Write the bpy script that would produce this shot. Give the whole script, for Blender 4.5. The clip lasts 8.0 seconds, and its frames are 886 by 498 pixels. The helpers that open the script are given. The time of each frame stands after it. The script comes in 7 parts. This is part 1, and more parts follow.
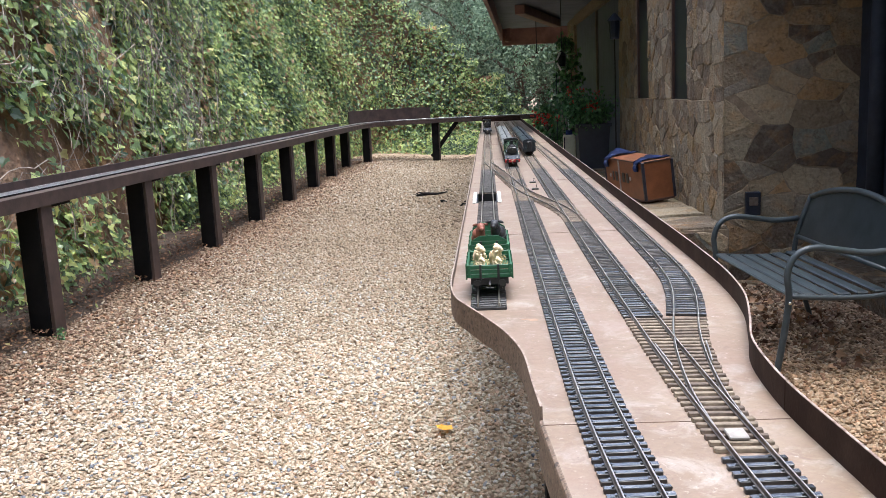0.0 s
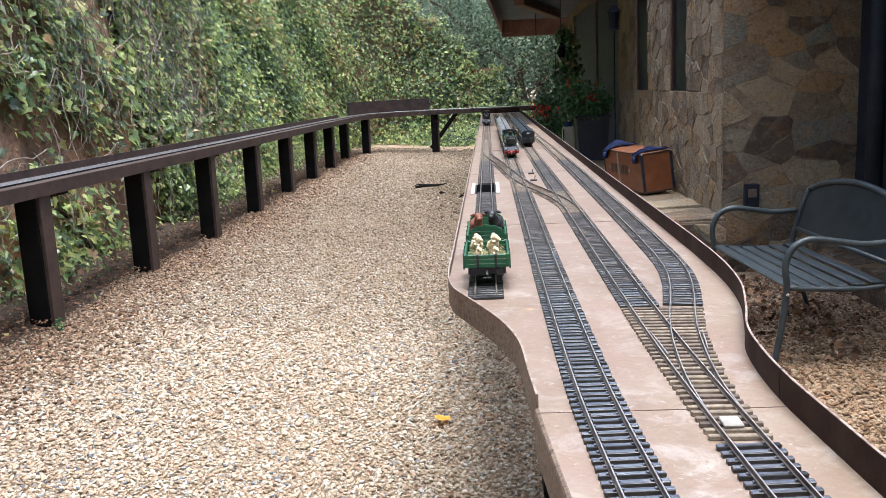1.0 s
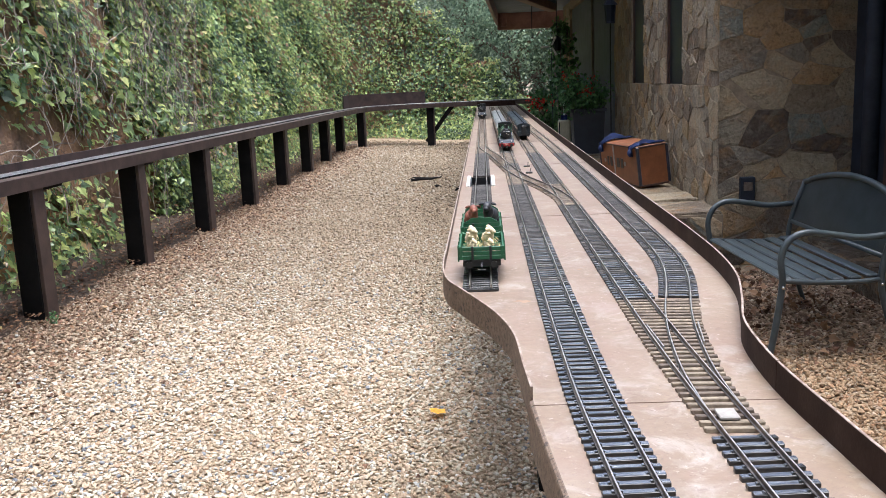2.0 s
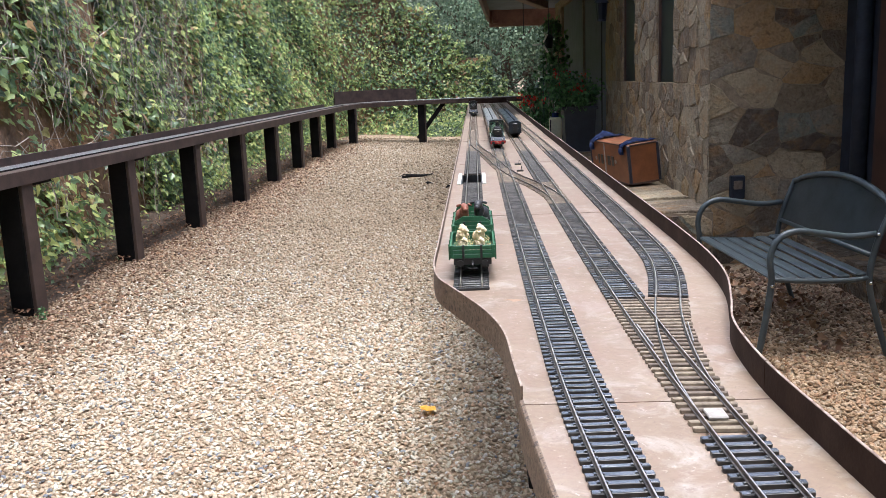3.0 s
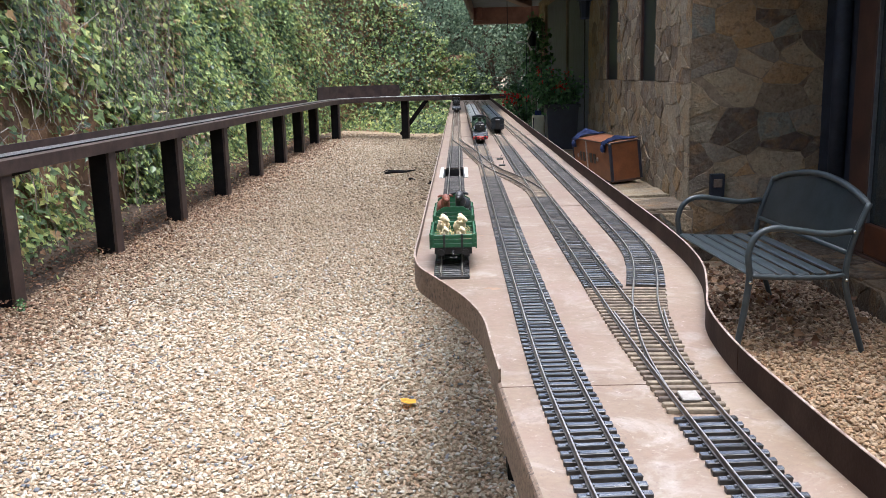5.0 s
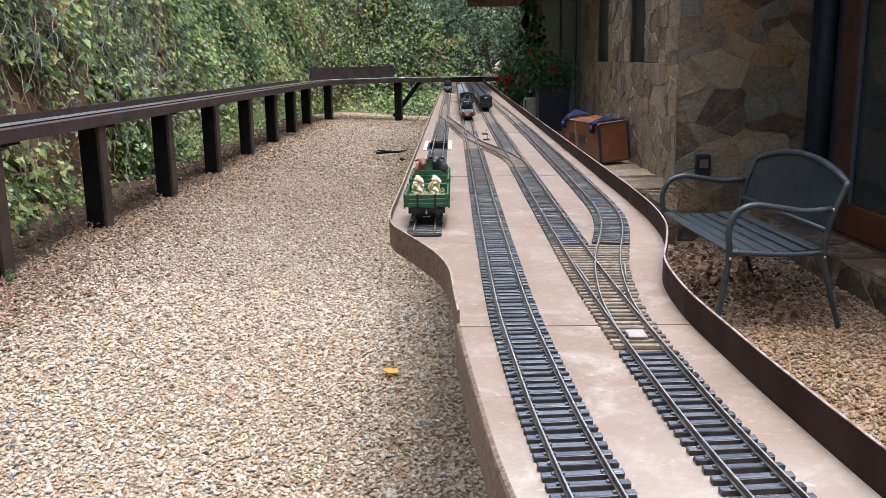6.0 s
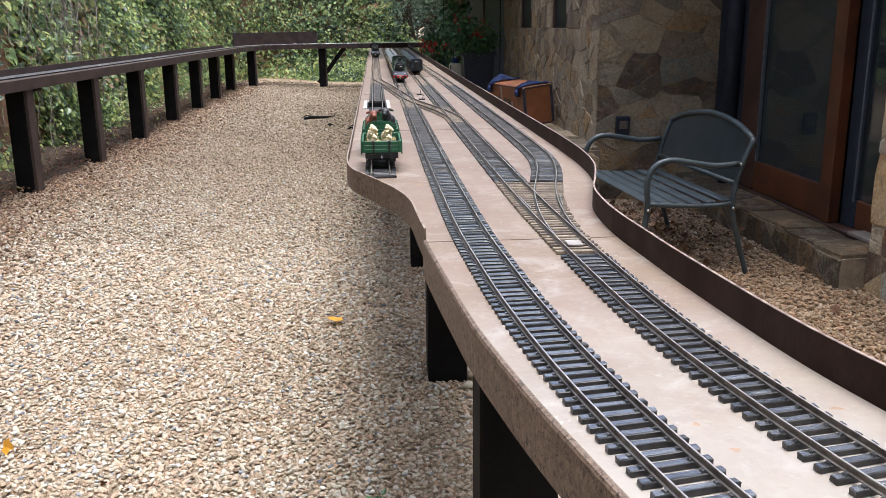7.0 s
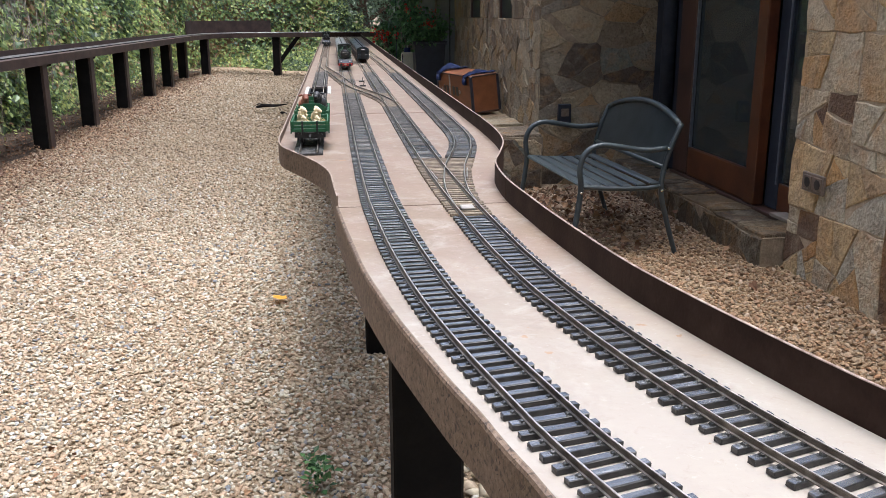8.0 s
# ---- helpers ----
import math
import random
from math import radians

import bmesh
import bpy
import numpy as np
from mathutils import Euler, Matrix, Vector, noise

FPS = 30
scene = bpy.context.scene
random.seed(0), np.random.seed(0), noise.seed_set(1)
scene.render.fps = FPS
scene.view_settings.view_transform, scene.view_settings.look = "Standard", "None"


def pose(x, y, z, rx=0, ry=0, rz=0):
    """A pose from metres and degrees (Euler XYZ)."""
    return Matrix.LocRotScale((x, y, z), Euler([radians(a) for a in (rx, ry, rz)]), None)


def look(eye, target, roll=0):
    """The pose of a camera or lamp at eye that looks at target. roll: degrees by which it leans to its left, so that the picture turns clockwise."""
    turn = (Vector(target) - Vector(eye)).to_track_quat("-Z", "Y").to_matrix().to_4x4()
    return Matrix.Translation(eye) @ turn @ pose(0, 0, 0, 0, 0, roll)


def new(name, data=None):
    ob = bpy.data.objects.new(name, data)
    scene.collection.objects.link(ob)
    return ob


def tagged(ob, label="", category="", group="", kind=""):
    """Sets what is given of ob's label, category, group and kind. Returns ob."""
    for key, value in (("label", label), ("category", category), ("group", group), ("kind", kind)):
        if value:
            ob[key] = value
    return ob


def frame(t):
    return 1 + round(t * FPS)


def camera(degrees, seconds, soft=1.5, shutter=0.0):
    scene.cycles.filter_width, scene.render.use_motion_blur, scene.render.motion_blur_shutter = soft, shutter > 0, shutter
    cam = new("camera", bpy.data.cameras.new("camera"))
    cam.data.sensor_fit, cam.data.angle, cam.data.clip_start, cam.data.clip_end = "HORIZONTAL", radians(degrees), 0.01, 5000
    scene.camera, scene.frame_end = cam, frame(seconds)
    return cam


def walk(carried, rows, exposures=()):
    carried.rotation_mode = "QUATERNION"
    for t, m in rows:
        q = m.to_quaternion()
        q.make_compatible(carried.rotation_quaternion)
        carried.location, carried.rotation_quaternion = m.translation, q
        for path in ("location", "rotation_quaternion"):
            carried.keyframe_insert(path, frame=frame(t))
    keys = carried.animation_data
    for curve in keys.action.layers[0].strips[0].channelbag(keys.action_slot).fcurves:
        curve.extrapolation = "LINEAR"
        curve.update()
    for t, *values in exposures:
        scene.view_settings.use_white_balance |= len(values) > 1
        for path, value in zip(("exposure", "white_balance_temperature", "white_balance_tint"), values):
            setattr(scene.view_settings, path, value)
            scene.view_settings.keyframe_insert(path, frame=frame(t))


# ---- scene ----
cam = camera(53.7, 8.0, soft=0.35)
PATH = [
    (0, (-0.0037, 0.0465, 1.4080), (-0.1107, 1.8758, 1.0881), -2.8),
    (0.5, (-0.0028, 0.0512, 1.4034), (-0.1097, 1.8777, 1.0695), -2.7),
    (1, (0.0000, 0.0437, 1.4034), (-0.1060, 1.8702, 1.0667), -2.7),
    (1.5, (0.0019, 0.0558, 1.3959), (-0.1014, 1.8814, 1.0528), -2.7),
    (3, (0.0019, 0.0539, 1.4015), (-0.0763, 1.8777, 1.0435), -2.3),
    (3.5, (0.0037, 0.0437, 1.4015), (-0.0632, 1.8684, 1.0453), -2.1),
    (4, (0.0019, 0.0456, 1.3997), (-0.0558, 1.8693, 1.0425), -1.9),
    (4.5, (0.0047, 0.0456, 1.3894), (-0.0428, 1.8702, 1.0304), -1.8),
    (4.7, (0.0040, 0.0420, 1.3885), (-0.0405, 1.8660, 1.0285), -1.7),
    (5.8, (0.0340, 0.0020, 1.3560), (0.0065, 1.8210, 0.9690), -1.2),
    (6, (0.0493, -0.0223, 1.3411), (0.0214, 1.7940, 0.9458), -0.9),
    (6.5, (0.0335, -0.1181, 1.3187), (0.0177, 1.6917, 0.8881), -0.2),
    (7, (-0.0233, -0.2567, 1.3243), (0.1088, 1.5401, 0.8621), -0.6),
    (7.5, (0.0009, -0.3497, 1.3336), (0.2000, 1.4396, 0.8640), -0.5),
    (8, (0.0539, -0.4501, 1.3215), (0.2706, 1.3336, 0.8389), -0.2),
]
walk(cam, [(t, look(eye, target, roll)) for t, eye, target, roll in PATH], exposures=[(0.0, 1.62, 5700, 7), (4.5, 1.58, 5700, 7), (6.3, 1.42, 5700, 7), (8.0, 1.40, 5800, 7)])

# ---------------- world, sun, exposure ----------------
world = bpy.data.worlds.new("sky")
scene.world = world
world.use_nodes = True
wn = world.node_tree
sky = wn.nodes.new("ShaderNodeTexSky")
sky.sky_type = "NISHITA"
sky.sun_disc = False
sky.sun_elevation = radians(84)
sky.air_density, sky.dust_density, sky.ozone_density = 0.55, 6.0, 0.3
sky.sun_rotation = radians(110)
wn.links.new(sky.outputs[0], wn.nodes["Background"].inputs[0])
wn.nodes["Background"].inputs[1].default_value = 0.15
sun_data = bpy.data.lights.new("sun", "SUN")
sun_data.energy, sun_data.angle, sun_data.color = 1.15, radians(28), (1.0, 0.98, 0.95)
sun = new("sun", sun_data)
az, el = radians(110), radians(84)
sun.matrix_world = look((20 * math.cos(el) * math.sin(az), 4 + 20 * math.cos(el) * math.cos(az), 20 * math.sin(el)), (0.0, 4.0, 0.0))

T = 0.977          # top of the track deck
GAUGE = 0.044
RNG = np.random.default_rng(7)


# ---------------- materials ----------------
def surf(name, c1, c2, scale=8.0, rough=0.7, bump=0.2, metal=0.0, c3=None, fine=60.0, rnd=0.0, island=False, bumpd=0.004, spread=(0.35, 0.65), spec=0.5, grain=None):
    m = bpy.data.materials.new(name)
    m.use_nodes = True
    nt = m.node_tree
    L, b = nt.links.new, nt.nodes["Principled BSDF"]
    geo = nt.nodes.new("ShaderNodeNewGeometry")
    src = geo.outputs["Position"]
    n1 = nt.nodes.new("ShaderNodeTexNoise")
    n1.inputs["Scale"].default_value, n1.inputs["Detail"].default_value, n1.inputs["Roughness"].default_value = scale, 6, 0.62
    n2 = nt.nodes.new("ShaderNodeTexNoise")
    n2.inputs["Scale"].default_value, n2.inputs["Detail"].default_value = fine, 4
    if grain:
        # streaks that follow the piece's own length, shifted from piece to piece
        shift = nt.nodes.new("ShaderNodeVectorMath")
        shift.operation = "MULTIPLY_ADD"
        shift.inputs[1].default_value = grain
        L(nt.nodes.new("ShaderNodeTexCoord").outputs["Object"], shift.inputs[0])
        far = nt.nodes.new("ShaderNodeMath")
        far.operation = "MULTIPLY"
        far.inputs[1].default_value = 61.0
        L(nt.nodes.new("ShaderNodeObjectInfo").outputs["Random"], far.inputs[0])
        L(far.outputs[0], shift.inputs[2])
        src = shift.outputs[0]
    L(src, n1.inputs["Vector"]), L(src, n2.inputs["Vector"])
    ramp = nt.nodes.new("ShaderNodeValToRGB")
    e = ramp.color_ramp.elements
    e[0].position, e[0].color = spread[0], (*c1, 1)
    e[1].position, e[1].color = spread[1], (*c2, 1)
    if c3:
        k = e.new(min(0.98, spread[1] + 0.12))
        k.color = (*c3, 1)
    L(n1.outputs["Fac"], ramp.inputs["Fac"])
    col = ramp.outputs["Color"]
    hsv = nt.nodes.new("ShaderNodeHueSaturation")
    mr = nt.nodes.new("ShaderNodeMapRange")
    mr.inputs["To Min"].default_value, mr.inputs["To Max"].default_value = 0.78, 1.22
    L(n2.outputs["Fac"], mr.inputs["Value"])
    L(col, hsv.inputs["Color"])
    val = mr.outputs["Result"]
    if rnd:
        if island:
            r = geo.outputs["Random Per Island"]
        else:
            r = nt.nodes.new("ShaderNodeObjectInfo").outputs["Random"]
        m2 = nt.nodes.new("ShaderNodeMapRange")
        m2.inputs["To Min"].default_value, m2.inputs["To Max"].default_value = 1 - rnd, 1 + rnd
        L(r, m2.inputs["Value"])
        mul = nt.nodes.new("ShaderNodeMath")
        mul.operation = "MULTIPLY"
        L(val, mul.inputs[0]), L(m2.outputs["Result"], mul.inputs[1])
        val = mul.outputs[0]
        m3 = nt.nodes.new("ShaderNodeMapRange")
        m3.inputs["To Min"].default_value, m3.inputs["To Max"].default_value = 0.5 - 0.03 * rnd, 0.5 + 0.03 * rnd
        L(r, m3.inputs["Value"]), L(m3.outputs["Result"], hsv.inputs["Hue"])
    L(val, hsv.inputs["Value"])
    L(hsv.outputs["Color"], b.inputs["Base Color"])
    b.inputs["Roughness"].default_value, b.inputs["Metallic"].default_value = rough, metal
    b.inputs["Specular IOR Level"].default_value = spec
    if bump:
        add = nt.nodes.new("ShaderNodeMath")
        add.operation = "ADD"
        L(n1.outputs["Fac"], add.inputs[0]), L(n2.outputs["Fac"], add.inputs[1])
        bp = nt.nodes.new("ShaderNodeBump")
        bp.inputs["Strength"].default_value, bp.inputs["Distance"].default_value = bump, bumpd
        L(add.outputs[0], bp.inputs["Height"]), L(bp.outputs["Normal"], b.inputs["Normal"])
    return m


def ramp_random(name, stops, rough=0.6, fine=30.0, translucent=0.0, spec=0.4, patch=0.0):
    """Each island takes its own colour out of a range; patch mixes in broad patches."""
    m = bpy.data.materials.new(name)
    m.use_nodes = True
    nt = m.node_tree
    L, b = nt.links.new, nt.nodes["Principled BSDF"]
    geo = nt.nodes.new("ShaderNodeNewGeometry")
    ramp = nt.nodes.new("ShaderNodeValToRGB")
    e = ramp.color_ramp.elements
    e[0].position, e[0].color = stops[0][0], (*stops[0][1], 1)
    e[1].position, e[1].color = stops[-1][0], (*stops[-1][1], 1)
    for p, c in stops[1:-1]:
        e.new(p).color = (*c, 1)
    fac = geo.outputs["Random Per Island"]
    if patch:
        n = nt.nodes.new("ShaderNodeTexNoise")
        n.inputs["Scale"].default_value, n.inputs["Detail"].default_value = 0.9, 3
        L(geo.outputs["Position"], n.inputs["Vector"])
        mr = nt.nodes.new("ShaderNodeMapRange")
        mr.inputs["From Min"].default_value, mr.inputs["From Max"].default_value = 0.3, 0.7
        mr.inputs["To Min"].default_value, mr.inputs["To Max"].default_value = -patch, patch
        L(n.outputs["Fac"], mr.inputs["Value"])
        ad = nt.nodes.new("ShaderNodeMath")
        ad.operation = "ADD"
        L(fac, ad.inputs[0]), L(mr.outputs["Result"], ad.inputs[1])
        fac = ad.outputs[0]
    L(fac, ramp.inputs["Fac"])
    n2 = nt.nodes.new("ShaderNodeTexNoise")
    n2.inputs["Scale"].default_value = fine
    L(geo.outputs["Position"], n2.inputs["Vector"])
    hsv = nt.nodes.new("ShaderNodeHueSaturation")
    m2 = nt.nodes.new("ShaderNodeMapRange")
    m2.inputs["To Min"].default_value, m2.inputs["To Max"].default_value = 0.7, 1.3
    L(n2.outputs["Fac"], m2.inputs["Value"]), L(m2.outputs["Result"], hsv.inputs["Value"]), L(ramp.outputs["Color"], hsv.inputs["Color"])
    L(hsv.outputs["Color"], b.inputs["Base Color"])
    b.inputs["Roughness"].default_value = rough
    b.inputs["Specular IOR Level"].default_value = spec
    if translucent:
        tr = nt.nodes.new("ShaderNodeBsdfTranslucent")
        glow = nt.nodes.new("ShaderNodeHueSaturation")
        glow.inputs["Hue"].default_value, glow.inputs["Saturation"].default_value, glow.inputs["Value"].default_value = 0.49, 1.05, 1.25
        L(hsv.outputs["Color"], glow.inputs["Color"]), L(glow.outputs["Color"], tr.inputs["Color"])
        mx = nt.nodes.new("ShaderNodeMixShader")
        mx.inputs[0].default_value = translucent
        L(b.outputs[0], mx.inputs[1]), L(tr.outputs[0], mx.inputs[2])
        L(mx.outputs[0], nt.nodes["Material Output"].inputs["Surface"])
    return m


def glass_mat(name, tint, rough=0.03):
    m = bpy.data.materials.new(name)
    m.use_nodes = True
    b = m.node_tree.nodes["Principled BSDF"]
    b.inputs["Base Color"].default_value = (*tint, 1)
    b.inputs["Roughness"].default_value = rough
    b.inputs["Specular IOR Level"].default_value = 0.6
    b.inputs["Transmission Weight"].default_value = 0.75
    return m


M_GROUND = surf("gravel_bed", (0.211, 0.149, 0.092), (0.324, 0.248, 0.167), 45, 0.95, 0.9, fine=130, c3=(0.405, 0.324, 0.233), bumpd=0.012)
M_PEBBLE = ramp_random("pebbles", [(0.0, (0.163, 0.120, 0.081)), (0.08, (0.253, 0.192, 0.131)), (0.2, (0.325, 0.252, 0.172)), (0.34, (0.377, 0.312, 0.223)), (0.46, (0.392, 0.276, 0.190)), (0.56, (0.404, 0.352, 0.265)), (0.72, (0.438, 0.400, 0.320)), (0.80, (0.363, 0.240, 0.152)), (0.86, (0.411, 0.376, 0.307)), (0.95, (0.498, 0.480, 0.429)), (0.975, (0.226, 0.232, 0.240)), (1.0, (0.139, 0.144, 0.159))], 0.75, 120, spec=0.25, patch=0.05)
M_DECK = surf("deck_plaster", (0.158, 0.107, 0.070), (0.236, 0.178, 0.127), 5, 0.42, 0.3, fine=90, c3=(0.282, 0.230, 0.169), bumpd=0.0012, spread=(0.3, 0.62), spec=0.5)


def weathered(m, layers):
    """Mix further blotches and specks over a material's colour."""
    nt = m.node_tree
    L, b = nt.links.new, nt.nodes["Principled BSDF"]
    col = b.inputs["Base Color"].links[0].from_socket
    pos = nt.nodes.new("ShaderNodeNewGeometry").outputs["Position"]
    for sc, c, lo, hi, amt in layers:
        n = nt.nodes.new("ShaderNodeTexNoise")
        n.inputs["Scale"].default_value, n.inputs["Detail"].default_value, n.inputs["Roughness"].default_value = sc, 8, 0.7
        n.inputs["Distortion"].default_value = 0.8
        L(pos, n.inputs["Vector"])
        mr = nt.nodes.new("ShaderNodeMapRange")
        mr.inputs["From Min"].default_value, mr.inputs["From Max"].default_value, mr.inputs["To Max"].default_value = lo, hi, amt
        L(n.outputs["Fac"], mr.inputs["Value"])
        mx = nt.nodes.new("ShaderNodeMix")
        mx.data_type = "RGBA"
        mx.inputs["B"].default_value = (*c, 1)
        L(mr.outputs["Result"], mx.inputs["Factor"]), L(col, mx.inputs["A"])
        col = mx.outputs["Result"]
    L(col, b.inputs["Base Color"])
    return m


DECK_WEAR = ((11, (0.41, 0.37, 0.335), 0.52, 0.68, 0.6), (3.1, (0.22, 0.145, 0.11), 0.47, 0.64, 0.65), (7, (0.20, 0.135, 0.10), 0.50, 0.64, 0.65), (45, (0.21, 0.14, 0.105), 0.54, 0.66, 0.5), (26, (0.15, 0.10, 0.075), 0.57, 0.68, 0.7), (150, (0.12, 0.085, 0.065), 0.60, 0.68, 0.8), (75, (0.52, 0.48, 0.44), 0.60, 0.69, 0.6), (320, (0.12, 0.085, 0.065), 0.59, 0.67, 0.6))
weathered(M_DECK, DECK_WEAR)


def skylit_end(m, y0, y1, c, amount):
    """Skylight put into one end's colour: paler towards y1, with a ragged border."""
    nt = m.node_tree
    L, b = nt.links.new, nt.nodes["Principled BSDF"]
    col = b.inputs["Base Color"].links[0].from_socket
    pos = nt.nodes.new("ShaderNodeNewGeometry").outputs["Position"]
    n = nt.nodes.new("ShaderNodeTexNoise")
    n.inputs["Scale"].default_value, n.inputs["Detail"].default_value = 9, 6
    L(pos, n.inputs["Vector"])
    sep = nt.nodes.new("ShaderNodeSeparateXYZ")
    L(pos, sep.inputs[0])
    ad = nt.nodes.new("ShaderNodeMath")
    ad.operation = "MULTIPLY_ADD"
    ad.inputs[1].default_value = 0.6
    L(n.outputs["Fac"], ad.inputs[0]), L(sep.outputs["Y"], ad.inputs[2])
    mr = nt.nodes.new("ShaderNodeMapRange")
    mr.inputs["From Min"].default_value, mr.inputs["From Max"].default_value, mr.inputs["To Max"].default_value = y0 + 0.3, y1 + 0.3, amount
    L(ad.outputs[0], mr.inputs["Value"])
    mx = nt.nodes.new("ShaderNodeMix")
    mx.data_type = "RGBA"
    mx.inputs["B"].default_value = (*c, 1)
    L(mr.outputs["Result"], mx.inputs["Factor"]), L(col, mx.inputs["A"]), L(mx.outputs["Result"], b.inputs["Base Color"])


skylit_end(M_DECK, 0.95, 0.25, (0.352, 0.328, 0.292), 0.70)
weathered(M_DECK, ((5, (0.235, 0.185, 0.150), 0.54, 0.70, 0.35), (16, (0.400, 0.380, 0.350), 0.54, 0.70, 0.35), (70, (0.225, 0.175, 0.135), 0.57, 0.69, 0.40), (34, (0.42, 0.275, 0.165), 0.64, 0.72, 0.35)))
# Darker tones for the far and distant gravel.
M_PEBBLE2 = ramp_random("far_pebbles", [(0.0, (0.107, 0.079, 0.053)), (0.15, (0.177, 0.134, 0.089)), (0.45, (0.259, 0.205, 0.142)), (0.7, (0.318, 0.265, 0.196)), (0.86, (0.247, 0.172, 0.109)), (1.0, (0.395, 0.355, 0.292))], 0.8, 60, spec=0.2, patch=0.08)
M_PEBBLE3 = ramp_random("brown_pebbles", [(0.0, (0.108, 0.065, 0.036)), (0.2, (0.202, 0.127, 0.071)), (0.45, (0.273, 0.185, 0.109)), (0.7, (0.310, 0.229, 0.148)), (0.9, (0.260, 0.145, 0.078)), (1.0, (0.364, 0.287, 0.209))], 0.8, 60, spec=0.2)
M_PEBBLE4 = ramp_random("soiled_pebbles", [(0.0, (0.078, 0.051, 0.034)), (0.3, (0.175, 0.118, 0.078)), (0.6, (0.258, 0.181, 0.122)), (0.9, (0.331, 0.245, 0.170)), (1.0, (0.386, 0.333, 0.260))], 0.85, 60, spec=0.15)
M_SEAM = surf("deck_joint", (0.13, 0.085, 0.065), (0.24, 0.175, 0.14), 50, 0.6, 0.1, fine=200, bumpd=0.0008)
M_STAIN = surf("deck_stain", (0.27, 0.170, 0.11), (0.38, 0.265, 0.185), 30, 0.6, 0.1, fine=200, bumpd=0.0008)
M_EDGE = surf("edge_steel", (0.021, 0.010, 0.007), (0.038, 0.021, 0.015), 14, 0.7, 0.3, fine=200, c3=(0.048, 0.028, 0.021), bumpd=0.001, spec=0.15, spread=(0.4, 0.62))
M_FASCIA = surf("mottled_fascia", (0.099, 0.066, 0.045), (0.168, 0.118, 0.084), 120, 0.6, 0.4, fine=500, c3=(0.202, 0.150, 0.111), bumpd=0.001, spread=(0.34, 0.54))
weathered(M_FASCIA, ((140, (0.026, 0.017, 0.012), 0.545, 0.575, 0.95), (25, (0.10, 0.065, 0.045), 0.48, 0.62, 0.5), (90, (0.235, 0.175, 0.135), 0.57, 0.66, 0.5)))
M_RIM = surf("rim_highlight", (0.16, 0.105, 0.08), (0.40, 0.32, 0.27), 60, 0.45, 0.1, fine=300, bumpd=0.0005)
M_PLATE = surf("dull_plate", (0.22, 0.20, 0.18), (0.34, 0.31, 0.28), 60, 0.5, 0.1, fine=300, bumpd=0.0005)
# Taken to near black: the posts' shaded fronts are put into the colour.
M_POST = surf("shaded_post", (0.0050, 0.0050, 0.0054), (0.012, 0.0105, 0.0105), 6, 0.75, 0.3, fine=90, bumpd=0.002, spec=0.12)
M_BEAM = surf("beam_wood", (0.028, 0.017, 0.014), (0.066, 0.041, 0.033), 7, 0.6, 0.3, fine=90, bumpd=0.002)
M_RAIL = surf("rail_steel", (0.420, 0.390, 0.345), (0.600, 0.575, 0.525), 60, 0.32, 0.1, 0.75, fine=300, bumpd=0.0005)
# Sleeper tops carry the sky's sheen in their colour; sides are painted as shade.
M_SLEEPER_SIDE = surf("shaded_sleeper_side", (0.014, 0.013, 0.013), (0.036, 0.034, 0.033), 120, 0.4, 0.3, fine=350, bumpd=0.0005)
M_RUST = surf("rail_side", (0.085, 0.070, 0.056), (0.230, 0.200, 0.168), 50, 0.38, 0.2, 0.6, fine=300, bumpd=0.0005)
M_SLEEPER = surf("black_sleeper_sheen", (0.022, 0.023, 0.024), (0.090, 0.091, 0.092), 60, 0.20, 0.6, fine=350, rnd=0.35, bumpd=0.001, c3=(0.31, 0.306, 0.295), spec=1.0, spread=(0.38, 0.62), grain=(0.30, 1.8, 1.0))
M_SLEEPER.node_tree.nodes["Principled BSDF"].inputs["Coat Weight"].default_value = 0.8
M_SLEEPER.node_tree.nodes["Principled BSDF"].inputs["Coat Roughness"].default_value = 0.15
M_SLEEPER.node_tree.nodes["Principled BSDF"].inputs["IOR"].default_value = 1.9
M_SLEEPER_B = surf("brown_sleeper", (0.088, 0.065, 0.046), (0.19, 0.148, 0.108), 60, 0.75, 0.4, fine=260, rnd=0.35, bumpd=0.0008)
M_SLEEPER_D = surf("dusty_sleeper", (0.030, 0.028, 0.027), (0.088, 0.080, 0.073), 70, 0.6, 0.4, fine=260, rnd=0.4, bumpd=0.0008, spec=0.2)


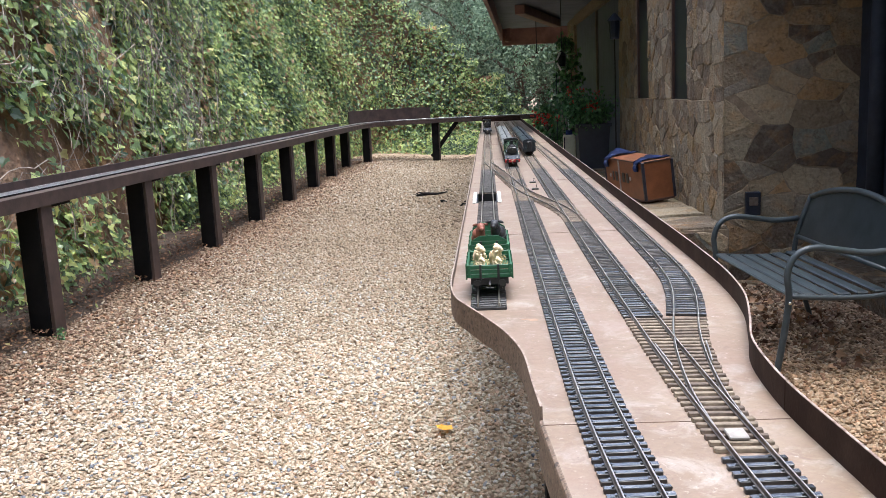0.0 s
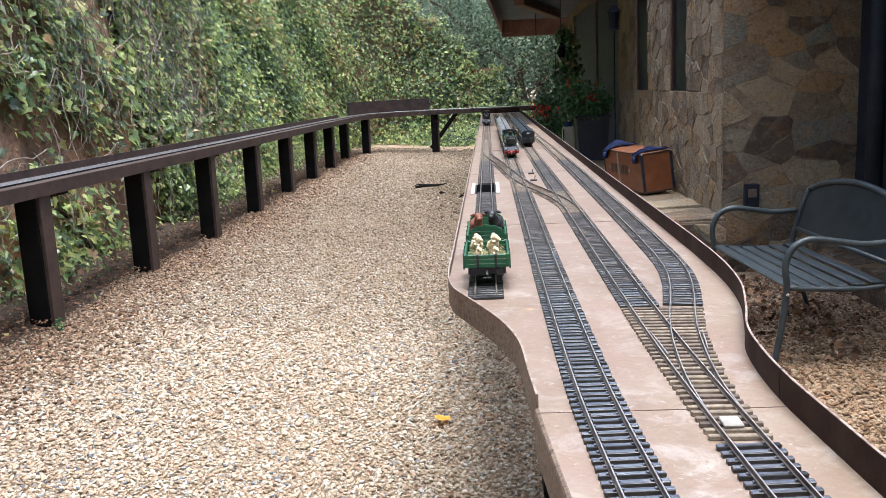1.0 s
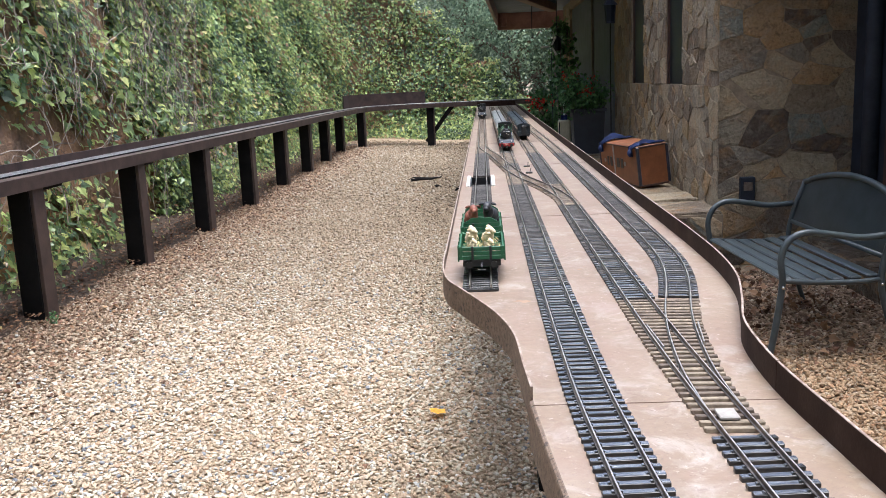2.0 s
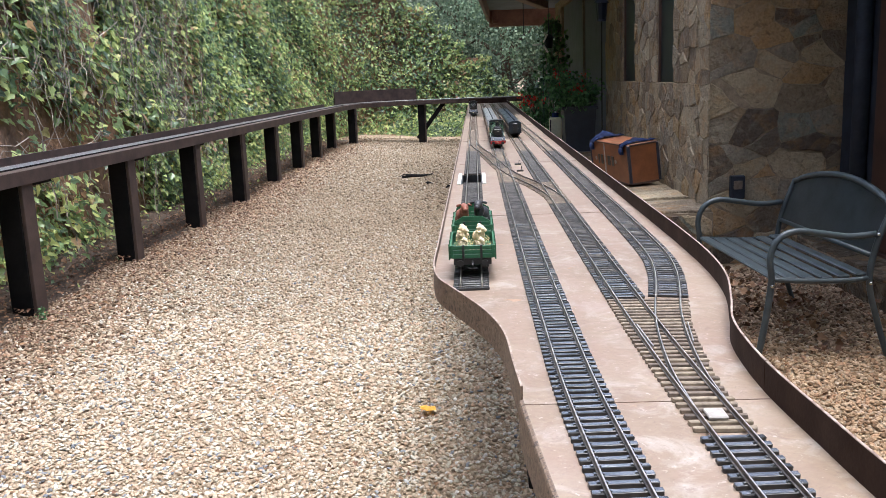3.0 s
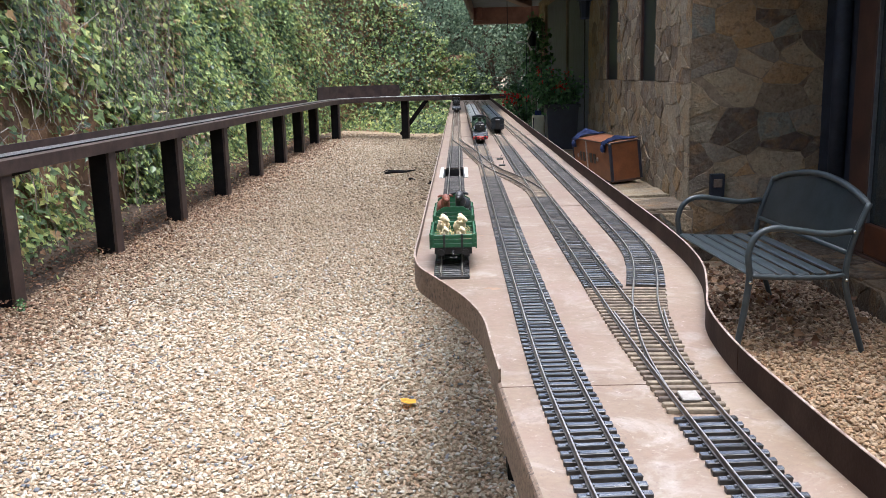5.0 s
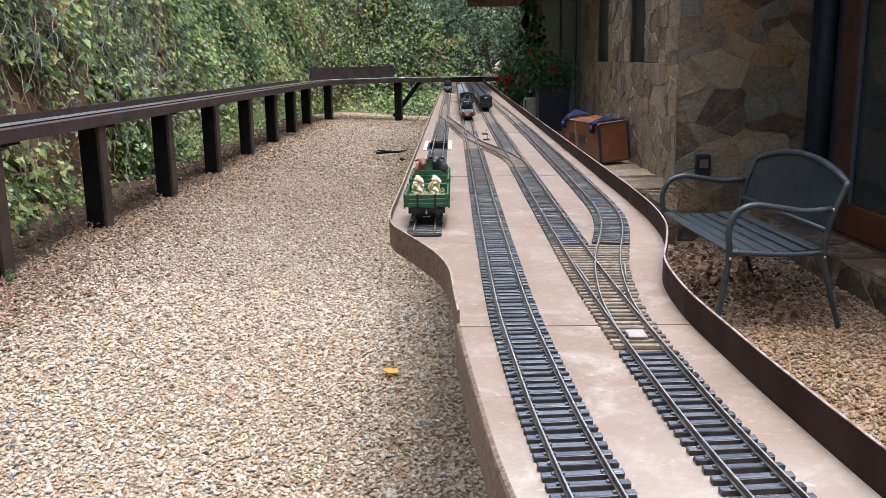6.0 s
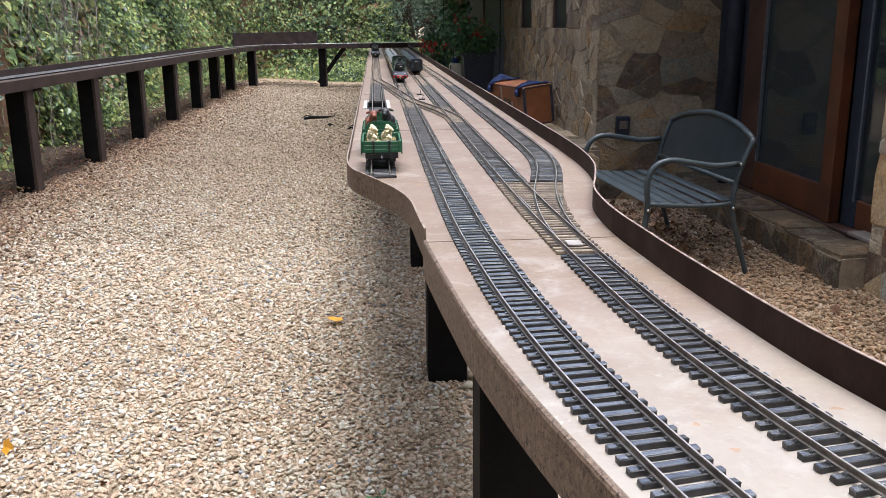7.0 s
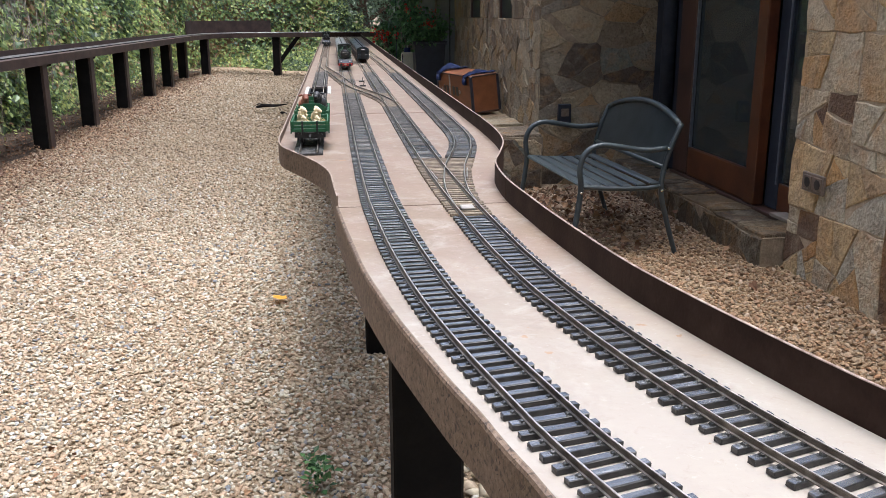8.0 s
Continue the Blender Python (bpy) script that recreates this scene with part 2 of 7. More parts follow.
def stone_mat(name, tones, scale=7.0, bump=0.9, stain=0.45):
    """Quarry stone: every stone takes its own tone, with rust bloom, grey lichen and pitted relief."""
    m = bpy.data.materials.new(name)
    m.use_nodes = True
    nt = m.node_tree
    L, b = nt.links.new, nt.nodes["Principled BSDF"]
    pos = nt.nodes.new("ShaderNodeNewGeometry").outputs["Position"]
    rnd = nt.nodes.new("ShaderNodeObjectInfo").outputs["Random"]
    ramp = nt.nodes.new("ShaderNodeValToRGB")
    ramp.color_ramp.interpolation = "CONSTANT"
    e = ramp.color_ramp.elements
    e[0].position, e[0].color = 0.0, (*tones[0], 1)
    e[1].position, e[1].color = 1 / len(tones), (*tones[1], 1)
    for k, c in enumerate(tones[2:]):
        e.new((k + 2) / len(tones)).color = (*c, 1)
    L(rnd, ramp.inputs["Fac"])
    # shift the pattern from stone to stone
    sh = nt.nodes.new("ShaderNodeVectorMath")
    sh.operation = "ADD"
    mul = nt.nodes.new("ShaderNodeMath")
    mul.operation = "MULTIPLY"
    mul.inputs[1].default_value = 37.0
    L(rnd, mul.inputs[0]), L(pos, sh.inputs[0]), L(mul.outputs[0], sh.inputs[1])
    col = ramp.outputs["Color"]
    heights = []
    for sc, c, lo, hi, amt in ((scale * 0.6, (0.44, 0.235, 0.085), 0.50, 0.68, stain), (scale * 1.1, (0.40, 0.355, 0.27), 0.50, 0.68, 0.45), (scale * 0.35, (0.13, 0.10, 0.075), 0.52, 0.68, 0.4), (scale * 3.2, (0.075, 0.052, 0.035), 0.54, 0.70, 0.6)):
        n = nt.nodes.new("ShaderNodeTexNoise")
        n.inputs["Scale"].default_value, n.inputs["Detail"].default_value, n.inputs["Roughness"].default_value = sc, 7, 0.65
        n.inputs["Distortion"].default_value = 0.6
        L(sh.outputs[0], n.inputs["Vector"])
        mr = nt.nodes.new("ShaderNodeMapRange")
        mr.inputs["From Min"].default_value, mr.inputs["From Max"].default_value, mr.inputs["To Max"].default_value = lo, hi, amt
        L(n.outputs["Fac"], mr.inputs["Value"])
        mx = nt.nodes.new("ShaderNodeMix")
        mx.data_type = "RGBA"
        mx.inputs["B"].default_value = (*c, 1)
        L(mr.outputs["Result"], mx.inputs["Factor"]), L(col, mx.inputs["A"])
        col = mx.outputs["Result"]
        heights.append(n.outputs["Fac"])
    n = nt.nodes.new("ShaderNodeTexNoise")
    n.inputs["Scale"].default_value, n.inputs["Detail"].default_value = 55, 5
    L(sh.outputs[0], n.inputs["Vector"])
    hsv = nt.nodes.new("ShaderNodeHueSaturation")
    mr = nt.nodes.new("ShaderNodeMapRange")
    mr.inputs["To Min"].default_value, mr.inputs["To Max"].default_value = 0.55, 1.45
    L(n.outputs["Fac"], mr.inputs["Value"]), L(mr.outputs["Result"], hsv.inputs["Value"]), L(col, hsv.inputs["Color"])
    L(hsv.outputs["Color"], b.inputs["Base Color"])
    b.inputs["Roughness"].default_value = 0.85
    b.inputs["Specular IOR Level"].default_value = 0.25
    a1 = nt.nodes.new("ShaderNodeMath")
    a1.operation = "ADD"
    L(heights[3], a1.inputs[0]), L(heights[1], a1.inputs[1])
    a2 = nt.nodes.new("ShaderNodeMath")
    a2.operation = "MULTIPLY_ADD"
    a2.inputs[1].default_value = 0.5
    L(n.outputs["Fac"], a2.inputs[0]), L(a1.outputs[0], a2.inputs[2])
    bp = nt.nodes.new("ShaderNodeBump")
    bp.inputs["Strength"].default_value, bp.inputs["Distance"].default_value = bump, 0.03
    L(a2.outputs[0], bp.inputs["Height"]), L(bp.outputs["Normal"], b.inputs["Normal"])
    return m


M_STONE = stone_mat("quarry_stone", [(0.362, 0.294, 0.195), (0.110, 0.087, 0.070), (0.404, 0.332, 0.226), (0.236, 0.185, 0.128), (0.263, 0.234, 0.186), (0.362, 0.245, 0.133), (0.147, 0.118, 0.090), (0.320, 0.278, 0.206), (0.210, 0.218, 0.186)])
# Paler pillar copy of the stone: cream and ochre, with bright light worked in.
M_STONE_L = stone_mat("pale_lit_stone", [(0.520, 0.440, 0.310), (0.500, 0.325, 0.150), (0.490, 0.440, 0.330), (0.440, 0.330, 0.205), (0.450, 0.425, 0.345), (0.530, 0.400, 0.225), (0.510, 0.440, 0.315), (0.455, 0.295, 0.145), (0.145, 0.095, 0.065), (0.480, 0.430, 0.320)], 4.0, stain=0.72)
# Step stone: damp brown, darkened further by shade put into the tones.
M_STONE_D = stone_mat("dark_step_stone", [(0.130, 0.098, 0.062), (0.085, 0.066, 0.046), (0.165, 0.120, 0.072), (0.105, 0.088, 0.062), (0.145, 0.098, 0.056)])
M_STONE_S = stone_mat("rubble_stone", [(0.335, 0.270, 0.178), (0.235, 0.183, 0.121), (0.365, 0.307, 0.216), (0.180, 0.142, 0.103), (0.320, 0.232, 0.130), (0.280, 0.242, 0.181)], 9.0, 1.0, 0.45)
M_RUBBLE = surf("rubble_mortar", (0.19, 0.145, 0.095), (0.29, 0.23, 0.155), 14, 0.95, 0.9, fine=60, c3=(0.33, 0.265, 0.18), bumpd=0.02)
M_MORTAR_L = surf("pale_mortar", (0.33, 0.27, 0.19), (0.45, 0.38, 0.28), 20, 0.95, 0.6, fine=90, bumpd=0.006)
M_MORTAR = surf("mortar", (0.20, 0.155, 0.105), (0.32, 0.255, 0.18), 20, 0.95, 0.6, fine=90, bumpd=0.006)
M_DOOR = surf("door_wood", (0.055, 0.018, 0.008), (0.115, 0.038, 0.014), 4, 0.4, 0.2, fine=50, bumpd=0.001)
M_DARKWOOD = surf("dark_wood", (0.03, 0.014, 0.010), (0.065, 0.03, 0.019), 5, 0.55, 0.2, fine=50, bumpd=0.002)
# Soffit, slate and porch tones are lifted: veiling haze put into the colour.
M_SOFFIT = surf("soffit_board", (0.095, 0.112, 0.150), (0.145, 0.168, 0.215), 3, 0.7, 0.1, fine=40)
M_SLATE = surf("slate_timber", (0.055, 0.064, 0.090), (0.085, 0.097, 0.128), 5, 0.6, 0.2, fine=60)
M_PORCHWOOD = surf("porch_timber", (0.140, 0.072, 0.056), (0.240, 0.132, 0.104), 5, 0.55, 0.2, fine=50, bumpd=0.002)
M_GREYWOOD = surf("grey_rafter", (0.2, 0.17, 0.14), (0.3, 0.26, 0.22), 4, 0.8, 0.2, fine=40)
# Viaduct rail, its base colour brightened to stand for the sky's shine.
M_SHINE = surf("bright_rail", (0.55, 0.54, 0.52), (0.72, 0.71, 0.69), 40, 0.3, 0.05, 0.6)
M_BED = surf("bed_soil", (0.026, 0.016, 0.010), (0.070, 0.044, 0.027), 12, 0.95, 0.9, fine=60, c3=(0.120, 0.076, 0.045), bumpd=0.02)
M_GLASS = glass_mat("dark_glass", (0.12, 0.15, 0.15))
M_DARKPANE = surf("dark_pane", (0.007, 0.009, 0.014), (0.012, 0.015, 0.022), 3, 0.35, 0, spec=0.15)
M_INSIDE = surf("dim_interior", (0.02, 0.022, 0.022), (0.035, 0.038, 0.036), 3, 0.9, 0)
M_PIPE = surf("pipe_paint", (0.016, 0.020, 0.031), (0.028, 0.035, 0.050), 8, 0.65, 0.05, spec=0.25)
M_BENCH = surf("bench_paint", (0.027, 0.036, 0.042), (0.048, 0.062, 0.069), 9, 0.42, 0.15, fine=120, bumpd=0.0008)
M_CHROME = surf("bright_metal", (0.6, 0.6, 0.58), (0.75, 0.75, 0.72), 30, 0.25, 0, 1.0)
M_LEAF = ramp_random("ivy_leaf", [(0.0, (0.068, 0.098, 0.064)), (0.28, (0.147, 0.220, 0.108)), (0.52, (0.263, 0.355, 0.143)), (0.72, (0.394, 0.477, 0.185)), (0.88, (0.514, 0.567, 0.217)), (0.955, (0.514, 0.456, 0.201)), (1.0, (0.326, 0.207, 0.122))], 0.33, 40, 0.48, patch=0.27, spec=0.45)
M_TREE = ramp_random("tree_leaf", [(0.0, (0.106, 0.154, 0.111)), (0.5, (0.200, 0.275, 0.189)), (1.0, (0.338, 0.429, 0.293))], 0.6, 6, 0.5, patch=0.2, spec=0.15)
M_HILL = surf("far_woods", (0.17, 0.215, 0.16), (0.34, 0.40, 0.31), 1.3, 0.9, 1.0, fine=7, bumpd=0.3)
M_SHRUB = ramp_random("shrub_leaf", [(0.0, (0.031, 0.078, 0.031)), (0.6, (0.078, 0.186, 0.065)), (1.0, (0.186, 0.345, 0.131))], 0.4, 20, 0.15)
M_PETAL = ramp_random("red_petal", [(0.0, (0.406, 0.018, 0.013)), (1.0, (0.674, 0.064, 0.036))], 0.5, 20, 0.2)
M_DRY = ramp_random("dry_leaf", [(0.0, (0.060, 0.030, 0.017)), (0.5, (0.145, 0.072, 0.038)), (1.0, (0.272, 0.162, 0.085))], 0.7, 40, 0.1)
M_YELLOW = ramp_random("yellow_leaf", [(0.0, (0.70, 0.34, 0.03)), (1.0, (0.76, 0.44, 0.05))], 0.5, 90, 0.2)
M_SOIL = surf("bank_soil", (0.150, 0.092, 0.056), (0.300, 0.170, 0.092), 1.4, 0.95, 1.0, fine=14, c3=(0.480, 0.250, 0.120), bumpd=0.05, spread=(0.38, 0.6))
M_VINE = surf("vine_bark", (0.150, 0.120, 0.096), (0.340, 0.290, 0.240), 9, 0.85, 0.3, rnd=0.4, island=True)
M_TRUNK = surf("tree_bark", (0.09, 0.065, 0.045), (0.17, 0.13, 0.10), 6, 0.9, 0.6, fine=40, bumpd=0.01)
M_LOCO = surf("loco_green", (0.035, 0.075, 0.04), (0.05, 0.10, 0.055), 30, 0.3, 0.05, fine=200)
M_BLACK = surf("loco_black", (0.010, 0.010, 0.011), (0.022, 0.022, 0.023), 30, 0.38, 0.05, fine=200)
M_RED = surf("buffer_red", (0.338, 0.013, 0.013), (0.403, 0.026, 0.023), 30, 0.4, 0)
M_APRON = surf("grey_blue_plate", (0.080, 0.092, 0.111), (0.116, 0.128, 0.147), 30, 0.4, 0.05)
M_WHITE = surf("white_paint", (0.68, 0.66, 0.62), (0.8, 0.78, 0.74), 30, 0.5, 0.05)
M_ROOF = surf("coach_roof_grey", (0.108, 0.114, 0.114), (0.156, 0.162, 0.162), 20, 0.4, 0.05, fine=150)
M_COACHB = surf("coach_brown", (0.055, 0.03, 0.02), (0.075, 0.04, 0.028), 30, 0.35, 0)
M_CREAM = surf("coach_cream", (0.6, 0.48, 0.29), (0.68, 0.56, 0.36), 30, 0.4, 0)
M_COACHG = surf("coach_blue_black", (0.010, 0.015, 0.021), (0.018, 0.026, 0.034), 30, 0.35, 0)
M_WAGON = surf("wagon_green", (0.012, 0.075, 0.032), (0.025, 0.115, 0.05), 40, 0.5, 0.15, fine=200, bumpd=0.0005)
M_WOOL = surf("cream_wool", (0.54, 0.42, 0.255), (0.76, 0.64, 0.44), 120, 0.85, 0.5, fine=400, bumpd=0.002)
M_BROWNF = surf("brown_hide", (0.16, 0.05, 0.03), (0.25, 0.09, 0.055), 60, 0.6, 0.1)
M_BLACKF = surf("black_hide", (0.012, 0.012, 0.014), (0.03, 0.03, 0.033), 60, 0.5, 0.1)
M_STRAW = surf("straw", (0.36, 0.27, 0.12), (0.55, 0.43, 0.22), 90, 0.8, 0.3, rnd=0.4, island=True)
M_TRUNKBOX = surf("tan_leatherette", (0.158, 0.056, 0.022), (0.239, 0.088, 0.033), 6, 0.5, 0.2, fine=90, bumpd=0.001)
M_NAVY = surf("navy_trim", (0.012, 0.014, 0.026), (0.026, 0.029, 0.048), 20, 0.5, 0.2, fine=120)
M_STRAP = surf("blue_cloth", (0.007, 0.014, 0.055), (0.014, 0.036, 0.15), 14, 0.8, 0.3, fine=200)
M_PLANTER = surf("planter_grey", (0.019, 0.021, 0.028), (0.032, 0.036, 0.046), 5, 0.6, 0.2)
M_CAN = surf("canister_plastic", (0.62, 0.60, 0.42), (0.7, 0.68, 0.5), 8, 0.5, 0.05)
M_SOCKET = surf("socket_bronze", (0.11, 0.085, 0.065), (0.17, 0.135, 0.11), 40, 0.45, 0.1)
M_MESH = surf("bench_mesh", (0.026, 0.036, 0.042), (0.045, 0.058, 0.066), 9, 0.5, 0.4, fine=420, bumpd=0.001)
M_MESH.node_tree.nodes["Principled BSDF"].inputs["Alpha"].default_value = 0.78


# ---------------- mesh helpers ----------------
def part(name, bm, material, parent=None, label="", smooth=False):
    me = bpy.data.meshes.new(name)
    bm.normal_update()
    bm.to_mesh(me)
    bm.free()
    if smooth:
        me.shade_smooth()
    me.materials.append(material)
    ob = new(name, me)
    if parent:
        ob.parent = parent
    if label:
        tagged(ob, label)
    return ob


def raw(name, verts, faces, material, parent=None, smooth=False):
    """One mesh from arrays of vertices and of triangles."""
    me = bpy.data.meshes.new(name)
    v, f = np.asarray(verts, dtype=np.float32), np.asarray(faces, dtype=np.int32)
    me.vertices.add(len(v))
    me.vertices.foreach_set("co", v.ravel())
    k = f.shape[1]
    me.loops.add(f.size)
    me.loops.foreach_set("vertex_index", f.ravel())
    me.polygons.add(len(f))
    me.polygons.foreach_set("loop_start", np.arange(len(f), dtype=np.int32) * k)
    me.polygons.foreach_set("use_smooth", np.full(len(f), smooth, dtype=bool))
    me.update(calc_edges=True)
    me.materials.append(material)
    ob = new(name, me)
    if parent:
        ob.parent = parent
    return ob


def thing(name, label, category, at=(0, 0, 0), rz=0, group="", kind=""):
    ob = new(name)
    ob.empty_display_size = 0.1
    ob.matrix_basis = pose(*at, 0, 0, rz)
    return tagged(ob, label, category, group, kind)


def bm_():
    return bmesh.new()


def box(bm, c, s, bevel=0.0, rot=None, segments=1):
    r = bmesh.ops.create_cube(bm, size=1.0)
    m = Matrix.Translation(c) @ (rot.to_4x4() if rot else Matrix()) @ Matrix.Diagonal((*s, 1))
    bmesh.ops.transform(bm, matrix=m, verts=r["verts"])
    if bevel:
        ed = list({e for v in r["verts"] for e in v.link_edges})
        bmesh.ops.bevel(bm, geom=ed, offset=bevel, segments=segments, affect="EDGES", profile=0.5)
    return bm


def cyl(bm, p0, p1, r0, r1=None, n=12, cap=True):
    p0, p1 = Vector(p0), Vector(p1)
    d = p1 - p0
    r = bmesh.ops.create_cone(bm, cap_ends=cap, segments=n, radius1=r0, radius2=r0 if r1 is None else r1, depth=d.length)
    m = Matrix.Translation((p0 + p1) / 2) @ d.to_track_quat("Z", "Y").to_matrix().to_4x4()
    bmesh.ops.transform(bm, matrix=m, verts=r["verts"])
    return bm


def ball(bm, c, s, u=10, v=7, rot=None):
    r = bmesh.ops.create_uvsphere(bm, u_segments=u, v_segments=v, radius=1.0)
    bmesh.ops.transform(bm, matrix=Matrix.Translation(c) @ (rot.to_4x4() if rot else Matrix()) @ Matrix.Diagonal((*s, 1)), verts=r["verts"])
    return bm


def spline(pts, step):
    """A smooth line through the points, at even steps."""
    p = [np.array(q, float) for q in pts]
    p = [2 * p[0] - p[1]] + p + [2 * p[-1] - p[-2]]
    out = []
    for i in range(1, len(p) - 2):
        for t in np.linspace(0, 1, 24, endpoint=False):
            a, b, c, d = p[i - 1:i + 3]
            out.append(0.5 * (2 * b + (c - a) * t + (2 * a - 5 * b + 4 * c - d) * t ** 2 + (3 * b - a - 3 * c + d) * t ** 3))
    out.append(p[-2])
    out = np.array(out)
    s = np.concatenate([[0], np.cumsum(np.linalg.norm(np.diff(out, axis=0), axis=1))])
    n = max(2, int(round(s[-1] / step)) + 1)
    q = np.linspace(0, s[-1], n)
    return np.stack([np.interp(q, s, out[:, k]) for k in range(out.shape[1])], 1)


def normals2(p):
    d = np.gradient(p[:, :2], axis=0)
    d /= np.linalg.norm(d, axis=1)[:, None]
    return np.stack([d[:, 1], -d[:, 0]], 1), d      # to the right of the way, along it


def sweep(bm, p, profile, z=0.0, close=True):
    """Sweep a closed profile of (right, up) along a plan line."""
    nr, _ = normals2(p)
    rings = []
    for q, r in zip(p, nr):
        rings.append([bm.verts.new((q[0] + r[0] * a, q[1] + r[1] * a, z + h)) for a, h in profile])
    k = len(profile)
    for a, b in zip(rings, rings[1:]):
        for i in range(k):
            bm.faces.new((a[i], a[(i + 1) % k], b[(i + 1) % k], b[i]))
    if close:
        bm.faces.new(rings[0][::-1]), bm.faces.new(rings[-1])
    bmesh.ops.recalc_face_normals(bm, faces=bm.faces[:])
    return bm


def tube(bm, pts, r, n=8):
    pts = [Vector(p) for p in pts]
    rings, up = [], Vector((0.03, 0.02, 1))
    for i, p in enumerate(pts):
        d = (pts[min(i + 1, len(pts) - 1)] - pts[max(i - 1, 0)]).normalized()
        if abs(d.dot(up.normalized())) > 0.98:
            up = Vector((1, 0.1, 0.05))
        a = d.cross(up).normalized()
        b = a.cross(d)
        up = b
        rr = r[i] if isinstance(r, (list, tuple)) else r
        rings.append([bm.verts.new(p + (a * math.cos(2 * math.pi * k / n) + b * math.sin(2 * math.pi * k / n)) * rr) for k in range(n)])
    for a, b in zip(rings, rings[1:]):
        for k in range(n):
            bm.faces.new((a[k], a[(k + 1) % n], b[(k + 1) % n], b[k]))
    bm.faces.new(rings[0][::-1]), bm.faces.new(rings[-1])
    bmesh.ops.recalc_face_normals(bm, faces=bm.faces[:])
    return bm


def extrude_poly(bm, pts, axis, a0, a1):
    """A prism: polygon in two axes, from a0 to a1 along the third."""
    def co(p, a):
        return {"x": (a, p[0], p[1]), "y": (p[0], a, p[1]), "z": (p[0], p[1], a)}[axis]
    lo, hi = [bm.verts.new(co(p, a0)) for p in pts], [bm.verts.new(co(p, a1)) for p in pts]
    bm.faces.new(lo), bm.faces.new(hi)
    for i in range(len(pts)):
        j = (i + 1) % len(pts)
        bm.faces.new((lo[i], lo[j], hi[j], hi[i]))
    bmesh.ops.recalc_face_normals(bm, faces=bm.faces[:])
    return bm


def smooth01(a):
    a = np.clip(a, 0, 1)
    return a * a * (3 - 2 * a)


def ground_z(x, y):
    x, y = np.asarray(x, float), np.asarray(y, float)
    return 0.12 * smooth01((-x - 0.6) / 2.0) + 0.13 * smooth01((y - 5.0) / 11.0) + 0.010 * np.sin(x * 2.1 + 0.4) * np.sin(y * 1.3) * (np.abs(x) < 4)


LEAF_P = np.array([(0, 0.06, 0), (0.26, -0.08, 0.05), (0.50, 0.28, 0.10), (0.29, 0.42, 0.05), (0.20, 0.68, 0.04), (0, 1.0, -0.10), (-0.20, 0.68, 0.04), (-0.29, 0.42, 0.05), (-0.50, 0.28, 0.10), (-0.26, -0.08, 0.05), (0, 0.4, -0.03)])
LEAF_F = np.array([(10, k, (k + 1) % 10) for k in range(10)])
LEAF_S = np.array([(0, 0, 0), (0.36, 0.45, 0.08), (0, 1.0, -0.05), (-0.36, 0.45, 0.08)])
LEAF_SF = np.array([(0, 1, 2), (0, 2, 3)])


def leaves(name, pos, nrm, size, material, parent=None, simple=False, down=0.8):
    """Leaves at places, facing along normals, tips hanging down, as one mesh."""
    P, F = (LEAF_S, LEAF_SF) if simple else (LEAF_P, LEAF_F)
    n = len(pos)
    nrm = nrm / np.linalg.norm(nrm, axis=1)[:, None]
    tip = RNG.normal(0, 0.7, (n, 3)) + np.array([0, 0, -down])
    tip -= nrm * np.sum(tip * nrm, 1)[:, None]
    tip /= np.linalg.norm(tip, axis=1)[:, None] + 1e-9
    side = np.cross(tip, nrm)
    s = size[:, None, None]
    v = pos[:, None, :] + s * (P[None, :, 0:1] * side[:, None, :] + P[None, :, 1:2] * tip[:, None, :] + P[None, :, 2:3] * nrm[:, None, :])
    f = F[None] + (np.arange(n) * len(P))[:, None, None]
    return raw(name, v.reshape(-1, 3), f.reshape(-1, 3), material, parent)


# ---------------- ground ----------------
def build_ground():
    xs = np.concatenate([[-400, -120, -40, -15, -8], np.arange(-5, 5.01, 0.2), [8, 15, 40, 120, 400]])
    ys = np.concatenate([[-400, -120, -40, -12, -6], np.arange(-3, 22.01, 0.25), [26, 40, 120, 400]])
    X, Y = np.meshgrid(xs, ys)
    Z = ground_z(X, Y)
    v = np.stack([X, Y, Z], 2).reshape(-1, 3)
    nx, ny = len(xs), len(ys)
    i = (np.arange(ny - 1)[:, None] * nx + np.arange(nx - 1)[None]).ravel()
    f = np.stack([i, i + 1, i + nx + 1, i + nx], 1)
    g = raw("ground", v, f, M_GROUND, smooth=True)
    return tagged(g, "tan pea gravel covering the yard and path", "gravel ground", kind="structure")


build_ground()


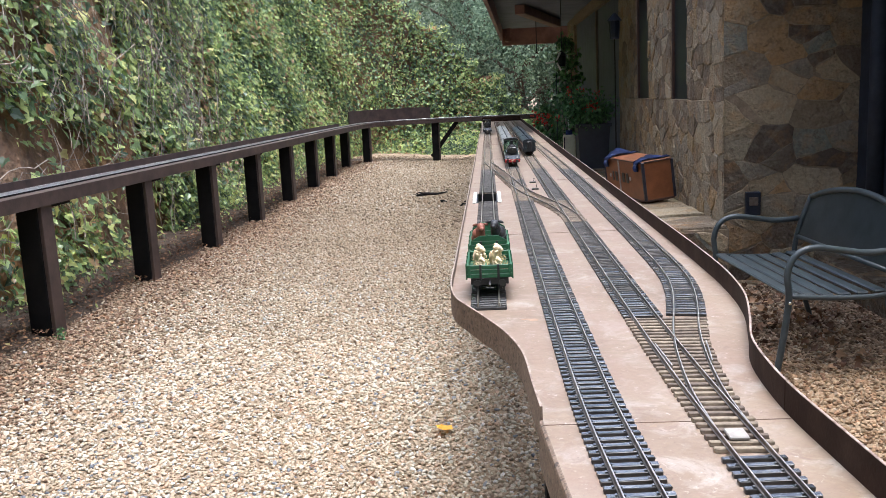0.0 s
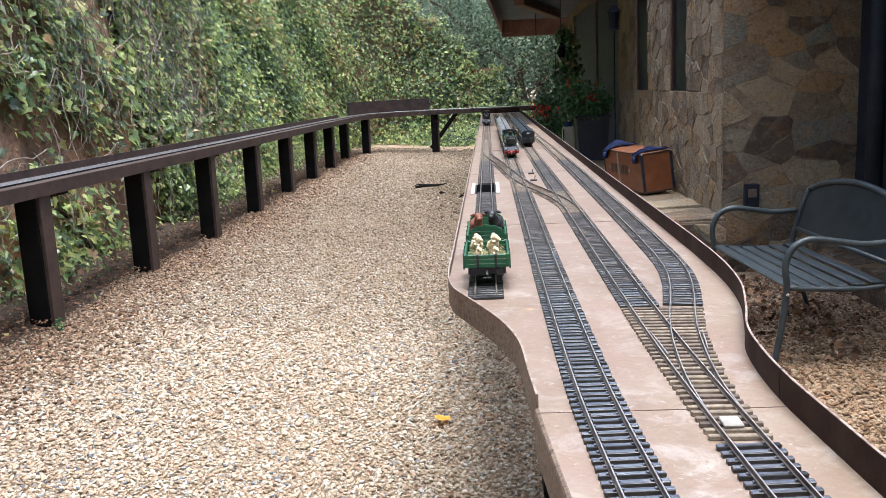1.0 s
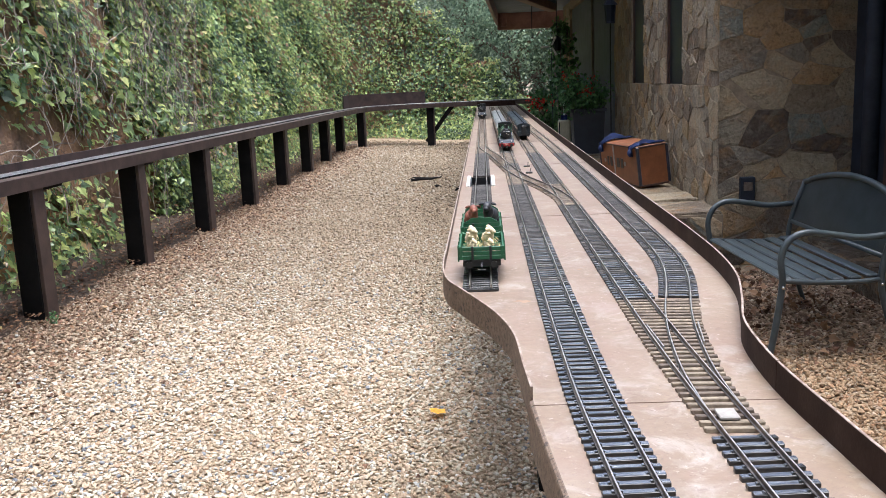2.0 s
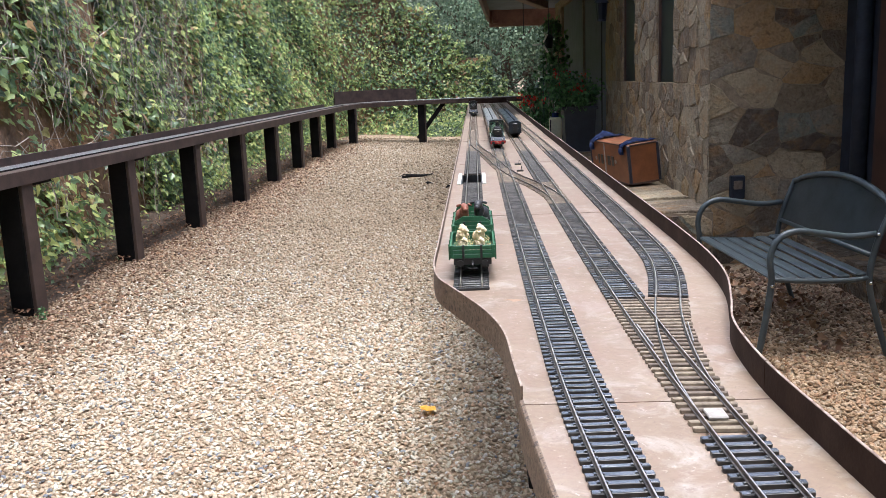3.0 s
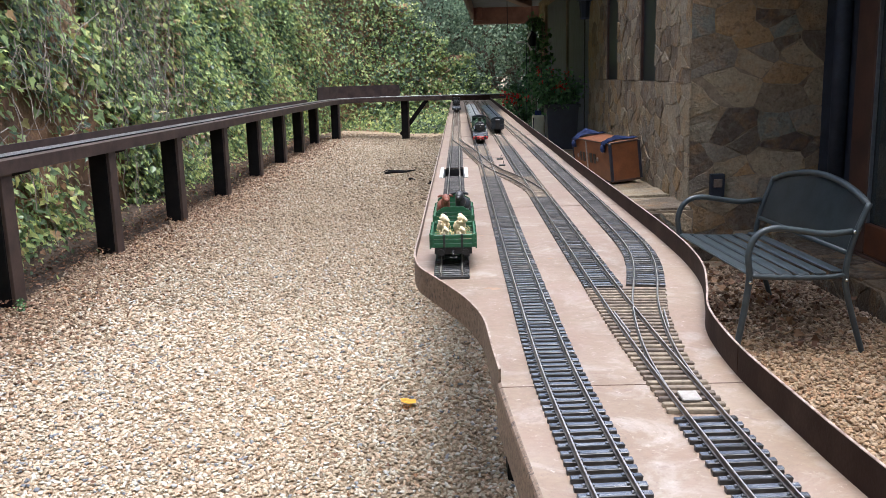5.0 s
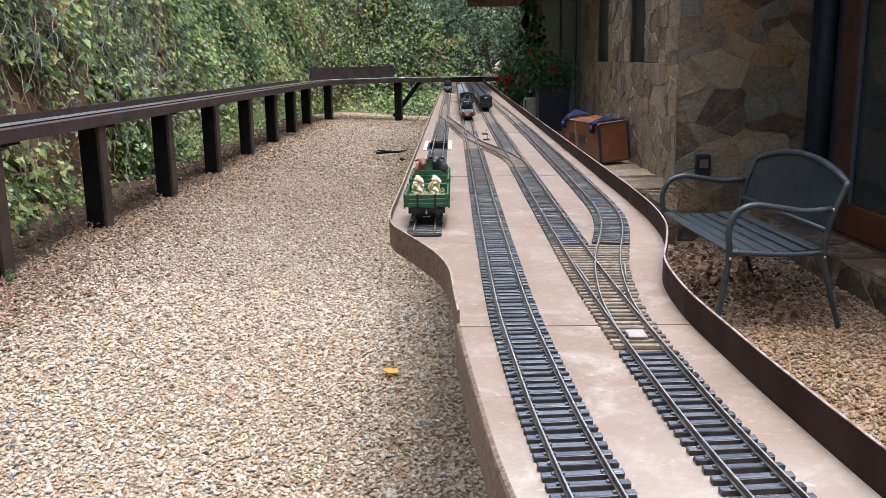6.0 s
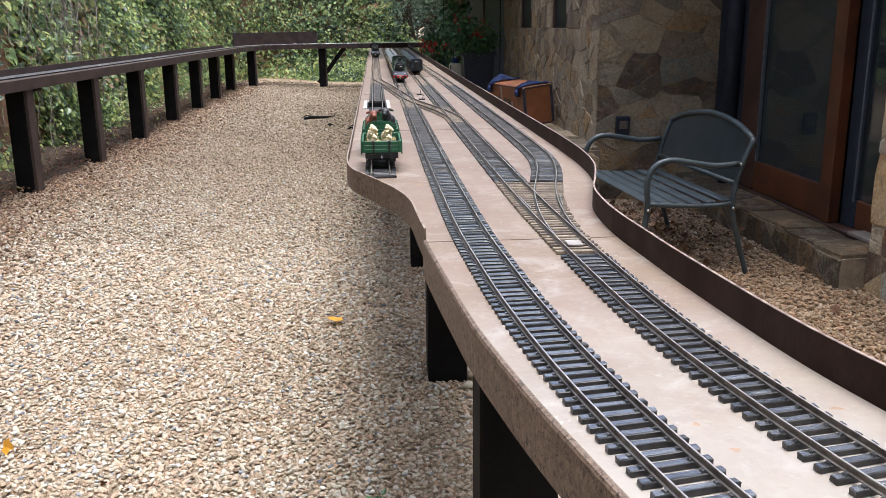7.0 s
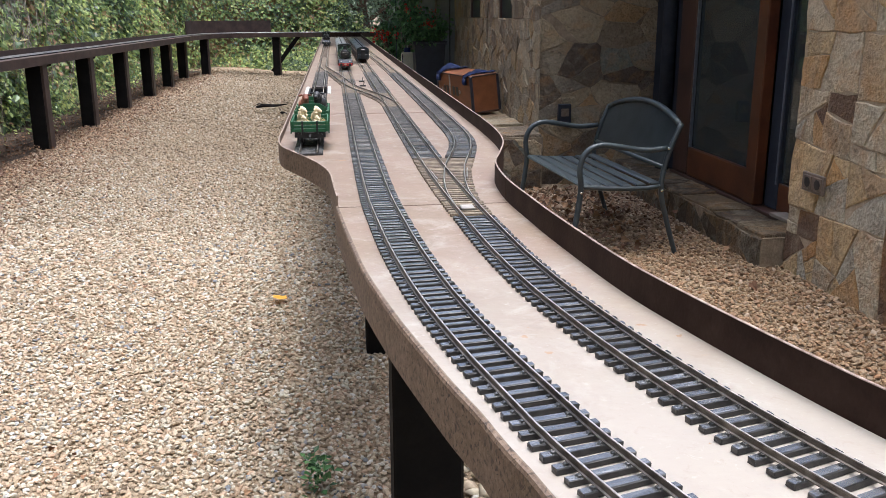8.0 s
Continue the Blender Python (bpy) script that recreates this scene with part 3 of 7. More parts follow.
def build_bank():
    """The planted earth bank along the yard and round its far end."""
    line = spline([(-3.75, -9), (-3.45, -2), (-3.3, 4), (-3.3, 9), (-3.35, 14), (-3.1, 17.5), (-2.3, 19.6), (-0.6, 20.4), (2.0, 20.6), (6.0, 20.2), (12, 18)], 0.3)
    nr, _ = normals2(line)
    rows = 22
    verts, n = [], len(line)
    turn = smooth01((line[:, 1] - 16.5) / 3.0)
    # round the far end its crest falls away to the right
    top = 5.2 * (1 - turn) + turn * np.clip(1.75 - 1.05 * line[:, 0] + 0.16 * np.sin(line[:, 0] * 5.3) + 0.1 * np.sin(line[:, 0] * 11.7), 0.9, 5.2)
    for k in range(rows):
        h = k / (rows - 1)
        z = h * top + (1 - h) * 0.05
        lean = 0.17 * z + 0.05 * np.sin(line[:, 1] * 1.7 + z * 2.2) + 0.05 * np.sin(line[:, 1] * 4.3 - z * 3.1 + line[:, 0] * 2)
        verts.append(np.stack([line[:, 0] - nr[:, 0] * lean, line[:, 1] - nr[:, 1] * lean, z], 1))
    back = [np.stack([line[:, 0] - nr[:, 0] * 3.0, line[:, 1] - nr[:, 1] * 3.0, top + 0.1], 1)]
    v = np.concatenate(verts + back)
    rows += 1
    i = (np.arange(rows - 1)[:, None] * n + np.arange(n - 1)[None]).ravel()
    f = np.stack([i, i + 1, i + n + 1, i + n], 1)
    bank = raw("earth_bank", v, f, M_SOIL, smooth=True)
    tagged(bank, "steep orange earth bank overgrown with ivy", "earth bank", kind="structure")
    return line, nr, top


BANK, BANK_N, BANK_TOP = build_bank()


def bank_points(n, y0, y1, hmin=0.0, hmax=1.0, far=False):
    """Random places on the bank's face, with their outward normals."""
    ok = np.where((BANK[:, 1] >= y0) & (BANK[:, 1] <= y1) & ((BANK[:, 0] > -2.9) if far else (BANK[:, 0] <= -2.9)))[0]
    i = RNG.choice(ok, n)
    j = np.clip(i + 1, 0, len(BANK) - 1)
    t = RNG.random(n)[:, None]
    p = BANK[i] * (1 - t) + BANK[j] * t
    h = hmin + (hmax - hmin) * RNG.random(n)
    z = h * BANK_TOP[i]
    lean = 0.17 * z + 0.05 * np.sin(p[:, 1] * 1.7 + z * 2.2) + 0.05 * np.sin(p[:, 1] * 4.3 - z * 3.1 + p[:, 0] * 2)
    off = -lean + np.abs(RNG.normal(0.05, 0.10, n))
    q = np.stack([p[:, 0] + BANK_N[i, 0] * off, p[:, 1] + BANK_N[i, 1] * off, z + 0.05], 1)
    nr = np.stack([BANK_N[i, 0], BANK_N[i, 1], np.full(n, 0.8)], 1) + RNG.normal(0, 0.5, (n, 3))
    # patches of bare earth low on the near bank
    bare = np.sin(q[:, 1] * 2.3 + 1.0) + np.sin(q[:, 2] * 3.1 + q[:, 1] * 0.7) + np.sin(q[:, 1] * 5.1 + q[:, 2] * 2.0) * 0.6
    for cy, cz, ry, rz in ((6.9, 1.1, 0.42, 0.38), (7.2, 2.0, 0.32, 0.45), (7.6, 0.35, 0.35, 0.25)):
        bare += 1.6 * np.exp(-((q[:, 1] - cy) / ry) ** 2 - ((q[:, 2] - cz) / rz) ** 2)
    keep = RNG.random(n) > np.clip((bare + 0.05) * 0.85, 0, 0.93) * (q[:, 1] < 8.5)
    # leaves hang in bunches, and thin out under the viaduct
    bunch = np.sin(q[:, 1] * 7.3 + q[:, 2] * 3.1) + np.sin(q[:, 2] * 9.2 - q[:, 1] * 4.1 + 1.0) + np.sin(q[:, 1] * 13.0 + q[:, 2] * 11.0)
    keep &= RNG.random(n) < np.where(q[:, 1] < 9.0, np.clip(0.72 + 0.42 * bunch, 0.22, 1.0) * np.clip(0.40 + 0.75 * q[:, 2], 0.5, 1.0), 1.0)
    return q[keep], nr[keep]


IVY = thing("ivy", "dense green ivy with yellowing leaves climbing the bank", "ivy", kind="stuff")
q, w = bank_points(36000, 2.5, 9.0, 0.0, 0.85)
leaves("near_leaves", q, w, 0.04 + 0.07 * RNG.random(len(q)) ** 1.5, M_LEAF, IVY)
q, w = bank_points(9000, -8.5, 2.5, 0.0, 1.0)
leaves("rear_leaves", q, w, RNG.uniform(0.09, 0.16, len(q)), M_LEAF, IVY, simple=True)
q, w = bank_points(70000, 8.5, 19.6)
leaves("far_leaves", q, w, RNG.uniform(0.05, 0.105, len(q)), M_LEAF, IVY, simple=True)
q, w = bank_points(60000, 15.0, 21.0, far=True)
leaves("end_leaves", q, w, RNG.uniform(0.05, 0.10, len(q)), M_LEAF, IVY, simple=True)
q, w = bank_points(8500, 3.0, 17.0, 0.0, 0.12)
q[:, 0] += np.abs(RNG.normal(0, 0.18, len(q)))
q[:, 2] = ground_z(q[:, 0], q[:, 1]) + np.abs(RNG.normal(0.02, 0.16, len(q)))
k = (np.abs((q[:, 1] - 4.97 + 0.735) % 1.47 - 0.735) > 0.2) | (q[:, 0] < -2.9)
q, w = q[k], w[k]
leaves("foot_leaves", q, w, RNG.uniform(0.028, 0.062, len(q)), M_LEAF, IVY, simple=True)

n = 6500
x, y = RNG.uniform(-2.6, 0.9, n), 19.0 + 1.3 * RNG.random(n) ** 0.7
q = np.stack([x, y, ground_z(x, y) + 0.5 * RNG.random(n) ** 1.6 * np.clip((y - 18.9) / 0.8, 0.1, 1)], 1)
leaves("end_foot_leaves", q, RNG.normal(0, 0.6, (n, 3)) + np.array([0, -0.5, 0.8]), RNG.uniform(0.04, 0.09, n), M_LEAF, IVY, simple=True)


def build_vines():
    bm = bm_()
    for k in range(1800):
        q, _ = bank_points(1, 2.8, 11.0, 0.03, 0.75)
        if not len(q):
            continue
        p = q[0] + np.array([0.10, 0, 0])
        d = RNG.normal(0, 1, 3) * np.array([0.25, 0.9, 1.0]) + np.array([0, 0, 0.5])
        pts = []
        for s in range(9):
            pts.append(tuple(p))
            d = d * 0.75 + RNG.normal(0, 0.6, 3) * np.array([0.25, 1, 1])
            p = p + d * 0.075
            p[0] = max(p[0], -3.36 - 0.2 * p[2])
        tube(bm, pts, 0.0015 + 0.003 * RNG.random() ** 2, 4)
    # longer strands hang down the face
    for k in range(300):
        q, _ = bank_points(1, 3.5, 10.0, 0.12, 0.62)
        if not len(q):
            continue
        p = q[0] + np.array([0.13, 0, 0])
        pts = []
        drop, sway = RNG.uniform(0.05, 0.11), RNG.normal(0, 0.03)
        for i in range(10):
            pts.append(tuple(p))
            p = p + np.array([RNG.normal(0.17 * drop, 0.012), sway + RNG.normal(0, 0.028), -drop * RNG.uniform(0.6, 1.2)])
            if p[2] < 0.15:
                break
        if len(pts) > 2:
            tube(bm, pts, 0.002 + 0.0035 * RNG.random() ** 2, 4)
    return tagged(part("vine_stems", bm, M_VINE), "bare brown twisting vine stems on the bank", "vines", kind="stuff")


build_vines()


def build_bed():
    xs, ys = np.linspace(0, 1, 8), np.arange(-8.0, 17.3, 0.2)
    Xg, Yg = np.meshgrid(xs, ys)
    edge = -2.62 + 0.016 * (Yg - 5) + 0.06 * np.sin(Yg * 2.7) + 0.03 * np.sin(Yg * 7.1)
    xx = edge * Xg + (-3.6) * (1 - Xg)
    zz = ground_z(xx, Yg) + 0.03 * np.sin(np.pi * np.clip(Xg * 1.02, 0, 1)) ** 0.5 + 0.05 * (1 - Xg) - 0.012 * (Xg > 0.99)
    v = np.stack([xx, Yg, zz], 2).reshape(-1, 3)
    n = len(xs)
    i = (np.arange(len(ys) - 1)[:, None] * n + np.arange(n - 1)[None]).ravel()
    bed = raw("planting_bed", v, np.stack([i, i + 1, i + n + 1, i + n], 1), M_BED, smooth=True)
    tagged(bed, "dark soil bed with leaf litter under the viaduct", "planting bed", kind="structure")


build_bed()


# ---------------- far trees ----------------
def tree(at, h, spread, n, label):
    t = thing("tree", label, "tree", at)
    bm = bm_()
    tube(bm, [(0, 0, -0.3), (0.05, 0.03, h * 0.25), (-0.06, 0.05, h * 0.5), (0.04, -0.05, h * 0.85)], [0.2, 0.15, 0.1, 0.03], 8)
    tips = []
    for k in range(11):
        a, z0 = k * 2.4, h * (0.25 + 0.05 * k)
        tip = (math.cos(a) * spread * 0.8, math.sin(a) * spread * 0.8, z0 + h * 0.22)
        tube(bm, [(0, 0, z0), (tip[0] * 0.5, tip[1] * 0.5, z0 + h * 0.14), tip], [0.07, 0.04, 0.012], 5)
        tips.append(tip)
    part("trunk", bm, M_TRUNK, t)
    tips = np.array(tips + [(0, 0, h * 0.95), (0.4, 0.3, h * 0.7), (-0.4, 0.2, h * 0.35), (0.3, -0.3, h * 0.2)])
    c = tips[RNG.integers(0, len(tips), n)]
    d = RNG.normal(0, 1, (n, 3))
    d /= np.linalg.norm(d, axis=1)[:, None]
    r = spread * 0.55 * RNG.random(n)[:, None] ** 0.5
    p = c + d * r * np.array([1, 1, 0.8]) + 0.12 * spread * RNG.normal(0, 1, (n, 3))
    leaves("crown", p, d + np.array([0, -0.3, 0.5]), RNG.uniform(0.045, 0.095, n), M_TREE, t, simple=True)
    return t


for at, h, sp, n in (((-4.4, 23.0, 2.6), 5.5, 2.4, 12000), ((-2.2, 23.2, 2.0), 6.0, 2.4, 14000), ((-0.3, 23.4, 1.6), 6.5, 2.4, 14000), ((1.6, 23.2, 1.2), 6.5, 2.3, 14000), ((3.6, 23.6, 1.0), 7.0, 2.5, 9000), ((-1.2, 26.5, 2.0), 9.0, 3.2, 12000), ((1.2, 27.0, 2.0), 9.0, 3.2, 12000), ((-5.5, 26.5, 3.0), 8.5, 3.2, 10000), ((1.5, 21.6, 0.3), 3.4, 1.4, 6000), ((-3.6, 28.0, 3.0), 9.0, 3.2, 9000), ((0.8, 19.4, 0.2), 3.4, 1.5, 9000), ((2.4, 19.8, 0.2), 4.2, 1.7, 9000), ((-0.4, 20.4, 0.8), 4.4, 1.6, 7000)):
    tree((at[0], at[1] + 2.6, at[2]), h, sp, int(n * 1.6), "grey-green leafy tree standing behind the bank")

def build_hillside():
    """An added wooded backdrop, much further off than anything else, haze in its colour."""
    u, h = np.meshgrid(np.linspace(-1.2, 1.2, 60), np.linspace(0, 1, 24))
    r = 46 + 9 * h + 0.9 * np.sin(u * 23 + h * 9) + 0.7 * np.sin(u * 41 - h * 17)
    z = 0.2 + 15 * h + 0.8 * np.sin(u * 17) + 0.6 * np.sin(u * 37 + h * 11)
    v = np.stack([r * np.sin(u), r * np.cos(u), z], 2).reshape(-1, 3)
    i = (np.arange(23)[:, None] * 60 + np.arange(59)[None]).ravel()
    b = raw("backdrop", v, np.stack([i, i + 1, i + 61, i + 60], 1), M_HILL, smooth=True)
    tagged(b, "grey-green wooded backdrop added behind the trees, haze in its colour", "hillside", kind="structure")


build_hillside()

# unseen hedge added behind the viewer, to darken faces turned towards it
bm = bm_()
box(bm, (0, -8, 4.0), (24, 0.8, 8.0))
tagged(part("shade_hedge", bm, M_TREE), "unseen dark hedge added behind the yard to block light", "hedge", kind="structure")

# ---------------- the track table ----------------
LEFT = [(0.5627, -0.7788), (0.4228, -0.4688), (0.3228, -0.2189), (0.2648, -0.059), (0.2268, 0.046), (0.2065, 0.1058), (0.1979, 0.1487), (0.1854, 0.2006), (0.1746, 0.258), (0.1584, 0.3259), (0.1406, 0.413), (0.1236, 0.5), (0.1065, 0.6025), (0.0885, 0.7287), (0.0754, 0.8709), (0.0651, 0.9956), (0.0558, 1.12), (0.0473, 1.26), (0.0393, 1.41), (0.016, 1.53), (-0.016, 1.63), (-0.055, 1.735), (-0.086, 1.83), (-0.1, 1.97), (-0.1, 2.2)]
RIGHT = [(0.8966, -0.6521), (0.7765, -0.4519), (0.6563, -0.2218), (0.5809, -0.0518), (0.5356, 0.0584), (0.5023, 0.1586), (0.4728, 0.2687), (0.4345, 0.4437), (0.4083, 0.5998), (0.3865, 0.8498), (0.378, 0.9998), (0.3719, 1.145), (0.376, 1.27), (0.389, 1.38), (0.421, 1.5), (0.462, 1.68), (0.483, 1.9), (0.49, 2.2)]
FAR_Y = 13.9
left_near, right_near = spline(LEFT, 0.02), spline(RIGHT, 0.02)
rows_far = np.array([2.6, 3.0, 3.3, 3.545, 3.885, 4.3, 5, 6, 7, 8, 9, 10, 11, 12, 13, FAR_Y])
LX, RX = -0.10, 0.490


def build_deck():
    table = thing("track_table", "long pink plastered model railway table with brown steel rim", "railway table")
    a = np.linspace(0, 1, 90)
    def resample(p):
        s = np.concatenate([[0], np.cumsum(np.linalg.norm(np.diff(p, axis=0), axis=1))])
        return np.stack([np.interp(a * s[-1], s, p[:, k]) for k in (0, 1)], 1)
    l, r = resample(left_near), resample(right_near)
    l = np.concatenate([l, [(LX, y) for y in rows_far]])
    r = np.concatenate([r, [(RX, y) for y in rows_far]])
    f1, f2 = (-0.066 - LX) / (RX - LX), (0.022 - LX) / (RX - LX)
    cols = [0, f1, f2, 0.45, 0.72, 1.0]
    bm = bm_()
    grid = [[[bm.verts.new((*(l[i] * (1 - c) + r[i] * c), z)) for c in cols] for i in range(len(l))] for z in (T, T - 0.03)]
    hole = 90 + 3
    for i in range(len(l) - 1):
        for k in range(len(cols) - 1):
            if i == hole and k == 1:
                continue
            g = grid[0]
            bm.faces.new((g[i][k], g[i][k + 1], g[i + 1][k + 1], g[i + 1][k]))
            g = grid[1]
            bm.faces.new((g[i][k], g[i + 1][k], g[i + 1][k + 1], g[i][k + 1]))
    A, B = grid
    for (i0, k0), (i1, k1) in (((hole, 1), (hole, 2)), ((hole, 2), (hole + 1, 2)), ((hole + 1, 2), (hole + 1, 1)), ((hole + 1, 1), (hole, 1))):
        bm.faces.new((A[i0][k0], A[i1][k1], B[i1][k1], B[i0][k0]))
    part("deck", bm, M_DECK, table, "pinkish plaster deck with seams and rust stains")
    # rims: thin steel strips on both edges, their top highlight laid on as colour
    lf = np.concatenate([left_near, [(LX, y) for y in np.arange(2.4, FAR_Y, 0.4)]])
    rf = np.concatenate([right_near, [(RX, y) for y in np.arange(2.4, FAR_Y, 0.4)]])
    for p, s in ((lf, -1), (rf, 1)):
        cut = np.where(p[:, 1] > 1.155)[0][0]
        for k, q in enumerate((p[:cut + 1], p[cut:] + np.array([0, 0.0025]))):
            bm = bm_()
            if s < 0 and k == 0:
                # the near edge has no upstand: the deck runs over into a deep rounded fascia
                sweep(bm, q, [(0.0, -0.062), (-0.006, -0.062), (-0.006, -0.005), (-0.0045, -0.0015), (-0.0015, 0.0), (0.0, 0.0)], T)
                part("rim", bm, M_FASCIA, table, "mottled brown fascia flush with the deck")
                continue
            lo, hi = (-0.036, 0.0175) if s < 0 else (-0.042, 0.0415)
            sweep(bm, q, [(0.0, lo), (s * 0.0035, lo), (s * 0.0035, hi), (0.0, hi)], T)
            rim = part("rim", bm, M_FASCIA if s < 0 else M_EDGE, table, "rust brown steel rim plate")
            bm = bm_()
            sweep(bm, q, [(0.0, hi + 0.0002), (s * 0.0035, hi + 0.0002), (s * 0.0032, hi + 0.001), (s * 0.0003, hi + 0.001)], T)
            part("rim_edge", bm, M_RIM, rim, "bright top edge, highlight put into its colour")
    # seams across the deck: thin raised grout lines
    for y0, x0, x1 in ((1.14, 0.052, 0.372), (2.72, -0.085, 0.484), (4.35, -0.085, 0.484), (5.9, -0.085, 0.484), (7.6, -0.085, 0.484)):
        bm = bm_()
        box(bm, ((x0 + x1) / 2, y0, T + 0.0006), (x1 - x0, 0.0012, 0.001))
        part("seam", bm, M_SEAM, table, "thin joint line across the deck")
    # underframe and legs, near black with their shade in the colour
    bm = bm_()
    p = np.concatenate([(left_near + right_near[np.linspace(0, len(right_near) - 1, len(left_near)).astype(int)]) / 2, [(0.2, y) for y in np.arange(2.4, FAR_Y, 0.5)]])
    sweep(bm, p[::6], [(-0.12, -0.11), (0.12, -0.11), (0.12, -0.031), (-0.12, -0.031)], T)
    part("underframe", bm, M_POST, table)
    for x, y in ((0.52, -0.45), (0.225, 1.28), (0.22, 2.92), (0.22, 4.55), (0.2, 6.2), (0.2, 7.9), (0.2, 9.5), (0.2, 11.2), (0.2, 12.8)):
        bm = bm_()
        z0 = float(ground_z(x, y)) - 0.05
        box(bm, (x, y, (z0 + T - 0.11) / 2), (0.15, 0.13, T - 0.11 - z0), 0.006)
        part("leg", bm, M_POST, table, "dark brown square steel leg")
    bm = bm_()
    box(bm, ((LX + RX) / 2, FAR_Y + 0.004, T + 0.02), (RX - LX, 0.006, 0.10))
    part("end_board", bm, M_EDGE, table, "brown end board")
    # inspection pit
    for x in (-0.073, 0.029):
        bm = bm_()
        box(bm, (x, 3.715, T + 0.003), (0.014, 0.364, 0.006), 0.0015)
        part("pit_kerb", bm, M_WHITE, table, "white kerb beside an ash pit")
    # floor and walls are black: the pit's shade is in their colour
    bm = bm_()
    box(bm, (-0.022, 3.715, T - 0.104), (0.1, 0.36, 0.006))
    part("pit_floor", bm, M_BLACK, table)
    for c, size in (((-0.0632, 3.715, T - 0.0506), (0.005, 0.338, 0.099)), ((0.0192, 3.715, T - 0.0506), (0.005, 0.338, 0.099)), ((-0.022, 3.5478, T - 0.0506), (0.077, 0.005, 0.099)), ((-0.022, 3.8822, T - 0.0506), (0.077, 0.005, 0.099))):
        bm = bm_()
        box(bm, c, size)
        part("pit_wall", bm, M_BLACK, table)
    # rust stains and chips: ragged blots
    rs = np.random.default_rng(3)
    blots = [(0.064, 1.684, 0.022, 0.5), (0.238, 0.335, 0.012, 0.4), (0.205, 0.505, 0.008, 0.5), (0.196, 0.58, 0.008, 0.6), (0.186, 0.81, 0.007, 0.6), (0.355, 0.62, 0.007, 0.7), (0.268, 0.39, 0.008, 0.5), (0.252, 0.44, 0.007, 0.6), (0.392, 0.46, 0.007, 0.8), (0.422, 0.42, 0.006, 0.7), (0.208, 0.255, 0.007, 0.6), (0.055, 2.25, 0.010, 0.6), (0.20, 1.95, 0.009, 0.6)]
    for k in range(46):
        y = rs.uniform(0.1, 4.0) if k < 36 else rs.uniform(4, 7)
        li, ri = left_near[np.argmin(abs(left_near[:, 1] - y))], right_near[np.argmin(abs(right_near[:, 1] - y))]
        if y > 2.2:
            li, ri = (LX, y), (RX, y)
        blots.append((li[0] + (ri[0] - li[0]) * rs.uniform(0.06, 0.94), y, rs.uniform(0.0008, 0.003), rs.uniform(0.8, 1.6)))
    for x, y, r, tall in blots:
        bm = bm_()
        n = 26
        a, b, c = rs.uniform(0, 6.3, 3)
        ring = []
        for i in range(n):
            t = 2 * math.pi * i / n
            q = r * (0.72 + 0.22 * math.sin(2 * t + a) + 0.17 * math.sin(3 * t + b) + 0.12 * math.sin(7 * t + c)) * rs.uniform(0.82, 1.1)
            ring.append(bm.verts.new((x + q * math.cos(t), y + tall * q * math.sin(t), T + 0.0004)))
        bm.faces.new(ring)
        part("stain", bm, M_STAIN, table, "small rust stain")
    return table


build_deck()

# ---------------- tracks ----------------
RAIL_PROFILE = [(-0.0021, 0.0), (0.0021, 0.0), (0.0021, 0.0010), (0.0007, 0.0018), (0.0007, 0.0052), (0.0011, 0.0058), (0.0011, 0.0072), (0.0008, 0.0076), (-0.0008, 0.0076), (-0.0011, 0.0072), (-0.0011, 0.0058), (-0.0007, 0.0052), (-0.0007, 0.0018), (-0.0021, 0.0010)]
SL_H = 0.0060
STEP = 0.0194


def sleeper_mesh(name, length, width, height, material, seed, chairs=True):
    rs = random.Random(seed)
    bm = bm_()
    box(bm, (0, 0, height / 2), (length, width, height), 0.0009)
    for v in bm.verts:
        v.co.x += rs.uniform(-0.0008, 0.0008)
        v.co.y *= (0.92 if v.co.z > height / 2 else 1.0) * rs.uniform(0.95, 1.05)
        v.co.z += rs.uniform(-0.0004, 0.0002) if v.co.z > height / 2 else 0
    # rail chairs, two to each rail
    for x in (-1, 1) if chairs else ():
        for k in (-0.0042, 0.0042):
            box(bm, (x * GAUGE / 2 + k, 0, height + 0.0006), (0.0030, 0.0044, 0.0016))
    me = bpy.data.meshes.new(name)
    bm.to_mesh(me)
    bm.free()
    me.materials.append(material)
    # sheen colour on the tops, shade colour on the sides
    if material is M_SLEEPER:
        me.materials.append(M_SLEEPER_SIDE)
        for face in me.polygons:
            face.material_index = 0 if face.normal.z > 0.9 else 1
    return me


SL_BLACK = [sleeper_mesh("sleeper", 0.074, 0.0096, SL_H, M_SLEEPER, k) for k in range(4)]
SL_DUSTY = [sleeper_mesh("sleeper", 0.074, 0.0088, SL_H, M_SLEEPER_D, k + 5) for k in range(4)]
SL_POINTS = [sleeper_mesh("sleeper", 0.074, 0.0085, SL_H, M_SLEEPER_B, k + 20, False) for k in range(4)]
SL_BROWN = [sleeper_mesh("sleeper", 0.074, 0.0085, SL_H, M_SLEEPER_B, k + 9) for k in range(4)]


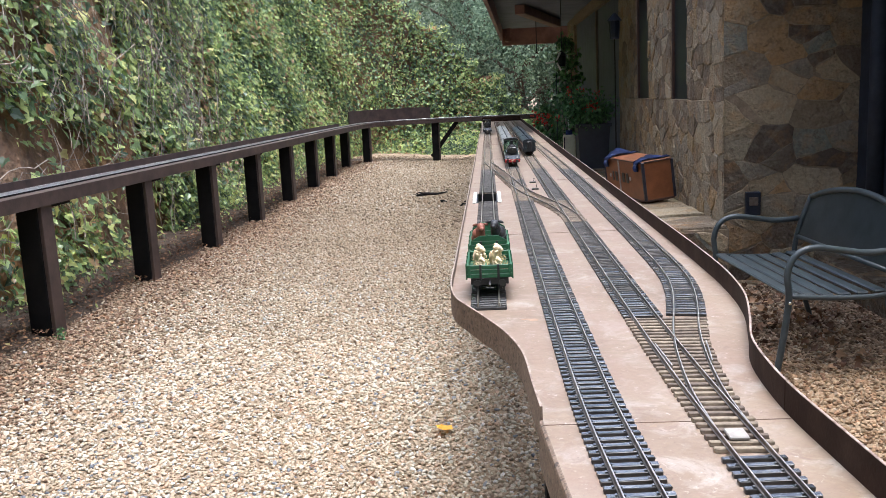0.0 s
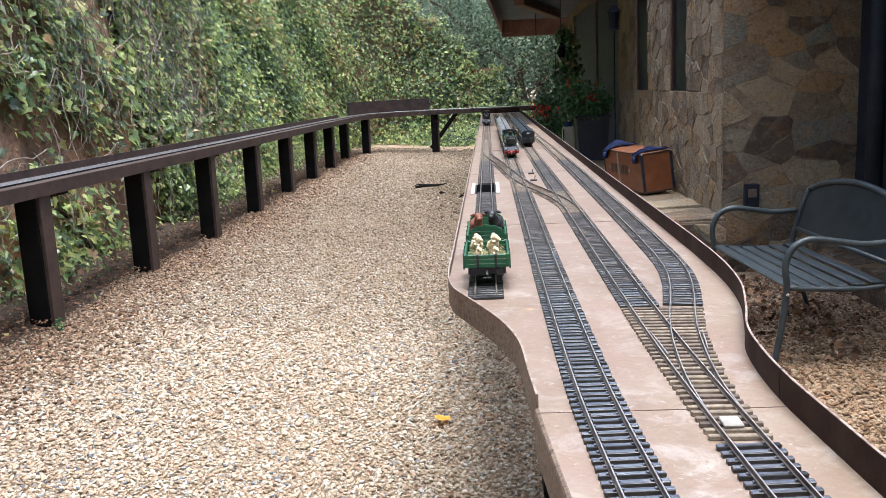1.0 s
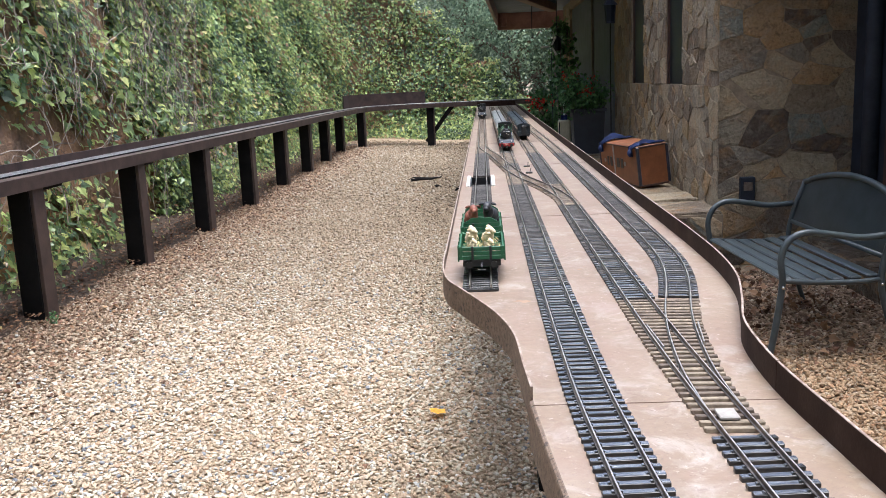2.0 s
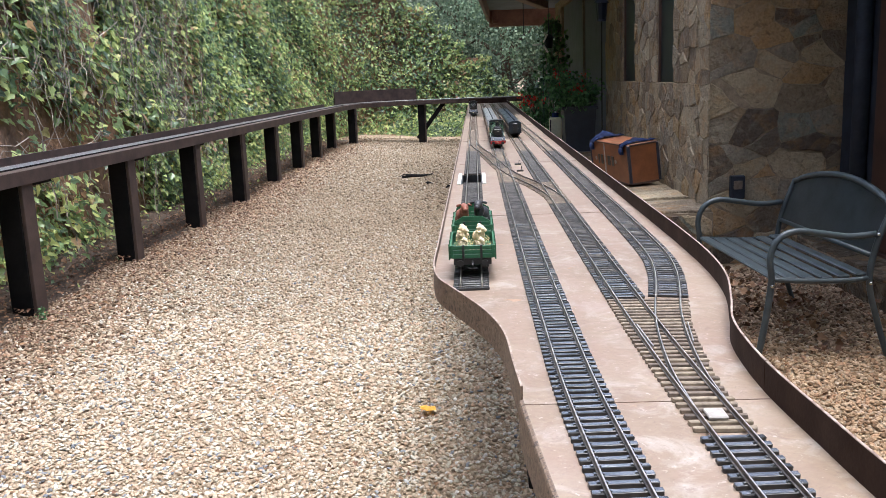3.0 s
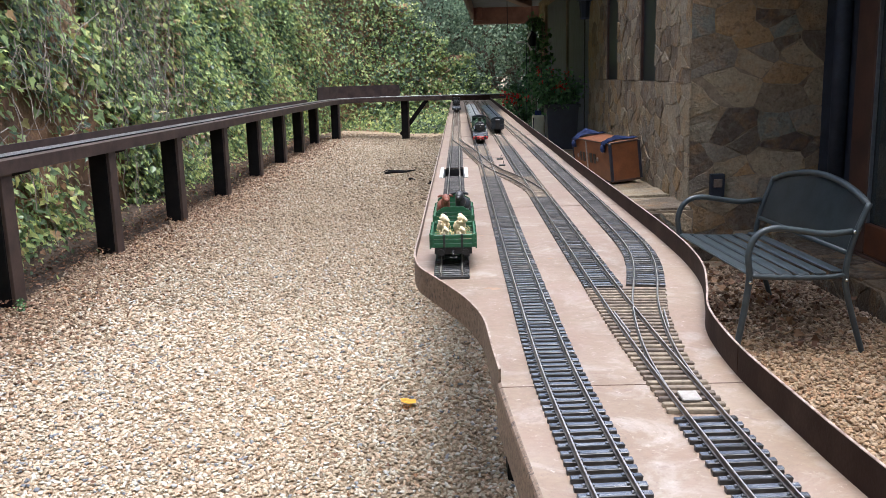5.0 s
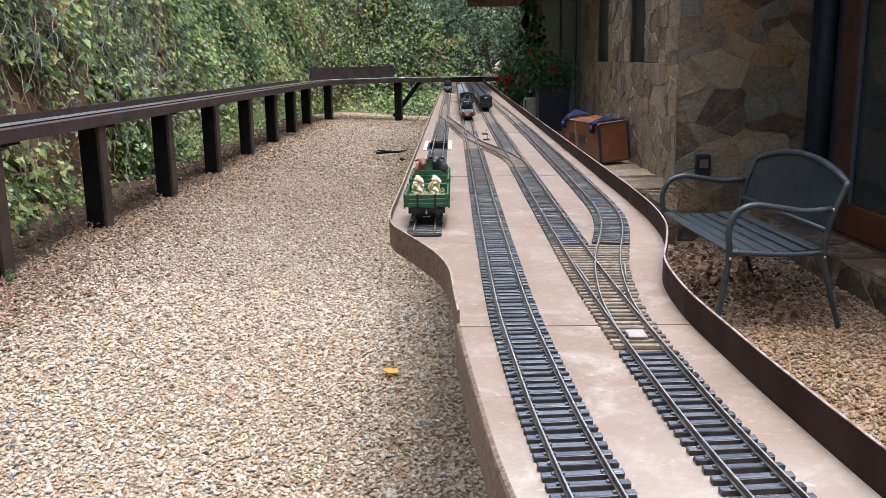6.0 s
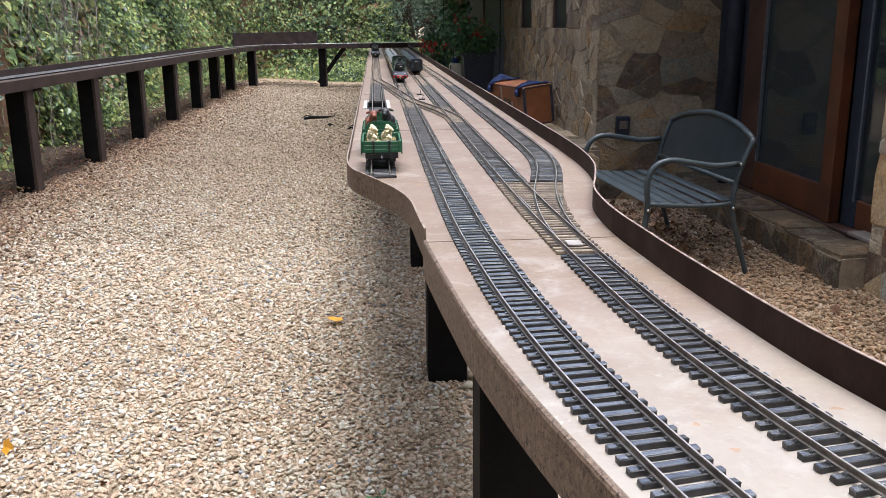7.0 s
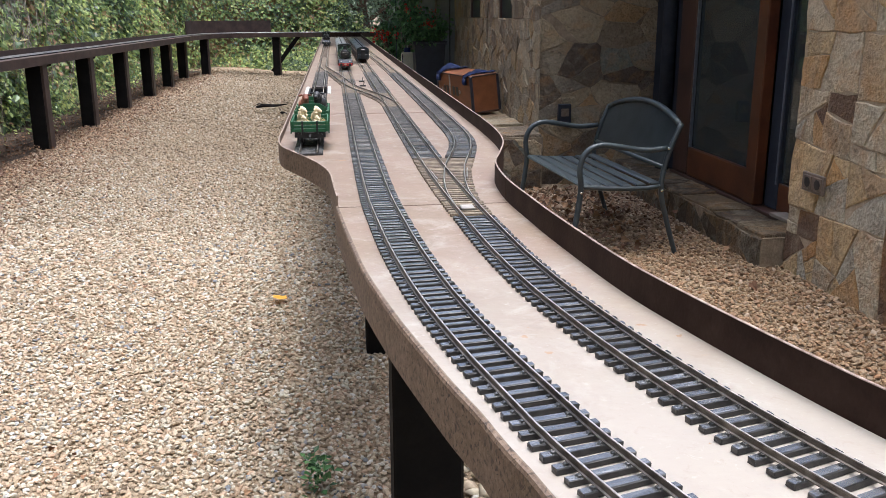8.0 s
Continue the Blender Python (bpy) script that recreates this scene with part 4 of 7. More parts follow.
def track(points, label, z=T, sleepers=SL_BLACK, skip=None, far_from=7.0, drop=0.0, dark=()):
    """A line of track: two rails on sleepers along a plan line."""
    tr = thing("railway_track", label, "model track")
    p = spline(points, STEP)
    nr, d = normals2(p)
    for s in (-1, 1):
        bm = bm_()
        q = p + nr * s * (GAUGE / 2)
        keep = np.unique(np.concatenate([np.arange(0, len(q), 1 if len(q) < 250 else 2), [len(q) - 1]]))
        sweep(bm, q[keep], RAIL_PROFILE, z + SL_H - drop)
        rail = part("rail", bm, M_RAIL, tr, "worn steel rail, bright on top")
        rail.data.materials.append(M_RUST)
        for face in rail.data.polygons:
            face.material_index = 0 if face.normal.z > 0.6 and face.center.z > z + SL_H - drop + 0.006 else 1
    rest, count = bm_(), 0
    for i in range(len(p)):
        if skip and skip(p[i]):
            continue
        ang = math.atan2(nr[i][1], nr[i][0]) + random.uniform(-0.012, 0.012)
        if count < 300 and p[i][1] < far_from:
            pale = dark and not any(a < p[i][1] < b for a, b in dark)
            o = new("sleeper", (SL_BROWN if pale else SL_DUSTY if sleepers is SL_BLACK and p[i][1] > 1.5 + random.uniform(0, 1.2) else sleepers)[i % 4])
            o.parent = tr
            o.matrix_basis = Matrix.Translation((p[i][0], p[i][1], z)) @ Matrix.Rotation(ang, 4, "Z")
            count += 1
        else:
            box(rest, (p[i][0], p[i][1], z + SL_H / 2), (0.074, 0.0102, SL_H), rot=Matrix.Rotation(ang, 3, "Z"))
    if len(rest.verts):
        tagged(part("sleeper_rest", rest, SL_BROWN[0].materials[0] if dark else sleepers[0].materials[0], tr), kind="stuff")
    else:
        rest.free()
    return tr


TRACK2 = [(0.52, -0.55), (0.4, -0.29), (0.3354, -0.1198), (0.2927, 0.0052), (0.2618, 0.1052), (0.2382, 0.1896), (0.2193, 0.2799), (0.1987, 0.3853), (0.1784, 0.5123), (0.1641, 0.6301), (0.1501, 0.7899), (0.141, 0.95), (0.131, 1.2), (0.127, 1.6), (0.125, 2.2), (0.124, 4), (0.121, 8), (0.114, 13.5)]
TRACK3 = [(0.6835, -0.4682), (0.5538, -0.2181), (0.4893, -0.0682), (0.4426, 0.0419), (0.4136, 0.1219), (0.3896, 0.2015), (0.3665, 0.2942), (0.3423, 0.4085), (0.3178, 0.5599), (0.3048, 0.6798), (0.2955, 0.7998), (0.2865, 1), (0.2795, 1.2), (0.275, 1.4), (0.273, 1.6), (0.271, 2.2), (0.269, 3), (0.265, 4.5), (0.258, 8), (0.25, 13.5)]
TRACK4 = [(0.2835, 1.08), (0.286, 1.216), (0.297, 1.343), (0.314, 1.47), (0.334, 1.58), (0.364, 1.72), (0.390, 1.87), (0.405, 2.03), (0.411, 2.3), (0.413, 3.0), (0.409, 4.5), (0.394, 6.2), (0.375, 8.0), (0.37, 13.5)]
XOVER = [(0.272, 2.95), (0.262, 3.1), (0.238, 3.3), (0.20, 3.52), (0.155, 3.75), (0.118, 4.05), (0.088, 4.4), (0.05, 4.85), (0.008, 5.25), (-0.015, 5.55), (-0.02, 5.9)]


def in_turnout(q):
    return 1.027 < q[1] < 1.66


track([(-0.018, 1.775), (-0.018, 2.5), (-0.019, 3.5), (-0.02, 8.0), (-0.02, 13.5)], "straight siding with black sleepers beside the table rim", skip=lambda q: 3.55 < q[1] < 3.88, dark=((0, 5.07),))
track(TRACK2, "main model railway track with black sleepers on the table", dark=((-9, 3.51), (4.1, 4.41), (5.03, 5.55)))
track(TRACK3, "second model railway track with black sleepers and points", skip=in_turnout, dark=((-9, 1.1), (1.6, 2.9), (3.48, 4.96)))
track(TRACK4, "curved model railway track leaving the points", skip=lambda q: q[1] < 1.66, drop=0.0006, dark=((0, 4.89),))
track(XOVER, "crossover track with weathered brown sleepers", sleepers=SL_BROWN, drop=0.0009, skip=lambda q: int(q[1] / STEP) % 2)


def build_turnout():
    t = thing("track_points", "set of points with weathered brown sleepers", "track points")
    c3, c4 = spline(TRACK3, 0.01), spline(TRACK4, 0.01)
    y, k = 1.04, 0
    while y < 1.66:
        a, b = np.interp(y, c3[:, 1], c3[:, 0]), np.interp(max(y, 1.08), c4[:, 1], c4[:, 0])
        x0, x1 = a - 0.037, max(a, b) + 0.036 + 0.004 * random.random()
        o = new("sleeper", SL_POINTS[k % 4])
        o.parent = t
        o.matrix_basis = pose((x0 + x1) / 2, y, T, 0, 0, -2 - 9 * max(0, y - 1.32) + random.uniform(-0.8, 0.8)) @ Matrix.Diagonal(((x1 - x0) / 0.074, 1.05, 1, 1))
        y += STEP
        k += 1
    bm = bm_()
    box(bm, (0.283, 1.073, T + 0.0088), (0.024, 0.030, 0.004), 0.001)
    part("motor_cover", bm, M_PLATE, t, "pale plate between the rails")
    for x, y0, y1, r in ((0.259, 1.34, 1.46, 0.03), (0.334, 1.36, 1.47, -0.15)):
        bm = bm_()
        box(bm, (x, (y0 + y1) / 2, T + SL_H + 0.003), (0.002, y1 - y0, 0.006), rot=Matrix.Rotation(r, 3, "Z"))
        part("check_rail", bm, M_RAIL, t, "steel check rail")
    return t


build_turnout()
for x, y in ((0.196, 4.25), (0.192, 3.95)):
    lv = thing("point_lever", "small dark point lever standing between tracks", "lever", (x, y, T), group="point levers")
    bm = bm_()
    box(bm, (0, 0, 0.004), (0.03, 0.014, 0.008), 0.001)
    part("base", bm, M_BLACK, lv)
    bm = bm_()
    cyl(bm, (0.004, 0, 0.006), (0.007, 0, 0.02), 0.0016, n=6), ball(bm, (0.007, 0, 0.021), (0.003, 0.003, 0.003), 6, 5)
    part("handle", bm, M_BLACK, lv)

# ---------------- the elevated line along the bank ----------------
def build_beam():
    bl = thing("elevated_line", "dark brown timber viaduct carrying model track along the bank", "railway viaduct")
    pts = [(-2.90, -3.0), (-2.80, 1.5), (-2.735, 4.95), (-2.665, 7.9), (-2.60, 10.8), (-2.53, 13.7), (-2.42, 16.0), (-2.12, 16.9), (-1.5, 17.35), (-0.6, 17.5), (0.6, 17.45), (1.6, 17.3)]
    p = spline(pts, 0.25)
    bm = bm_()
    sweep(bm, p, [(-0.15, -0.075), (0.15, -0.075), (0.15, -0.004), (-0.15, -0.004)], T)
    part("beam", bm, M_BEAM, bl, "brown timber beam")
    bm = bm_()
    sweep(bm, p, [(0.151, -0.082), (0.166, -0.082), (0.166, -0.004), (0.151, -0.004)], T)
    part("fascia", bm, M_BEAM, bl, "brown front fascia board")
    bm = bm_()
    near = p[p[:, 1] < 15.6]
    sweep(bm, near, [(-0.166, -0.06), (-0.151, -0.06), (-0.151, 0.045), (-0.166, 0.045)], T)
    part("back_board", bm, M_BEAM, bl, "brown upstand board")
    far = p[(p[:, 1] > 15.9) & (p[:, 0] < -1.0)]
    bm = bm_()
    sweep(bm, far, [(-0.175, -0.06), (-0.155, -0.06), (-0.155, 0.235), (-0.175, 0.235)], T)
    part("side_plate", bm, M_BEAM, bl, "tall rust brown side plate on the curve")
    for c in (0.02,):
        for s in (-1, 1):
            bm = bm_()
            nr, _ = normals2(p)
            sweep(bm, (p + nr * (c + s * 0.0255)), [(a * 1.3, h * 1.3) for a, h in RAIL_PROFILE], T + 0.004)
            part("rail", bm, M_SHINE, bl, "shiny steel rail")
    bm = bm_()
    sweep(bm, p, [(-0.025, -0.0038), (0.065, -0.0038), (0.065, 0.004), (-0.025, 0.004)], T)
    part("track_bed", bm, M_POST, bl, "dark track bed")
    posts = [(np.interp(y, p[:, 1][:60], p[:, 0][:60]), y) for y in [2.0, 3.48] + [4.97 + 1.47 * k for k in range(8)]]
    posts += [(-2.35, 16.35), (-1.12, 17.42), (0.5, 17.5)]
    for x, y in posts:
        z0 = float(ground_z(x, y)) - 0.06
        bm = bm_()
        box(bm, (x + 0.06, y, (z0 + T - 0.076) / 2), (0.13, 0.13, T - 0.076 - z0), 0.006)
        post = part("post", bm, M_POST, bl, "square black-brown timber post")
        # an added brown slab gives the post its lit side face
        bm = bm_()
        box(bm, (x + 0.1375, y + 0.003, (z0 + T - 0.076) / 2), (0.023, 0.130, T - 0.080 - z0), 0.003)
        part("lit_side", bm, M_BEAM, post, "brown slab added as the post's lit side")
        if y < 16:
            bm = bm_()
            box(bm, (x + 0.02, y + 0.26, T - 0.097), (0.10, 0.40, 0.04), 0.004)
            part("splice_plate", bm, M_POST, bl)
    bm = bm_()
    box(bm, (-0.86, 17.42, 0.60), (0.08, 0.08, 0.92), rot=Matrix.Rotation(radians(38), 3, "Y"))
    part("brace", bm, M_POST, bl, "diagonal brace")
    return bl


build_beam()

# ---------------- stone work ----------------
def clip(poly, nx, ny, d):
    out = []
    for (ax, ay), (bx, by) in zip(poly, poly[1:] + poly[:1]):
        da, db = nx * ax + ny * ay - d, nx * bx + ny * by - d
        if da <= 0:
            out.append((ax, ay))
        if (da < 0 < db) or (db < 0 < da):
            t = da / (da - db)
            out.append((ax + (bx - ax) * t, ay + (by - ay) * t))
    return out


def stone_cells(w, h, size, rs, joint=0.0045):
    """Irregular many-sided stones that fill a rectangle: cells round loosely set centres, some large, some small."""
    seeds, step = [], size * 0.74
    nx, ny = max(1, round(w / (step * 1.2))), max(1, round(h / (step * 0.9)))
    for i in range(nx):
        for j in range(ny):
            if rs.random() < 0.10 and nx * ny > 6:
                continue
            cx, cy = (i + 0.5 + rs.uniform(-0.46, 0.46)) * w / nx, (j + 0.5 + rs.uniform(-0.46, 0.46)) * h / ny
            seeds.append((cx, cy, rs.uniform(-0.12, 0.12) * size * size))
            if rs.random() < 0.16:
                seeds.append((cx + rs.uniform(0.25, 0.45) * step * rs.choice((-1, 1)), cy + rs.uniform(0.2, 0.4) * step * rs.choice((-1, 1)), -0.05 * size * size))
    cells = []
    for k, (ax, ay, aw) in enumerate(seeds):
        poly = [(0.0, 0.0), (w, 0.0), (w, h), (0.0, h)]
        for m, (bx, by, bw) in enumerate(seeds):
            dx, dy = (bx - ax) * 0.8, (by - ay) * 1.15
            far = math.hypot(dx, dy)
            if m == k or far > 3.4 * size or far < 1e-4:
                continue
            # dividing line between the two centres, in the stretched plane
            nxx, nyy = dx * 0.8, dy * 1.15
            d = 0.5 * (dx * 0.8 * (ax + bx) + dy * 1.15 * (ay + by)) + 0.5 * (aw - bw)
            L = math.hypot(nxx, nyy)
            poly = clip(poly, nxx / L, nyy / L, d / L - joint / 2)
            if len(poly) < 3:
                break
        if len(poly) >= 3:
            area = 0.5 * abs(sum(a[0] * b[1] - b[0] * a[1] for a, b in zip(poly, poly[1:] + poly[:1])))
            if area > 0.0012:
                cells.append(poly)
    return cells


def stone_cuts(w, h, size, rs, joint=0.0045):
    """Irregular stones that fill a rectangle: it is cut again and again along slightly slanted lines."""
    cells, todo = [], [[(0.0, 0.0), (w, 0.0), (w, h), (0.0, h)]]
    while todo:
        poly = todo.pop()
        xs, ys = [p[0] for p in poly], [p[1] for p in poly]
        bw, bh = max(xs) - min(xs), max(ys) - min(ys)
        limit = size * rs.choice((0.55, 0.8, 1.0, 1.25, 1.7))
        if max(bw, bh * 1.2) > limit and min(bw, bh) > 0.05 and max(bw, bh) > 0.09:
            a = rs.gauss(0, 0.15) + (rs.choice((-0.55, 0.55)) if rs.random() < 0.42 else 0)
            if max(bw, bh) > 2.2 * size:
                a = rs.gauss(0, 0.05)
            if bw < bh * rs.uniform(0.9, 1.3):
                a += math.pi / 2
            f = rs.uniform(0.34, 0.66)
            cx, cy = min(xs) + bw * f, min(ys) + bh * f
            nx, ny = math.cos(a), math.sin(a)
            d = nx * cx + ny * cy
            one, two = clip(poly, nx, ny, d - joint / 2), clip(poly, -nx, -ny, -d - joint / 2)
            todo += [q for q in (one, two) if len(q) >= 3]
        else:
            area = 0.5 * abs(sum(a[0] * b[1] - b[0] * a[1] for a, b in zip(poly, poly[1:] + poly[:1])))
            if area > 0.0008:
                cells.append(poly)
    return cells


def lay_stones(parent, origin, u, v, n, w, h, size, seed, material=M_STONE, proud=0.008, cells=stone_cells):
    """Stones on a wall's face: origin, two directions in the face and its outward normal."""
    rs = random.Random(seed)
    origin, u, v, n = Vector(origin), Vector(u), Vector(v), Vector(n)
    for poly in cells(w, h, size, rs):
        pts = []
        for a, b in zip(poly, poly[1:] + poly[:1]):
            L = math.hypot(b[0] - a[0], b[1] - a[1])
            if L < 0.008:
                continue
            pts.append(a)
            for f in (0.3, 0.68) if L > 0.09 else (0.5,) if L > 0.04 else ():
                j = 0.055 * L
                pts.append((a[0] + (b[0] - a[0]) * (f + rs.uniform(-0.08, 0.08)) + rs.uniform(-j, 0.4 * j), a[1] + (b[1] - a[1]) * f + rs.uniform(-j, 0.4 * j)))
        if len(pts) < 3:
            continue
        cx, cy = sum(p[0] for p in pts) / len(pts), sum(p[1] for p in pts) / len(pts)
        d0 = proud * rs.uniform(0.35, 1.7)
        tx, ty = rs.uniform(-0.03, 0.03), rs.uniform(-0.03, 0.03)
        bm = bm_()
        rings = []
        for shrink, depth in ((0.0, -0.004), (0.001, 0.7), (0.006, 1.0)):
            ring = []
            for x, y in pts:
                L = max(0.03, math.hypot(x - cx, y - cy))
                k = 1 - shrink * rs.uniform(0.6, 1.6) / L
                px, py = cx + (x - cx) * k, cy + (y - cy) * k
                dd = depth * d0 * (rs.uniform(0.85, 1.15) if depth > 0.1 else 1) + (tx * (px - cx) + ty * (py - cy) if depth > 0.1 else 0)
                ring.append(bm.verts.new((u * (px - cx) + v * (py - cy) + n * max(dd, -0.004))))
            rings.append(ring)
        for a, b in zip(rings, rings[1:]):
            for i in range(len(a)):
                j = (i + 1) % len(a)
                bm.faces.new((a[i], a[j], b[j], b[i]))
        mid = bm.verts.new(n * d0 * rs.uniform(0.95, 1.1))
        top = rings[-1]
        for i in range(len(top)):
            bm.faces.new((top[i], top[(i + 1) % len(top)], mid))
        bmesh.ops.recalc_face_normals(bm, faces=bm.faces[:])
        o = part("stone", bm, material, parent)
        o.location = origin + u * cx + v * cy


def wall(name, lo, hi, label, material=M_MORTAR, kind="structure", category="wall"):
    bm = bm_()
    box(bm, [(a + b) / 2 for a, b in zip(lo, hi)], [b - a for a, b in zip(lo, hi)])
    return tagged(part(name, bm, material), label, category, kind=kind)


X, Y, Z = (1, 0, 0), (0, 1, 0), (0, 0, 1)
MX, MY = (-1, 0, 0), (0, -1, 0)
STONE_LABEL = "tan and brown quarry stone wall in dark mortar"
# block whose front faces the viewer
w_front = wall("wall_front", (1.64, 6.33, -0.1), (2.62, 6.63, 2.72), STONE_LABEL)
# its long side, with two tall slit windows
w_side = wall("wall_side", (1.64, 6.632, -0.1), (1.94, 11.17, 1.28), "rough tan rubble stone wall", M_RUBBLE)
for i, (a, b) in enumerate(((6.632, 7.45), (8.10, 9.20), (9.92, 11.17))):
    wall("wall_pier", (1.64, a, 1.282), (1.94, b, 2.72), "rough tan rubble stone pier between window slits", M_RUBBLE)
for i, (a, b) in enumerate(((7.452, 8.098), (9.202, 9.918))):
    win = thing("window_%d" % (i + 1), "tall narrow dark window slit in the stone wall", "window", kind="structure")
    bm = bm_()
    box(bm, (1.672, (a + b) / 2, 2.0), (0.012, b - a, 1.43))
    part("pane", bm, M_DARKPANE, win)
    bm = bm_()
    for yy in (a + 0.012, b - 0.012):
        box(bm, (1.66, yy, 2.0), (0.03, 0.022, 1.43))
    part("frame", bm, M_DARKWOOD, win)
# wall with the glazed doors, and the near pillar
w_pillar = wall("wall_pillar", (2.39, 0.4, -0.1), (2.85, 3.77, 2.72), "pale cream and ochre quarry stone wall", M_MORTAR_L)
# room added behind the glass, its dimness put into near-black paint
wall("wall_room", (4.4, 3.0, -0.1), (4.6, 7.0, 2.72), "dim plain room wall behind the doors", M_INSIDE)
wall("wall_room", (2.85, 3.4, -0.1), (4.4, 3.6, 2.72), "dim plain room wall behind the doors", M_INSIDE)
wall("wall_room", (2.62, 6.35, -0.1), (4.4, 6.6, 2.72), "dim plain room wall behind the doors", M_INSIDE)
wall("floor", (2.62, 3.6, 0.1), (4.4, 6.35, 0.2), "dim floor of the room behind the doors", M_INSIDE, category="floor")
# far recess with the dark door
w_far = wall("wall_jamb", (1.64, 16.75, -0.1), (1.95, 18.10, 2.72), "rough tan stone jamb beyond the recess", M_RUBBLE)
wall("wall_recess", (1.71, 11.172, -0.1), (1.90, 16.748, 2.578), "dark slate-blue timber wall in the recess", M_SLATE)
wall("lintel", (1.64, 11.172, 2.58), (1.948, 16.748, 2.738), "dark stone lintel over the recess", M_RUBBLE, category="lintel")
rd = thing("door_3", "dark slate-blue timber door in the recess", "door", kind="structure")
bm = bm_()
box(bm, (1.692, 15.29, 1.47), (0.03, 2.84, 2.20), 0.004)
part("panel", bm, M_SLATE, rd)
bm = bm_()
box(bm, (1.69, 13.84, 1.47), (0.035, 0.035, 2.20), 0.004)
part("edge_strip", bm, M_GREYWOOD, rd, "pale edge strip")

# raised stone terrace along the side, and the step below the doors
terrace = wall("terrace", (0.98, 6.16, -0.1), (1.638, 17.0, 0.40), "raised stone terrace along the wall", category="terrace")
step = wall("door_step", (2.27, 3.79, -0.1), (2.60, 6.328, 0.17), "low stone step under the glazed doors", category="step")


# ---------------- roofs ----------------
def roof(name, poly, z, t, label):
    r = thing(name, label, "roof", kind="structure")
    bm = bm_()
    extrude_poly(bm, poly, "z", z, z + t)
    part("soffit", bm, M_SOFFIT, r)
    return r


porch = roof("porch_roof", [(-0.02, 9.4), (0.376, 19.3), (4.6, 19.3), (4.6, 9.4)], 2.74, 0.16, "brown timber porch roof with exposed beams")
for lo, hi in (((-0.02, 9.4), (0.376, 19.3)),):
    d = Vector((hi[0] - lo[0], hi[1] - lo[1], 0))
    a = math.atan2(d.y, d.x)
    bm = bm_()
    box(bm, ((lo[0] + hi[0]) / 2 - 0.03, (lo[1] + hi[1]) / 2, 2.72), (d.length, 0.05, 0.42), rot=Matrix.Rotation(a, 3, "Z"))
    part("fascia", bm, M_PORCHWOOD, porch, "dark brown fascia board")
bm = bm_()
box(bm, (1.05, 19.2, 2.60), (1.4, 0.16, 0.40), 0.01)
part("end_beam", bm, M_PORCHWOOD, porch, "red-brown timber end beam")
bm = bm_()
box(bm, (0.48, 19.05, 2.68), (0.12, 0.12, 0.42), 0.01)
part("corner_block", bm, M_PORCHWOOD, porch)
bm = bm_()
box(bm, (0.95, 15.6, 2.66), (0.16, 3.4, 0.14), 0.01, rot=Matrix.Rotation(radians(-14), 3, "Z"))
part("rafter", bm, M_PORCHWOOD, porch, "dark brown rafter")
bm = bm_()
cyl(bm, (0.93, 16.6, 1.2 + 0.9), (0.93, 16.6, 2.74), 0.008, n=6)
part("hanging_cord", bm, M_PIPE, porch)
# Unseen roof added for shade; its outline is cut to set the light.
eave = roof("shade_roof", [(1.72, 3.95), (1.72, 6.2), (1.62, 6.2), (1.62, 9.38), (5.0, 9.38), (5.0, -2.5), (2.42, -2.5), (2.42, 3.95)], 2.74, 0.2, "unseen brown timber roof added to shade the doors and bench")
bm = bm_()
box(bm, (1.60, 7.79, 2.8), (0.04, 3.18, 0.32)), box(bm, (1.70, 5.075, 2.8), (0.04, 2.25, 0.32))
part("fascia", bm, M_DARKWOOD, eave, "dark brown fascia board")


